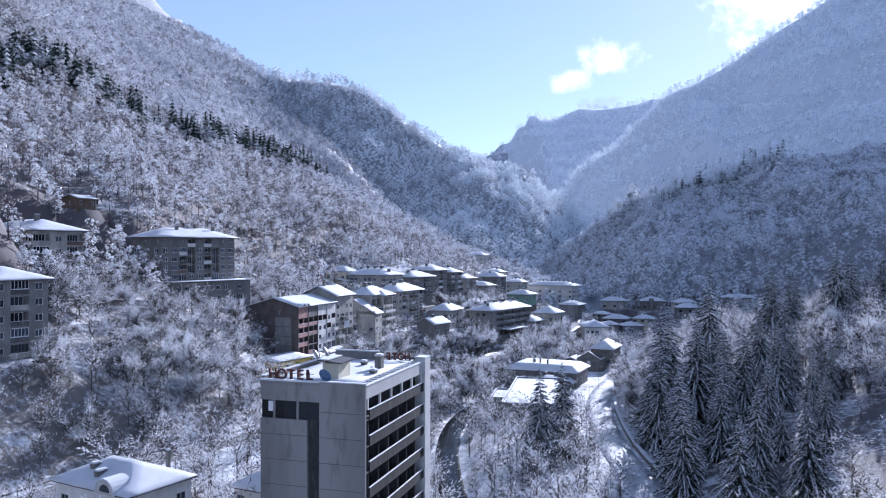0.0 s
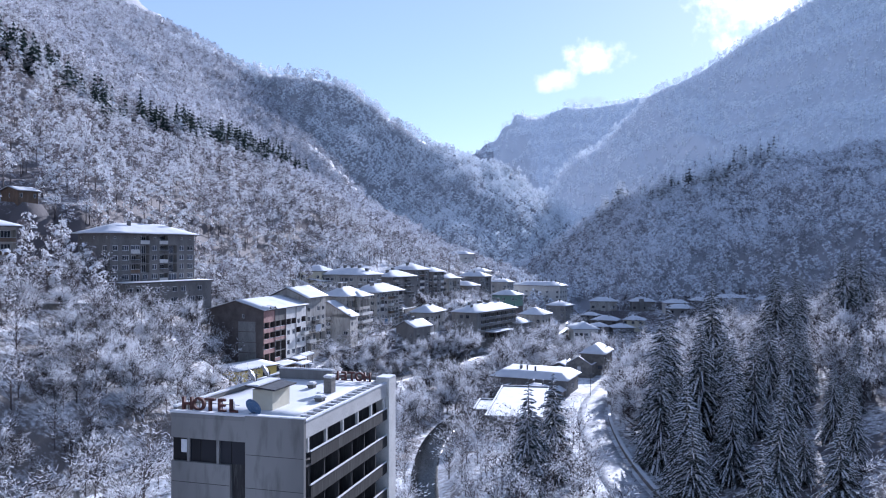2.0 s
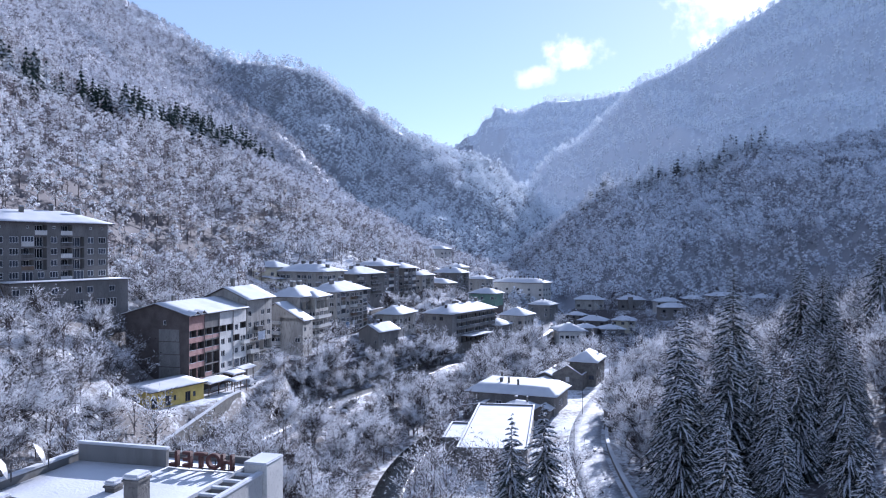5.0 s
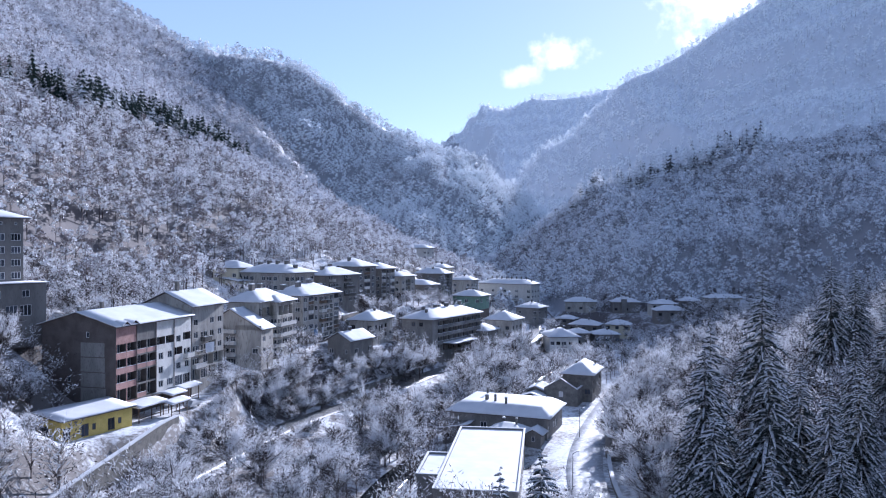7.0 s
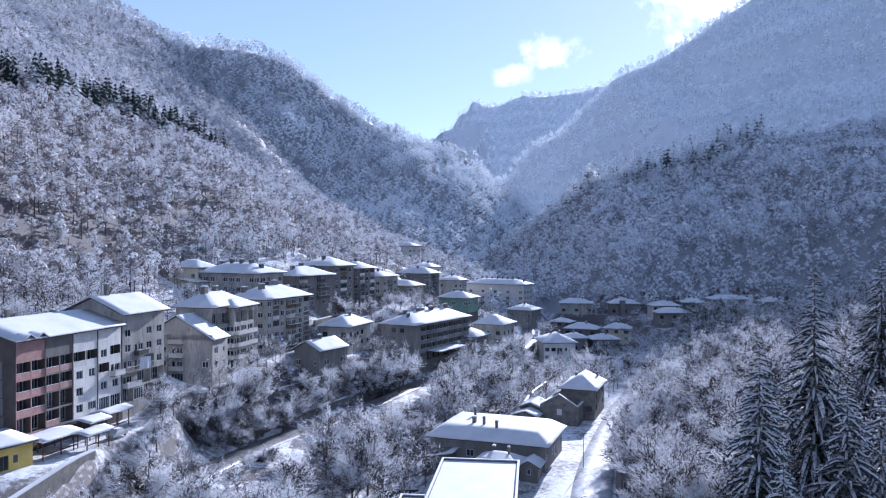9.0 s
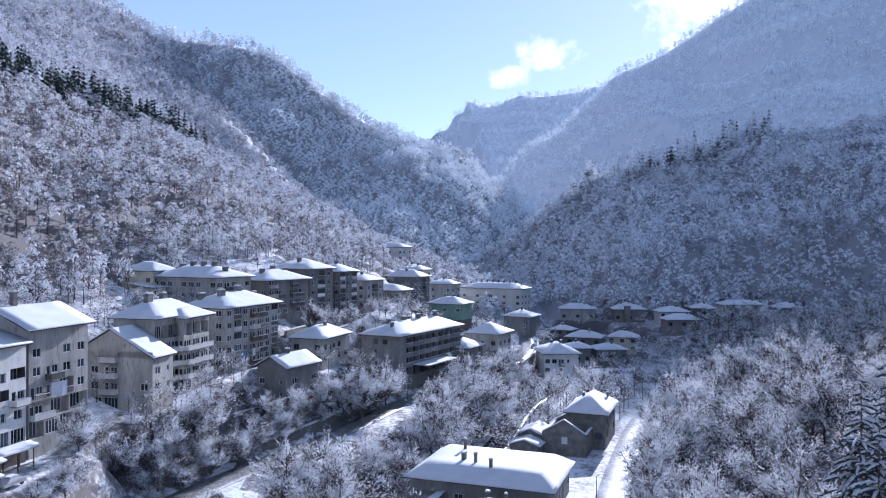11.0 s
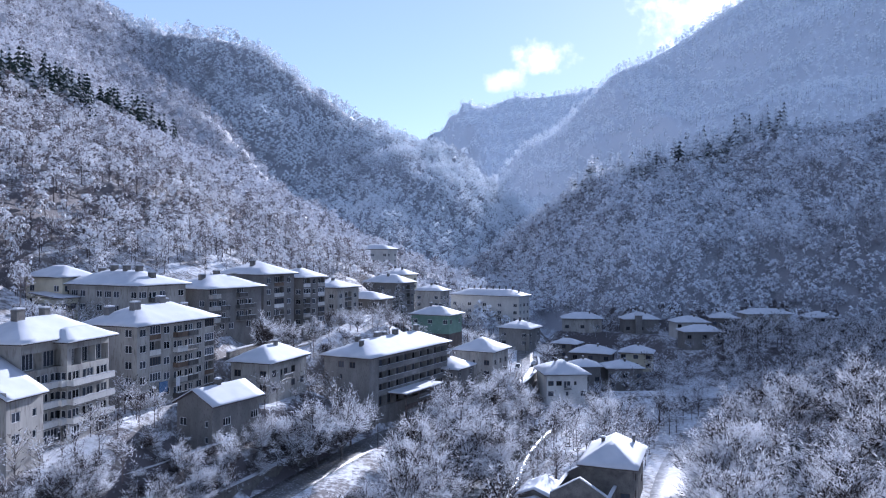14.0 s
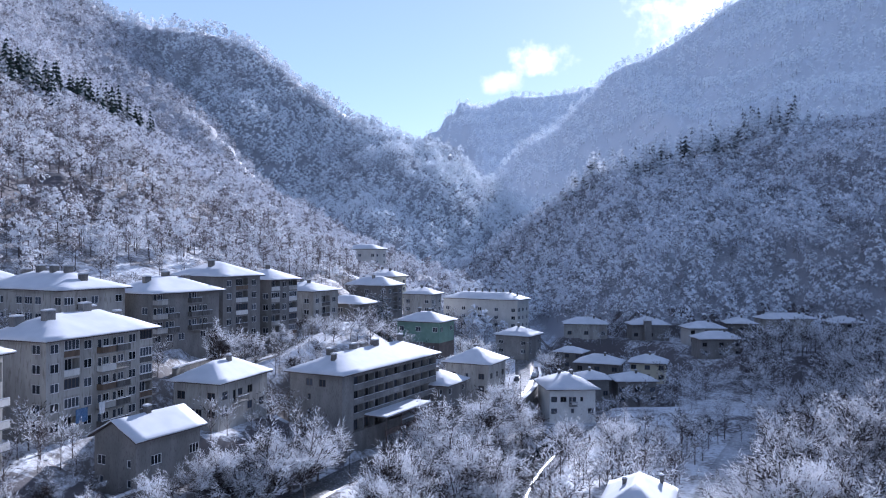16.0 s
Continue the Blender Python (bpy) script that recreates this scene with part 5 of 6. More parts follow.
building("cottage", "stone cottage with hipped snow roof beside the lane", "cottage", wall=STONE, roof="hip", rise=4.2, over=0.7, front=["w.w", "w.w"], end=["w.w", "..."], storey=3.0, first=1.0, chimneys=[(8.5, 6.5, 0.6, 0.6, 0.8), (13, 1.5, 0.5, 0.5, 1.2)], frames=FRAME_DARK, **lot("cottage"))


def ruin():
    C, ang, L, W, z0, z1 = LOTS["ruin"]
    H, t = z1 - z0, 0.6
    root = tagged(new("ruin"), "roofless stone house with bare gables and snow along its wall tops", "ruin")
    root.matrix_basis = pose(C[0], C[1], z0, 0, 0, ang)
    for x, nm in ((0, "gable_wall"), (L - t, "gable_wall")):
        pts = [(0, -4), (W, -4), (W, H), (W / 2, H + 3.0), (0, H)]
        v = [(x, p, q) for p, q in pts] + [(x + t, p, q) for p, q in pts]
        f = [(4, 3, 2, 1, 0), (5, 6, 7, 8, 9)] + [(i, (i + 1) % 5, 5 + (i + 1) % 5, 5 + i) for i in range(5)]
        g = put(nm, mesh_of(nm, v, f, STONE), root)
        for a, b in (((0, H), (W / 2, H + 3.0)), ((W / 2, H + 3.0), (W, H))):
            q, sf_ = [], []
            for k in range(9):
                py, pz = a[0] + (b[0] - a[0]) * k / 8, a[1] + (b[1] - a[1]) * k / 8
                up = 0.2 + 0.1 * noise.noise(Vector((py * 0.9, x, 3.0)))
                q += [(x - 0.06, py, pz + 0.004), (x - 0.02, py, pz + up), (x + t + 0.02, py, pz + up), (x + t + 0.06, py, pz + 0.004)]
            for k in range(8):
                sf_ += [(4 * k + j, 4 * k + 4 + j, 4 * k + 4 + (j + 1) % 4, 4 * k + (j + 1) % 4) for j in range(4)]
            sf_ += [(0, 1, 2, 3), (35, 34, 33, 32)]
            put("snow_ledge", mesh_of("snow_ledge", q, sf_, SNOW), g)
    for y, nm in ((0, "side_wall"), (W - t, "side_wall")):
        s = put(nm, boxes(nm, [(t, y, -4, L - t, y + t, H - 0.1)], STONE), root)
        put("snow_ledge", soft_box("snow_ledge", t, y - 0.05, H - 0.098, L - t, y + t + 0.05, H + 0.16, SNOW, 0.1), s)
    put("opening", boxes("opening", [(-0.04, W * 0.42, H - 2.4, -0.005, W * 0.55, H - 0.8)], FRAME_WHITE), root)
    put("inner_floor", boxes("inner_floor", [(t, t, H - 3.0, L - t, W - t, H - 2.7)], STONE), root)
    r = random.Random(4)
    for k in range(9):
        x, y = r.uniform(1.2, L - 1.5), r.uniform(1.2, W - 1.5)
        put("rubble", soft_box("rubble", x, y, H - 2.7, x + r.uniform(0.4, 1.2), y + r.uniform(0.4, 1.0), H - 2.7 + r.uniform(0.3, 0.9), SNOW if k % 2 else STONE, 0.15), root)


ruin()
for dx, dy, l, w, e in ((1.0, 10.2, 8.0, 5.5, 9.6), (-4.5, 9.6, 5.2, 6.5, 8.4)):
    C, ang, L, W, z0, z1 = LOTS["ruin"]
    a_ = radians(ang)
    building("shed", "lean-to shed with blue-shadowed snow roof against the ruin", "shed", (C[0] + dx * math.cos(a_) - dy * math.sin(a_), C[1] + dx * math.sin(a_) + dy * math.cos(a_)), ang, l, w, z0, e, STONE, "gable", 1.6, 0.4)
building("hut", "dark timber hut under a snow roof beside the flats", "hut", (-97.0, 216.0), 59, 9.0, 6.0, 47.0, 50.2, WOOD, "gable", 1.7, 0.8, front=["w.n"], end=["n"])
stone_wall(lambda q: np.interp(q, [180, 194, 223, 268], [-94, -90, -81, -67]), 184, 266, 0.0, lambda q: np.interp(q, [184, 194, 223, 266], [38.5, 38.0, 35.5, 31]), lambda q: np.interp(q, [184, 194, 223, 266], [43.2, 42.8, 40.4, 36.2]), "dark stone wall below the gardens of the hillside flats")
building("hut", "small flat-roofed roadside hut with dark opening", "hut", (61.2, 254.6), 88, 4.0, 4.2, 7.4, 11.6, PLASTER_DARK, "flat", 0, 0.3, end=["s"])
building("shed", "low shed beside the restaurant with snow on its roof", "shed", (51.0, 292.0), 66, 5.0, 3.0, 6.4, 9.4, PLASTER_DARK, "flat", 0, 0.3)
building("shop", "low yellow shop with shed roof under snow", "shop", (-49.8, 232.0), 59, 15.5, 7.0, 17.6, 21.4, PLASTER_YELLOW, "shed", 0.9, 0.6, front=["s.sn.sn."], end=["s."], storey=3.2, first=0.1, frames=FRAME_DARK)


def canopy(x, y, z, ang, l, w, h, label, slope=0.5):
    """Open timber shelter: posts, rails and a snow-laden roof."""
    root = tagged(new("shelter"), label, "shelter")
    root.matrix_basis = pose(x, y, z, 0, 0, ang)
    for px in (0.1, l / 2, l - 0.25):
        for py in (0.1, w - 0.25):
            put("post", boxes("post", [(px, py, -3.0, px + 0.15, py + 0.15, h)], WOOD), root)
    put("rail", boxes("rail", [(0.1, 0.12, 0.8, l - 0.1, 0.2, 0.95)], WOOD), root)
    v, f = roof_shape(l, w, h, 0.4, slope, "gable", 0, 0, 0.12)
    r = put("roof", mesh_of("roof", v, f, WOOD), root)
    put("snow_layer", snow_mesh(l, w, h, 0.4, slope, "gable", 0.13, 0.25), r)


canopy(-41.0, 247.1, 17.6, 72, 8.5, 5.0, 2.9, "open wooden shelter with snow on its roof beside the shop")
canopy(-38.3, 259.9, 17.6, 72, 5.0, 4.0, 3.0, "dark timber stall with snow roof below the flats")
canopy(-37.6, 266.0, 17.6, 72, 7.0, 3.0, 3.2, "lean timber stall under snow by the white front")
canopy(-36.2, 252.9, 17.6, 72, 6.0, 3.0, 2.4, "low open shelter roof in the yard")

stone_wall(lambda q: np.interp(q, [205, 232, 256], [-45, -39, -34]), 212, 252, 0.0, lambda q: 9.0 + 0 * q, lambda q: np.interp(q, [212, 232, 246], [14.0, 16.4, 18.0]), "dark stone wall below the yard of the flats, capped with snow")
stone_wall(left_road, 292, 352, -5.4, lambda q: left_road_z(q) - 1.0, lambda q: left_road_z(q) + 2.6, "rough stone retaining wall along the village road")
stone_wall(left_road, 360, 404, -5.2, lambda q: left_road_z(q) - 1.0, lambda q: left_road_z(q) + 4.2, "tall retaining wall below the holiday house", CONCRETE)
stone_wall(left_road, 300, 346, -8.5, lambda q: left_road_z(q) - 1.0, lambda q: left_road_z(q) + 4.6, "rough stone terrace wall below the flats, capped with snow")
stone_wall(left_road, 306, 338, -12.0, lambda q: left_road_z(q) + 1.0, lambda q: left_road_z(q) + 8.2, "upper stone terrace wall below the flats")
stone_wall(mid_street, 374, 500, 3.4, lambda q: mid_street_z(q) - 3.0, lambda q: mid_street_z(q) + 0.7, "dark stone wall edging the upper street")
stone_wall(mid_street, 374, 500, -3.6, lambda q: mid_street_z(q) - 1.0, lambda q: mid_street_z(q) + 2.0, "stone wall under the gardens of the upper street")
stone_wall(left_road, 418, 470, 4.6, lambda q: left_road_z(q) - 3.5, lambda q: left_road_z(q) + 0.8, "low wall along the outer edge of the bend")
stone_wall(right_road, 150, 300, 5.2, lambda q: 5.0 + 0 * q, lambda q: 7.4 + 0 * q, "low stone wall beside the lane")


# ---- washing, cars, poles and street furniture ----
def laundry(C, ang, x, z, w, h, material, label):
    """A sheet over a line before a balcony, hanging in folds."""
    n, v, f = 12, [], []
    for i in range(n + 1):
        for j in range(4):
            v.append((w * i / n, -0.12 + 0.07 * math.sin(i * 1.3) * j / 3, -h * j / 3 - 0.06 * math.sin(i * 0.9) * j / 3))
    for i in range(n):
        for j in range(3):
            a = i * 4 + j
            f.append((a, a + 4, a + 5, a + 1))
    root = tagged(new("washing_line"), label, "laundry")
    root.matrix_basis = pose(C[0], C[1], 0, 0, 0, ang) @ pose(x, -1.45, z)
    sh = put("sheet", mesh_of("sheet", v, f, material), root)
    sh.modifiers.new("weave", "SOLIDIFY").thickness = 0.012
    put("line", boxes("line", [(-0.4, -0.13, 0.0, w + 0.4, -0.11, 0.02)], METAL), root)


laundry(LOTS["gable_block"][0], 64, 3.0, 20.5 + 9.3, 3.2, 2.4, CLOTH, "white sheets hung out below a balcony")
laundry(LOTS["apartments_b"][0], 64, 4.2, 21 + 4.9, 2.4, 2.2, BLUE, "blue patterned cloth hung from a balcony")
laundry(LOTS["apartments_b"][0], 64, 9.0, 21 + 5.2, 1.2, 1.9, CLOTH, "pale towel hung from a balcony")


def car(x, y, ang, paint, label):
    root = tagged(new("car"), label, "car")
    root.matrix_basis = pose(x, y, level(x, y) + 0.06, 0, 0, ang)
    prof = [(-2.05, 0.35), (-2.1, 0.75), (-1.5, 0.9), (-0.75, 1.42), (0.75, 1.45), (1.5, 0.95), (2.05, 0.85), (2.1, 0.4)]
    v = [(a, -0.82 if b < 1 else -0.66, b) for a, b in prof] + [(a, 0.82 if b < 1 else 0.66, b) for a, b in prof]
    n = len(prof)
    f = [tuple(range(n)), tuple(reversed(range(n, 2 * n)))] + [((i + 1) % n, i, n + i, n + (i + 1) % n) for i in range(n)]
    put("body", mesh_of("body", v, f, paint), root)
    put("snow_cap", soft_box("snow_cap", -0.85, -0.62, 1.455, 0.85, 0.62, 1.62, SNOW, 0.08), root)
    put("windscreen", mesh_of("windscreen", [(1.42, -0.6, 1.02), (1.42, 0.6, 1.02), (0.82, 0.58, 1.42), (0.82, -0.58, 1.42)], [(0, 1, 2, 3)], GLASS), root)
    for px in (-1.3, 1.3):
        for py in (-0.8, 0.62):
            wv, wf = [], []
            tube(wv, wf, (px, py, 0.32), (px, py + 0.18, 0.32), 0.32, 0.32, 14)
            wf += [tuple(range(14)), tuple(range(14, 28))]
            put("wheel", mesh_of("wheel", wv, wf, METAL), root)


def tube(v, f, a, b, ra, rb, n=5):
    a, b = Vector(a), Vector(b)
    q = (b - a).to_track_quat("Z", "Y").to_matrix()
    o = len(v)
    for c, r in ((a, ra), (b, rb)):
        for k in range(n):
            v.append(tuple(c + q @ Vector((r * math.cos(k * 2 * math.pi / n), r * math.sin(k * 2 * math.pi / n), 0))))
    for k in range(n):
        f.append((o + k, o + (k + 1) % n, o + n + (k + 1) % n, o + n + k))


PAINT_DARK = surf("dark_car_paint", (0.03, 0.035, 0.045), (0.05, 0.055, 0.065), 2, 12, 0.35, 0.0)
PAINT_PALE = surf("silver_car_paint", (0.35, 0.36, 0.38), (0.45, 0.46, 0.48), 2, 12, 0.35, 0.0)
car(80.5, 457.0, 70, PAINT_PALE, "silver car with snow on its roof on the village road")
car(76.0, 346.5, 52, PAINT_DARK, "dark car parked beside the cottage")
car(74.0, 452.0, 75, PAINT_DARK, "dark car parked at the bend")
car(-34.5, 262.5, 72, PAINT_PALE, "pale car snowed up in the yard")


def lamp_post(x, y, h, label="thin steel street lamp with bowed arm", z=None):
    root = tagged(new("street_lamp"), label, "lamp", "street lamps")
    root.matrix_basis = pose(x, y, level(x, y) if z is None else z)
    v, f = [], []
    tube(v, f, (0, 0, -0.5), (0, 0, h), 0.09, 0.06, 8)
    tube(v, f, (0, 0, h), (0.9, 0.2, h + 0.35), 0.05, 0.04, 6)
    put("pole", mesh_of("pole", v, f, METAL), root)
    put("lantern", soft_box("lantern", 0.75, 0.05, h + 0.25, 1.35, 0.35, h + 0.42, METAL_PALE, 0.05), root)


for x, y, h in ((70.0, 425.0, 8), (66, 418, 7), (-72, 222, 7), (44.5, 236, 7), (55.5, 276, 7), (26, 360, 7), (-40, 200, 8), (12, 428, 6), (82, 480, 7)):
    lamp_post(x, y, h)


def pipe_rail(line, y0, y1, off, z):
    """Dark pipe carried on short posts along the street."""
    root = tagged(new("pipe_rail"), "dark pipe rail on short posts along the snowy street", "railing")
    ys = np.arange(y0, y1, 4.0)
    xs = line(ys) + off
    for i in range(len(ys) - 1):
        v, f = [], []
        tube(v, f, (xs[i], ys[i], float(z(ys[i])) + 0.9), (xs[i + 1], ys[i + 1], float(z(ys[i + 1])) + 0.9), 0.16, 0.16, 8)
        put("pipe", mesh_of("pipe", v, f, METAL), root)
    for i in range(0, len(ys), 2):
        pv, pf = [], []
        tube(pv, pf, (xs[i], ys[i], float(z(ys[i])) - 0.6), (xs[i], ys[i], float(z(ys[i])) + 0.85), 0.08, 0.08, 6)
        put("post", mesh_of("post", pv, pf, METAL), root)


pipe_rail(left_road, 118, 200, -4.2, left_road_z)


def boulder(x, y, s, k):
    bm = bmesh.new()
    bmesh.ops.create_icosphere(bm, subdivisions=2, radius=1.0)
    for q in bm.verts:
        q.co *= 1 + 0.3 * noise.noise(q.co * 1.7 + Vector((k * 3.1, 0, 0)))
        q.co.z *= 0.6
    me = bpy.data.meshes.new("boulder")
    bm.to_mesh(me)
    bm.free()
    me.materials.append(ROCK)
    ob = tagged(new("boulder", me), "grey stream boulder with a cap of snow", "rock", "stream boulders")
    ob.matrix_basis = Matrix.LocRotScale((x, y, 2.3), Euler((0, 0, k)), (s, s * 0.8, s * 0.8))


rb = random.Random(9)
for k in range(46):
    y_ = rb.uniform(330, 420)
    boulder(float(river(y_)) + rb.uniform(-3.6, 3.6), y_, rb.uniform(0.5, 1.4), k)
# arched attic window on the house by the street
C, ang, L, W, z0, z1 = LOTS["arched_house"]
H = z1 - z0
dorm = tagged(new("arched_dormer"), "round-headed white dormer with arched window under snow", "dormer")
dorm.matrix_basis = pose(C[0], C[1], z0, 0, 0, ang)
av, af = [], []
m_ = 10
for x_ in (-0.75, 2.2):
    av += [(x_, 4.0 + 2.0 * math.cos(math.pi * i / m_), H + 0.1 + 1.9 * math.sin(math.pi * i / m_)) for i in range(m_ + 1)]
af += [tuple(reversed(range(m_ + 1)))] + [(i, i + 1, m_ + 2 + i, m_ + 1 + i) for i in range(m_)]
put("front", mesh_of("front", av, af, PLASTER_WHITE), dorm)
wv_ = [(-0.78, 4.0, H + 0.35)] + [(-0.78, 4.0 + 1.1 * math.cos(math.pi * i / m_), H + 0.35 + 1.05 * math.sin(math.pi * i / m_)) for i in range(m_ + 1)]
put("pane", mesh_of("pane", wv_, [tuple(range(1, m_ + 2))], GLASS), dorm)
sv_ = []
for x_ in (-0.9, 2.3):
    sv_ += [(x_, 4.0 + 2.15 * math.cos(math.pi * i / m_), H + 0.13 + 2.1 * math.sin(math.pi * i / m_)) for i in range(m_ + 1)]
sn = put("snow_layer", mesh_of("snow_layer", sv_, [(i, i + 1, m_ + 2 + i, m_ + 1 + i) for i in range(m_)], SNOW), dorm)
sn.modifiers.new("depth", "SOLIDIFY").thickness = 0.16
building("side_wing", "white side wing with steep snow roof next to the arched house", "wing", (-45.5, 114.8), 60, 9.0, 7.0, 13.0, 18.6, PLASTER_CREAM, "gable_y", 2.6, 0.5, front=["w.w"], chimneys=[(5, -1.2, 0.5, 0.5, 3.2)])


# ---- trees ----
def bare_tree(seed, height, spread, twigs, low=0.22):
    """Wood mesh and twig mesh of a leafless tree hung with rime."""
    r = random.Random(seed)
    wv, wf, tv, tf = [], [], [], []
    tips = []

    def grow(p, d, length, rad, depth):
        d = d.normalized()
        q = p + d * length
        if depth <= 2:
            tube(wv, wf, p, q, rad, rad * 0.66, (6, 4, 3)[depth])
        if depth >= 1:
            tips.append((p, q))
            if depth >= 2:
                tips.append((p, q))
        if depth == 3:
            return
        n = (6, 4, 3)[depth]
        for k in range(n):
            t = r.uniform(0.4, 1.0)
            az, tilt = r.uniform(-0.5, 0.5) + k * 6.28 / n + seed, r.uniform(0.45, 1.1)
            side = Vector((math.cos(az), math.sin(az), 0))
            nd = (d * math.cos(tilt) + side * math.sin(tilt) * spread + Vector((0, 0, 0.10))).normalized()
            grow(p + d * length * t, nd, length * (r.uniform(0.75, 1.15) if depth == 0 else r.uniform(0.5, 0.75)), rad * 0.5, depth + 1)
        grow(q, (d + Vector((r.uniform(-0.3, 0.3), r.uniform(-0.3, 0.3), 0.25))), length * (1.1 if depth == 0 else 0.7), rad * 0.64, depth + 1)

    grow(Vector((0, 0, -0.6)), Vector((r.uniform(-0.08, 0.08), r.uniform(-0.08, 0.08), 1)), height * (low + 0.05), height * 0.017, 0)
    top = max(q.z for p, q in tips)
    k_ = height / (top + 0.06 * height)
    for k in range(twigs):
        a, b = tips[r.randrange(len(tips))]
        p = a.lerp(b, r.uniform(0.05, 1.05)) + Vector((r.gauss(0, 0.25), r.gauss(0, 0.25), r.gauss(0, 0.2))) * height / 12
        d = ((b - a).normalized() + Vector((r.uniform(-1, 1), r.uniform(-1, 1), r.uniform(-0.8, 0.7)))).normalized()
        ln, w = r.uniform(0.35, 0.9) * height / 12, r.uniform(0.026, 0.068) * height / 12
        side = d.cross(Vector((r.uniform(-1, 1), r.uniform(-1, 1), r.uniform(-1, 1)))).normalized() * w
        o = len(tv)
        tv.extend([tuple((p - side) * k_), tuple((p + side) * k_), tuple((p + d * ln) * k_)])
        tf.append((o, o + 1, o + 2))
    wv = [tuple(Vector(q) * k_) for q in wv]
    return mesh_of("trunk", wv, wf, BARK), mesh_of("crown", tv, tf, TWIG)


def spruce(seed, height, width):
    """Trunk, needle boughs with hanging sprays, and the snow that lies along them."""
    r = random.Random(seed)
    wv, wf, nv, nf, sv, sf = [], [], [], [], [], []
    tube(wv, wf, (0, 0, -0.8), (0, 0, height * 0.97), height * 0.012, 0.03, 6)
    levels = int(height * 1.15)
    for i in range(levels):
        t = i / (levels - 1)
        z = height * (0.05 + 0.94 * t)
        reach = width * (1 - t) ** 0.8 * r.uniform(0.78, 1.12) + 0.2
        n = 12 if t < 0.6 else 9 if t < 0.85 else 6
        off = r.uniform(0, 6.28)
        for k in range(n):
            az = off + k * 6.28 / n + r.uniform(-0.25, 0.25)
            c, s = math.cos(az), math.sin(az)
            ln = reach * r.uniform(0.55, 1.18)
            zj = r.uniform(-0.45, 0.45)
            droop = ln * (0.95 - 0.55 * t) * r.uniform(0.7, 1.3)

            def on(q):
                return c * ln * q, s * ln * q, z + zj + 0.22 * ln * q - droop * q * q

            half = 0.055 * ln + 0.08
            o, so = len(nv), len(sv)
            for q, w in ((0.05, 0.5 * half), (0.4, half), (0.75, 0.8 * half), (1.0, 0.05)):
                x, y, zz = on(q)
                nv.extend([(x - s * w, y + c * w, zz - 0.5 * w), (x + s * w, y - c * w, zz - 0.5 * w)])
                g = 0.68 * w
                sv.extend([(x - s * g, y + c * g, zz + 0.02), (x, y, zz + 0.13), (x + s * g, y - c * g, zz + 0.02)])
            for j in range(3):
                nf.append((o + 2 * j, o + 2 * j + 1, o + 2 * j + 3, o + 2 * j + 2))
                if r.random() < 0.85:
                    for h in (0, 1):
                        b = so + j * 3 + h
                        sf.append((b, b + 1, b + 4, b + 3))
            for j in range(9):                       # side sprays, half of them snow-topped
                q = 0.2 + 0.78 * (j + r.random()) / 9
                x, y, zz = on(q)
                sd = (1 if j % 2 else -1) * (0.10 + 0.24 * ln * (1.05 - q)) * r.uniform(0.7, 1.3)
                fw, dn, b2 = 0.5 * abs(sd), 0.45 * abs(sd) * r.uniform(0.6, 1.8) + 0.06, 0.16 + 0.06 * ln
                tip = (x - s * sd + c * fw, y + c * sd + s * fw, zz - dn)
                o2 = len(nv)
                nv.extend([(x - c * b2, y - s * b2, zz - 0.04), (x + c * b2, y + s * b2, zz - 0.04), tip])
                nf.append((o2, o2 + 1, o2 + 2))
                if r.random() < 0.40:
                    o3 = len(sv)
                    g = r.uniform(0.6, 0.95)
                    sv.extend([(x - c * b2 * g, y - s * b2 * g, zz + 0.04), (x + c * b2 * g, y + s * b2 * g, zz + 0.04), (x + (tip[0] - x) * g, y + (tip[1] - y) * g, zz + (tip[2] - zz) * g + 0.06)])
                    sf.append((o3, o3 + 1, o3 + 2))
    return mesh_of("trunk", wv, wf, BARK), mesh_of("foliage", nv, nf, NEEDLE), mesh_of("snow_cover", sv, sf, SNOW)


BARE = [bare_tree(11 + k, h, s, 3600) for k, (h, s) in enumerate(((12, 0.9), (12, 1.15), (12, 0.75), (12, 1.0), (12, 1.3)))]
BUSH = [bare_tree(41 + k, 5.5, 1.7, 1700, 0.12) for k in range(3)]
SPRUCE = [spruce(71 + k, 26, w) for k, w in enumerate((7.0, 7.8, 6.2))]


def plant_bare(x, y, h, k, label="leafless tree hung with rime and snow", z=None):
    t = tagged(new("bare_tree"), label, "tree", "frosted trees in the valley")
    s = h / 12
    t.matrix_basis = Matrix.LocRotScale((x, y, (level(x, y) if z is None else z) - 0.2), Euler((0, 0, (x * 7.1 + y * 3.7) % 6.28)), (s, s, s))
    put("trunk", BARE[k][0], t)
    put("crown", BARE[k][1], t)


def plant_bush(x, y, h, k):
    t = tagged(new("shrub"), "bushy shrub thick with frost and snow", "shrub", "frosted shrubs")
    s = h / 5.5
    t.matrix_basis = Matrix.LocRotScale((x, y, level(x, y) - 0.2), Euler((0, 0, (x * 5.1 + y * 2.7) % 6.28)), (s, s, s * 0.85))
    put("trunk", BUSH[k][0], t)
    put("crown", BUSH[k][1], t)


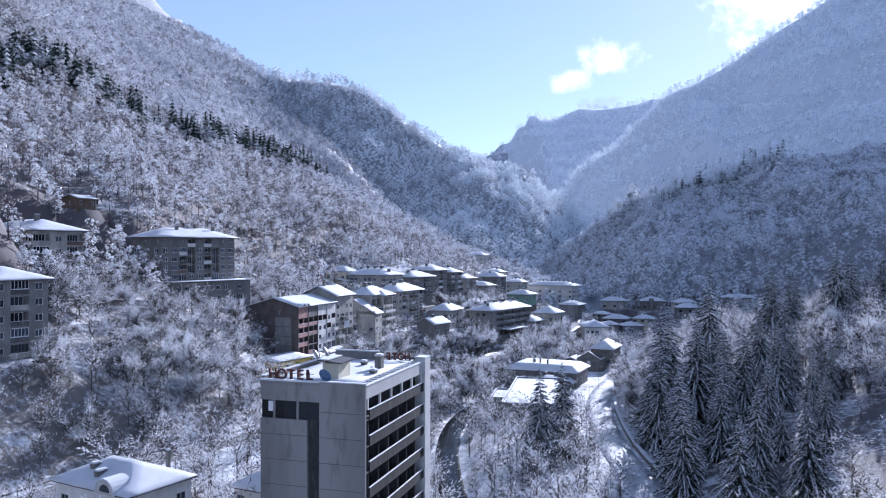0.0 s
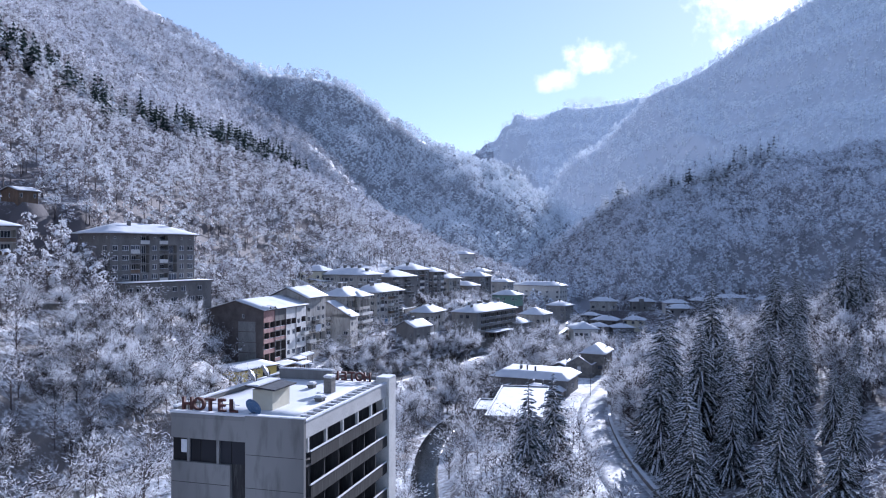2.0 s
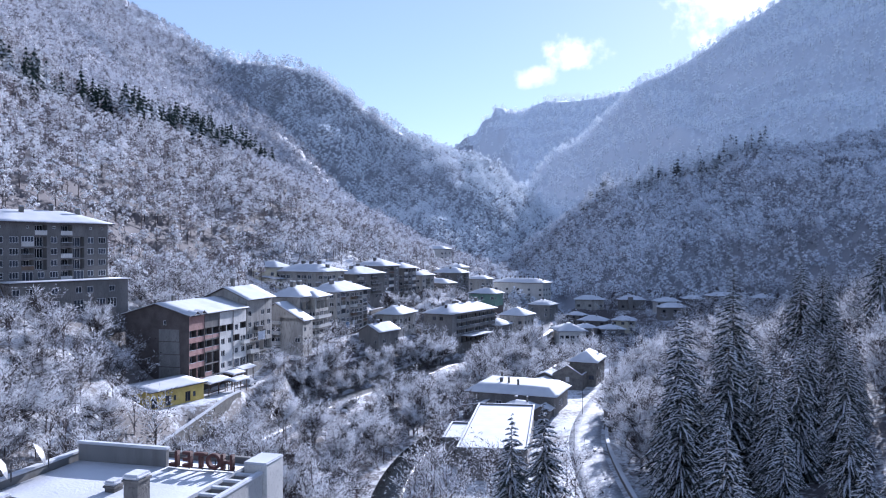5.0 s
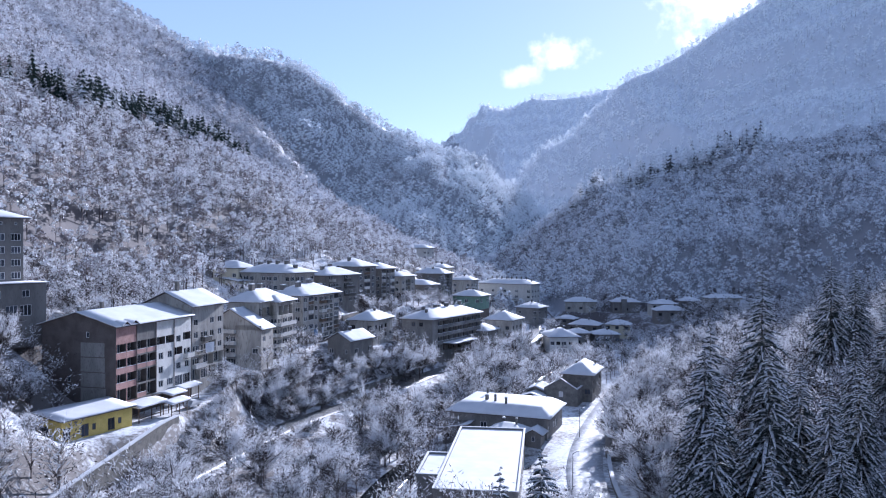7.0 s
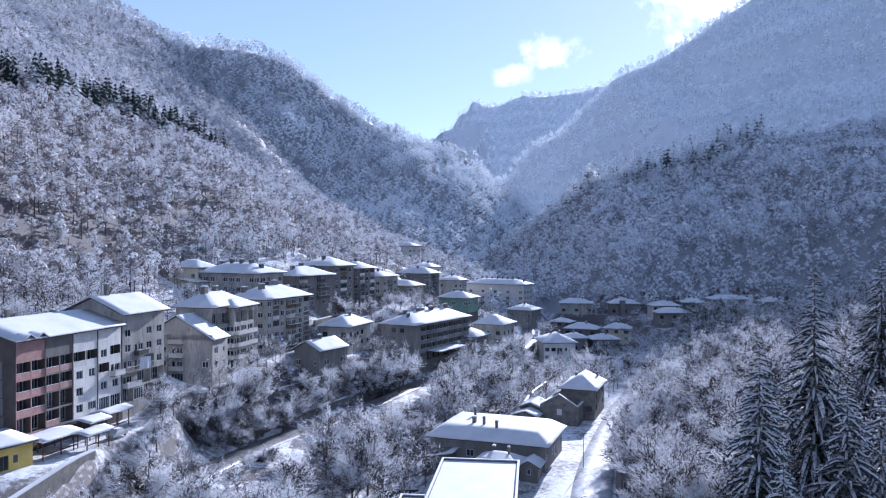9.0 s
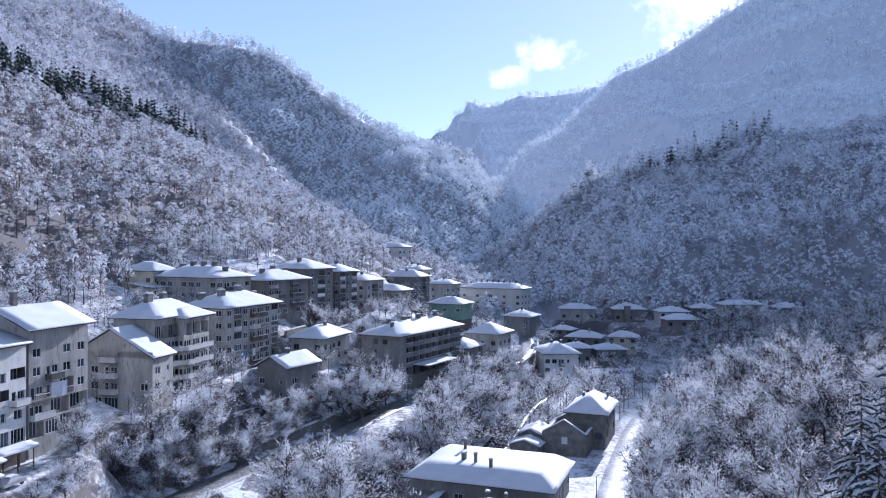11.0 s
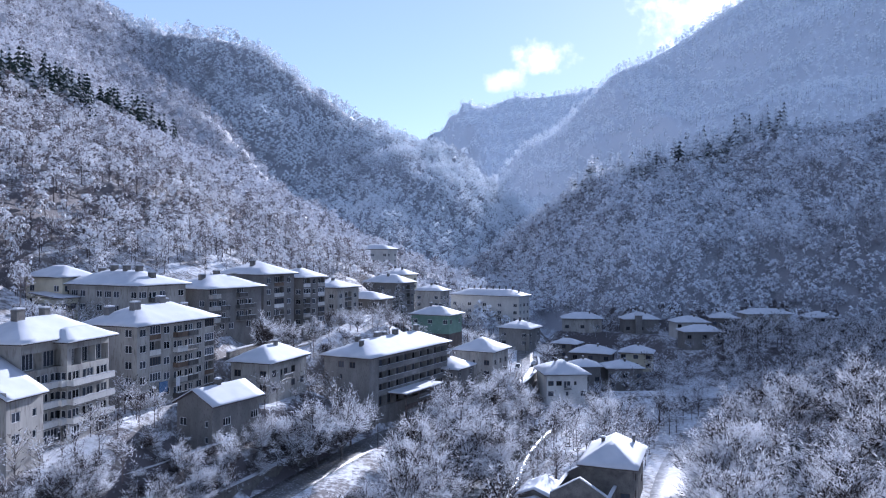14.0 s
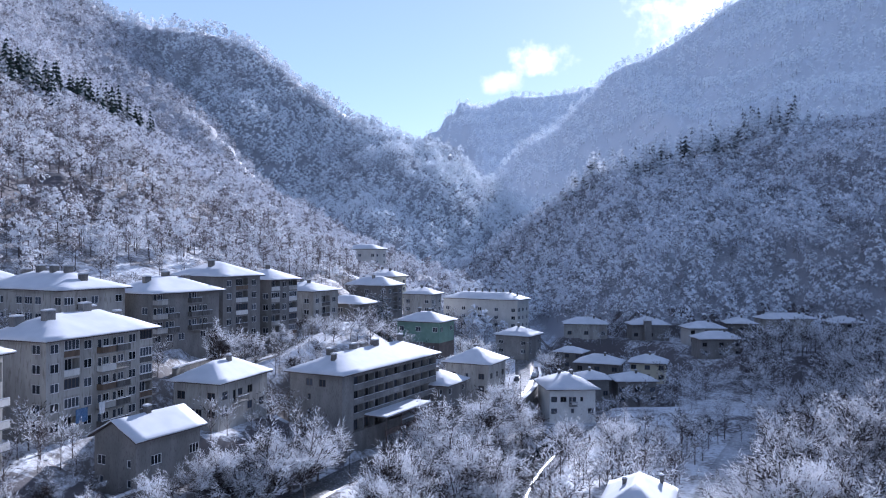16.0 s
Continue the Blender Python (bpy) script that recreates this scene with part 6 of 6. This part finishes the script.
def plant_spruce(x, y, top, k, label="tall spruce with drooping snow-laden boughs", wide=1.0):
    z = level(x, y)
    s = (top - z) / 26
    t = tagged(new("spruce"), label, "tree", "spruces")
    t.matrix_basis = Matrix.LocRotScale((x, y, z), Euler((0, 0, (x * 3.1 + y * 1.7) % 6.28)), (s * wide, s * wide, s))
    for nm, me in zip(("trunk", "foliage", "snow_cover"), SPRUCE[k]):
        put(nm, me, t)


def lane_edge(r):
    y = r.uniform(282, 348)
    return float(left_road(y)) + r.choice((-6.3, -8.5, -6.3)) + r.uniform(-0.6, 0.6), y


def off_yard(x, y):
    clear = ~((np.abs(x - 59) < 4) & (np.abs(y - 256.5) < 5))
    for px, py, a, b, deg in ((-38.1, 259.9, 21, 7.0, 72), (-48.8, 240.4, 9.0, 5.0, 59)):
        c, q = math.cos(radians(deg)), math.sin(radians(deg))
        u, w = (x - px) * c + (y - py) * q, -(x - px) * q + (y - py) * c
        clear = clear & ~((np.abs(u) < a) & (np.abs(w) < b))
    return clear


def blocked(x, y, margin=2.5):
    for (C, ang, L, W, z0, z1) in LOTS.values():
        a = radians(ang)
        lx, ly = (x - C[0]) * math.cos(a) + (y - C[1]) * math.sin(a), -(x - C[0]) * math.sin(a) + (y - C[1]) * math.cos(a)
        if -margin < lx < L + margin and -margin < ly < W + margin:
            return True
    if 55 < y < 600 and abs(x - float(left_road(y))) < 6 or y < 470 and abs(x - float(right_road(y))) < 6.5 or abs(x - float(river(y))) < 4.5:
        return True
    return abs(x - 59) < 4 and abs(y - 256.5) < 5 or not bool(off_yard(np.array([x]), np.array([y]))[0])


def scatter(seed, n, draw, gap):
    r, out, tries = random.Random(seed), [], 0
    while len(out) < n and tries < n * 40:
        tries += 1
        x, y = draw(r)
        if blocked(x, y) or (-53 < x < float(left_road(y)) and 218 < y < 264) or (44 < x < 98 and 122 < y < 226) or any((x - p) ** 2 + (y - q) ** 2 < gap * gap for p, q in out):
            continue
        out.append((x, y))
    return out


def right_wood(r):
    y = r.uniform(95, 440)
    return float(right_road(min(y, 400))) + (r.uniform(7, 16) if y < 270 else r.uniform(11, 18)) + r.random() ** 1.5 * 80, y


def stream_side(r):
    y = r.uniform(190, 410)
    a, b = float(left_road(y)) + (13 if 285 < y < 375 else 6), float(river(y)) - 3
    return r.uniform(a, max(b, a + 3)), y


def terrace_bank(r):
    y = r.uniform(284, 348)
    return float(left_road(y)) - r.uniform(5.5, 17), y


def left_slope(r):
    y = r.uniform(150, 292)
    return float(left_road(y)) - r.uniform(6, 56), y


# spruces: the stand beside the lane, two before the hall, singles in the village
for i, (x, y, top) in enumerate(((57, 203, 40), (65, 199, 38.5), (69, 190, 36), (74.5, 192, 37), (83, 192, 36.5), (79, 230, 49.6), (62, 213, 41), (73, 205, 36), (92, 205, 37), (66, 182, 30),
                                 (111, 262, 51), (118, 264, 49), (125, 274, 47), (133, 262, 56), (140, 266, 57), (150, 264, 56), (105, 178, 27), (112, 186, 30), (140, 285, 44), (172, 290, 48),
                                 (21.7, 173.0, 29.0), (28.0, 182.0, 29.0), (33.0, 452.0, 41.0), (50, 470, 35), (56, 590, 36), (88, 300, 26), (54, 176, 30), (61, 170, 28), (72, 172, 31), (84, 176, 33), (93, 186, 34), (100, 196, 36), (88, 215, 40), (98, 222, 42), (70, 160, 24), (47, 152, 27), (50, 164, 30), (52, 136, 26), (60, 148, 30), (53, 190, 33), (66, 140, 28), (78, 158, 31))):
    plant_spruce(x, y, top, i % 3, wide=1.0 if top - 6 > 24 else 1.15)
for i, (x, y) in enumerate(scatter(1, 96, right_wood, 5.6)):
    plant_bare(x, y, 12 + (i * 37 % 80) / 10, i % 5)
for i, (x, y) in enumerate(scatter(2, 52, stream_side, 4.6)):
    by_road = 250 < y < 335 and x - float(left_road(y)) < 17
    plant_bare(x, y, 4.2 if by_road else 10 + (i * 23 % 70) / 10, i % 5)
for i, (x, y) in enumerate(scatter(8, 34, terrace_bank, 2.4)):
    plant_bush(x, y, 2.4 + (i * 17 % 22) / 10, i % 3)
for i, (x, y) in enumerate(scatter(3, 46, left_slope, 5.4)):
    plant_bare(x, y, 8 + (i * 29 % 50) / 10, i % 5)
for i, (x, y) in enumerate(scatter(4, 110, lambda r: stream_side(r) if r.random() < 0.55 else left_slope(r), 2.6)):
    plant_bush(x, y, 3.5 + (i * 13 % 25) / 10, i % 3)
for i, (x, y) in enumerate(scatter(6, 24, lane_edge, 4.0)):
    plant_bare(x, y, (12.5 if x > float(left_road(y)) else 6.5) + (i * 29 % 30) / 10, i % 5)
for i, (x, y) in enumerate(((-22, 298), (-19, 303), (-24, 294), (-16, 300), (-19, 309), (-14, 306), (-17, 313), (-12, 311), (-27, 290), (-31, 286), (-15, 318), (-12, 322), (-28, 252), (-26, 258), (-30, 247), (-25, 264), (-33, 241), (-36, 237), (-27, 270), (-24, 275), (-31, 256), (-32.5, 244), (-32, 250), (-31.5, 255), (-30.5, 260), (-29.5, 265), (-34, 240), (-33.5, 247), (-33, 253), (-32, 258), (-31, 263), (-30, 269), (-28.5, 272))):
    plant_bush(x, y, 3.0 + (i * 13 % 25) / 10, i % 3)
for x, y, h, k in ((-33, 243, 7, 0), (-31.8, 251, 8, 1), (-30.5, 259.5, 7, 2), (-29, 268, 8, 3), (-36, 236, 7, 4), (15.5, 356, 17, 4), (20, 363, 15, 1), (11.5, 351, 14, 3), (14.0, 346, 18, 4), (18.5, 351, 17, 1), (9.5, 343, 14, 4), (48, 352, 19, 3), (43.5, 346, 16, 4), (53, 357, 17, 1), (50, 346, 14, 0), (-24, 288, 10, 1), (92, 400, 6, 0), (98, 406, 7, 1), (104, 398, 7, 2), (96, 391, 6, 3), (108, 409, 7, 4), (87, 395, 5, 1), (112, 402, 7, 3), (-21.5, 294.5, 12, 3), (-19, 301, 12, 4), (-17.5, 306, 11, 1), (-20, 296, 9, 3), (-17, 290, 8, 0), (-14, 299, 10, 4), (-10, 304, 9, 2), (-8, 313, 9, 3), (-4, 318, 8, 1), (4, 394, 7, 0), (9, 402, 8, 1), (13, 410, 7, 2), (17, 400, 6, 3), (20, 415, 8, 4), (26, 421, 7, 0), (22, 404, 6, 1), (12, 392, 6, 2), (30, 430, 8, 3), (16, 423, 7, 1), (46, 366, 18, 4), (55, 392, 15, 0), (70, 404, 9, 1), (-6, 322, 9, 0), (-16, 306, 10, 1), (60, 461, 15, 3), (64, 466, 14, 0), (-2, 383, 12, 2), (2, 392, 11, 1), (76, 396, 10, 1), (90, 478, 10, 4), (84, 383, 8, 1), (79, 368, 15, 2), (-38, 352, 10, 3)):
    plant_bare(x, y, h, k)


# the row of tall trees that shades the lane
lane_pick = random.Random(52)
for i in range(26):
    y = 216 + 4.9 * i
    x = float(right_road(y)) + lane_pick.uniform(7.0, 11.5)
    if not blocked(x, y, 1.5) and not 230 < y < 257:
        plant_bare(x, y, lane_pick.uniform(12, 18), i % 5, "tall leafless tree white with rime beside the lane")


# ---- woods on the slopes, joined ----
def spike(v, f, a, b, w, k):
    """A thin three-sided stem from a to b, into a template."""
    o = len(v)
    for q in range(3):
        v.append((a[0] + w * math.cos(q * 2.1 + k), a[1] + w * math.sin(q * 2.1 + k), a[2]))
    v.append(tuple(b))
    f += [(o, o + 1, o + 3), (o + 1, o + 2, o + 3), (o + 2, o, o + 3)]


def fleck(v, f, r, p, u, size, wild):
    """One spray of rimed twigs, lying roughly across the direction u."""
    n = u + r.normal(0, wild, 3)
    d = np.cross(n, r.normal(0, 1, 3))
    d /= np.linalg.norm(d) + 1e-6
    s = np.cross(d, n)
    s /= np.linalg.norm(s) + 1e-6
    ln, w = r.uniform(0.7, 1.4) * size, r.uniform(0.22, 0.42) * size
    o = len(v)
    v += [tuple(p - d * ln * 0.5 - s * w), tuple(p - d * ln * 0.5 + s * w), tuple(p + d * ln * 0.5)]
    f.append((o, o + 1, o + 2))


def crown_template(seed, height, width, lumps, flecks, size, bare=0.3):
    """A tree of the wood seen from afar: stem, limbs and a lumpy crown of rimed sprays. Returns points, stem faces, crown faces."""
    r = np.random.RandomState(seed)
    v, f, g = [], [], []
    spike(v, f, (0, 0, -1.0), (r.uniform(-0.3, 0.3), r.uniform(-0.3, 0.3), height * 0.86), 0.19, seed)
    for k in range(lumps):
        az, zf = k * 2.4 + r.uniform(-0.5, 0.5), (k + r.uniform(0.2, 0.8)) / lumps
        out = width * 0.62 * math.sin(math.pi * (0.22 + 0.74 * zf)) * r.uniform(0.7, 1.1)
        c = np.array([math.cos(az) * out, math.sin(az) * out, height * (bare + (0.92 - bare) * zf)])
        spike(v, f, (0, 0, c[2] - 0.16 * height), c, 0.08, k)
        R = width * r.uniform(0.36, 0.52) * (1.05 - 0.3 * zf)
        for j in range(flecks):
            u = r.normal(0, 1, 3)
            u[2] = abs(u[2]) if r.uniform() < 0.62 else u[2]
            u /= np.linalg.norm(u)
            fleck(v, g, r, c + u * R * r.uniform(0.72, 1.08) * np.array([1, 1, 0.85]), u, size, 0.45)
    return np.array(v, np.float32), np.array(f, np.int32), np.array(g, np.int32)


def limb_template(seed, height, width, limbs, flecks, size):
    """A nearer leafless tree: rimed twigs strung along arching limbs. Returns points, stem faces, crown faces."""
    r = np.random.RandomState(seed)
    v, f, g = [], [], []
    spike(v, f, (0, 0, -1.0), (0.2, 0.1, height * 0.8), 0.15, seed)
    for k in range(limbs):
        az, h0 = k * 2.4 + r.uniform(-0.6, 0.6), height * r.uniform(0.12, 0.66)
        reach, lift = width * r.uniform(0.55, 1.1), height * r.uniform(0.2, 0.42)
        a, b = np.array([0, 0, h0]), np.array([math.cos(az) * reach, math.sin(az) * reach, min(h0 + lift, height * r.uniform(0.85, 1.02))])
        spike(v, f, a, b, 0.055, k)
        run = (b - a) / np.linalg.norm(b - a)
        for j in range(flecks):
            q = 0.22 + 0.86 * (j + r.uniform(0, 1)) / flecks
            c = a + (b - a) * q + np.array([0, 0, 0.16 * lift * math.sin(min(q, 1) * math.pi)])
            off = r.normal(0, 1, 3)
            off[2] = abs(off[2]) * 0.8 - 0.25
            off *= 0.13 * width * (0.5 + 0.7 * q)
            d = run * 0.7 + off / (np.linalg.norm(off) + 1e-6) + np.array([0, 0, r.uniform(-0.5, 0.3)])
            d /= np.linalg.norm(d)
            s = np.cross(d, r.normal(0, 1, 3))
            s /= np.linalg.norm(s) + 1e-6
            ln, w = r.uniform(0.6, 1.4) * size, r.uniform(0.08, 0.17) * size
            o = len(v)
            v += [tuple(c + off - s * w), tuple(c + off + s * w), tuple(c + off + d * ln)]
            g.append((o, o + 1, o + 2))
    return np.array(v, np.float32), np.array(f, np.int32), np.array(g, np.int32)


def fir_template(seed, height, width):
    r = np.random.RandomState(seed)
    v, f = [], []
    for i in range(9):
        t = i / 9
        for k in range(7):
            az = k * 0.898 + r.uniform(-0.3, 0.3)
            ln, z = width * (1 - t) * r.uniform(0.8, 1.1) + 0.2, height * (0.1 + 0.9 * t)
            o, w = len(v), 0.32 * width * (1 - t) + 0.12
            c, s = math.cos(az), math.sin(az)
            v += [(0, 0, z + 0.6), (c * ln - s * w, s * ln + c * w, z - 0.45 * ln), (c * ln + s * w, s * ln - c * w, z - 0.45 * ln)]
            f += [(o, o + 1, o + 2)]
    stem = []
    spike(v, stem, (0, 0, -1.0), (0, 0, height), 0.2, seed)
    return np.array(v, np.float32), np.array(stem, np.int32), np.array(f, np.int32)


def wood(name, label, seed, x0, x1, y0, y1, spacing, templates, keep, hmin, hmax, material, category="woodland", grow=None):
    r = np.random.RandomState(seed)
    X, Y = np.meshgrid(np.arange(x0, x1, spacing), np.arange(y0, y1, spacing))
    x = X.ravel() + r.uniform(-0.48, 0.48, X.size) * spacing
    y = Y.ravel() + r.uniform(-0.48, 0.48, X.size) * spacing
    z = land(x, y)
    ok = keep(x, y, z, r)
    x, y, z = x[ok], y[ok], z[ok]
    pick = r.randint(0, len(templates), len(x))
    sc, rot = r.uniform(hmin, hmax, len(x)), r.uniform(0, 6.283, len(x))
    if grow is not None:
        sc = sc * grow(x, y)
    V, F, M, o = [], [], [], 0
    for k, (tv, stem, crown) in enumerate(templates):
        sel = np.where(pick == k)[0]
        if not len(sel):
            continue
        c, s, q = np.cos(rot[sel])[:, None], np.sin(rot[sel])[:, None], sc[sel][:, None]
        wide = q * r.uniform(0.85, 1.2, (len(sel), 1))
        vx = (tv[:, 0] * c - tv[:, 1] * s) * wide + x[sel][:, None]
        vy = (tv[:, 0] * s + tv[:, 1] * c) * wide + y[sel][:, None]
        vz = tv[:, 2] * q + z[sel][:, None]
        V.append(np.stack([vx, vy, vz], -1).reshape(-1, 3))
        tf = np.concatenate([stem, crown])
        F.append((tf[None] + (o + np.arange(len(sel)) * len(tv))[:, None, None]).reshape(-1, 3))
        M.append(np.tile(np.repeat([1, 0], [len(stem), len(crown)]), len(sel)))
        o += len(sel) * len(tv)
    me = link_np(name, np.concatenate(V), np.concatenate(F), material)
    me.materials.append(STEM if y0 < 400 else STEM_HAZY)
    me.polygons.foreach_set("material_index", np.concatenate(M).astype(np.int32))
    tagged(new(name, me), label, category, kind="stuff")


def clear_of_lots(x, y, margin=4.0):
    ok = np.ones(len(x), bool)
    for (C, ang, L, W, z0, z1) in LOTS.values():
        a = radians(ang)
        lx, ly = (x - C[0]) * math.cos(a) + (y - C[1]) * math.sin(a), -(x - C[0]) * math.sin(a) + (y - C[1]) * math.cos(a)
        ok &= ~((lx > -margin) & (lx < L + margin) & (ly > -margin) & (ly < W + margin))
    return ok


FINE_T = [limb_template(80 + k, 8.5, 3.0, 15, 12, 0.66) for k in range(5)]
XFINE_T = [limb_template(90 + k, 8.5, 2.9, 19, 16, 0.55) for k in range(5)]
NEAR_T = [crown_template(k, 9.5, 2.5, 7, 22, 0.68, 0.36) for k in range(6)]
MID_T = [crown_template(20 + k, 9.0, 3.0, 6, 10, 1.25, 0.24) for k in range(6)]
FAR_T = [crown_template(40 + k, 9.5, 3.6, 5, 12, 1.5, 0.14) for k in range(5)]
FIR_T = [fir_template(60 + k, 12, 2.6) for k in range(3)]


def foot_line(y):
    return np.interp(y, [150, 240, 330, 375, 441, 520, 570, 640, 742], [-100, -92, -75, -68, -60, -20, 12, 20, 10])


def on_spur(x, y):
    return spur_height(x, y) > hill_height(x, y)


def chance(r, x, p):
    return r.uniform(0, 1, len(x)) < p


def off_roads(x, y, gap=6.0):
    return ((np.abs(x - left_road(y)) > gap) | (y < 55) | (y > 610)) & ((np.abs(x - right_road(y)) > gap) | (y > 470)) & (np.abs(x - river(y)) > 3.4)


wood("hill_wood", "steep hillside wood of bare trees white with rime", 1, -330, 40, 130, 560, 5.3, NEAR_T, lambda x, y, z, r: (x < foot_line(y) + np.interp(y, [200, 300, 400, 450, 560], [8, 16, 22, 45, 60])) & (x > -0.60 * y - 20) & clear_of_lots(x, y) & chance(r, x, 0.95), 0.75, 1.35, TWIG_HILL)
wood("hill_wood", "upper hillside wood of bare frosted trees", 2, -620, 200, 560, 1240, 6.6, MID_T, lambda x, y, z, r: (x < np.interp(y, [560, 640, 700, 900], [70, 110, 150, 190])) & (x > -0.60 * y - 20) & ~on_spur(x, y) & clear_of_lots(x, y), 0.7, 1.25, TWIG_UPPER)
wood("spur_wood", "frosted wood on the spur that closes the valley, haze in its colour", 3, -560, 190, 700, 1180, 5.8, FAR_T, lambda x, y, z, r: (z > 12) & on_spur(x, y) & (x > -0.5 * y + 80), 0.6, 1.35, TWIG_SPUR)
wood("slope_wood", "frosted wood on the opposite slope, shade and haze in its colour", 4, 70, 520, 420, 800, 5.0, MID_T, lambda x, y, z, r: (z > 15) & (y > 490 - 0.35 * np.maximum(0, x - 215)) & clear_of_lots(x, y) & (x < 0.75 * y + 20), 0.8, 1.4, TWIG_SHADE)
wood("mountain_wood", "distant mountainside wood under rime, haze put into its colour", 5, 90, 1150, 780, 1520, 9.8, FAR_T, lambda x, y, z, r: (z > 15) & (x < 0.68 * y + 40) & chance(r, x, 0.93), 0.8, 1.5, TWIG_FAR)
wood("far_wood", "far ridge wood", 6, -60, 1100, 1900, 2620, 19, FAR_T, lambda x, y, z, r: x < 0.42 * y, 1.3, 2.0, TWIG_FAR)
wood("roadside_wood", "thickets of frosted trees beyond the lane", 7, 30, 270, 60, 500, 5.0, FINE_T, lambda x, y, z, r: (x > right_road(np.minimum(y, 370)) + 52) & ~((x > 44) & (x < 98) & (y > 120) & (y < 222) & chance(r, x, 0.95)) & (x > right_road(np.minimum(y, 370)) + 10) & clear_of_lots(x, y) & (x < 0.60 * y + 45) & off_roads(x, y) & off_yard(x, y) & ((y < 400) | (x > 150)), 0.8, 1.5, TWIG)
wood("roadside_wood", "frosted trees close beside the lane", 16, 30, 170, 60, 420, 5.6, XFINE_T, lambda x, y, z, r: (x > right_road(np.minimum(y, 370)) + np.interp(y, [240, 290, 400], [6.5, 8, 10])) & (x <= right_road(np.minimum(y, 370)) + 52) & ~((x > 44) & (x < 98) & (y > 120) & (y < 222) & chance(r, x, np.where(y < 160, 0.7, 0.95))) & clear_of_lots(x, y) & (x < 0.60 * y + 45) & off_yard(x, y) & (y < 400) & chance(r, x, np.where(y < 240, 0.75, 0.7)), 0.5, 1.6, TWIG)
wood("bank_wood", "thickets of frosted trees on the left bank", 8, -150, 0, 120, 330, 4.9, XFINE_T, lambda x, y, z, r: (x < left_road(y) - 7) & (x > foot_line(y)) & clear_of_lots(x, y, 3) & off_yard(x, y) & ((y < 218) | (x < -53)) & chance(r, x, 0.85), 0.4, 1.4, TWIG)
wood("stream_wood", "dense frosted scrub along the stream", 11, -60, 130, 210, 470, 4.6, FINE_T, lambda x, y, z, r: (x > left_road(y) + np.interp(y, [240, 256, 330, 350, 365, 400], [5, 17, 17, 13, 13, 6])) & (x < np.where((y < 216) | (y > 330), 140, river(y) + 9)) & (x < right_road(y) - 6) & ~((x > 60) & (y > 392) & (y < 436)) & clear_of_lots(x, y, 3) & off_roads(x, y) & chance(r, x, 0.8), 0.5, 1.35, TWIG)
wood("stream_wood", "tall frosted scrub between the hotel and the hall", 15, -70, 60, 70, 212, 5.0, XFINE_T, lambda x, y, z, r: (x > left_road(y) + 5) & (x < right_road(y) - 5.5) & clear_of_lots(x, y, 2.5) & off_roads(x, y) & chance(r, x, 0.8), 0.6, 1.45, TWIG)
wood("garden_wood", "frosted garden trees and hedges among the houses", 12, -110, 230, 250, 620, 4.6, FINE_T, lambda x, y, z, r: (x > foot_line(y) - 2) & clear_of_lots(x, y, 2.0) & off_roads(x, y, 4.5) & off_yard(x, y) & chance(r, x, np.where(y < 350, 0.8, 0.72)) & (np.abs(x - mid_street(y)) > 5.5) & (x < left_road(y) - 4.5) & (y > 262), 0.3, 0.95, TWIG)
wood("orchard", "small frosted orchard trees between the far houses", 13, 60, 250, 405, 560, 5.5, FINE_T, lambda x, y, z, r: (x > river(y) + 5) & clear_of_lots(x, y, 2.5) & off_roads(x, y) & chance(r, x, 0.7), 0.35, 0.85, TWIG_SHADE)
wood("conifer_belt", "dark belt of conifers on the hillside", 9, -330, -70, 330, 720, 5.5, FIR_T, lambda x, y, z, r: (np.abs(x - np.interp(y, [340, 440, 480, 580, 700], [-198, -190, -154, -146, -128])) < 13 + 14 * rumple(x, y, 60, 2)) & chance(r, x, 0.9), 0.9, 1.9, FIR)
wood("ridge_firs", "snowy firs along the crest of the near slope", 10, 160, 330, 690, 760, 6, FIR_T, lambda x, y, z, r: (np.abs(y - 735) < 16) & chance(r, x, 0.7), 1.3, 2.4, FIR_WHITE)
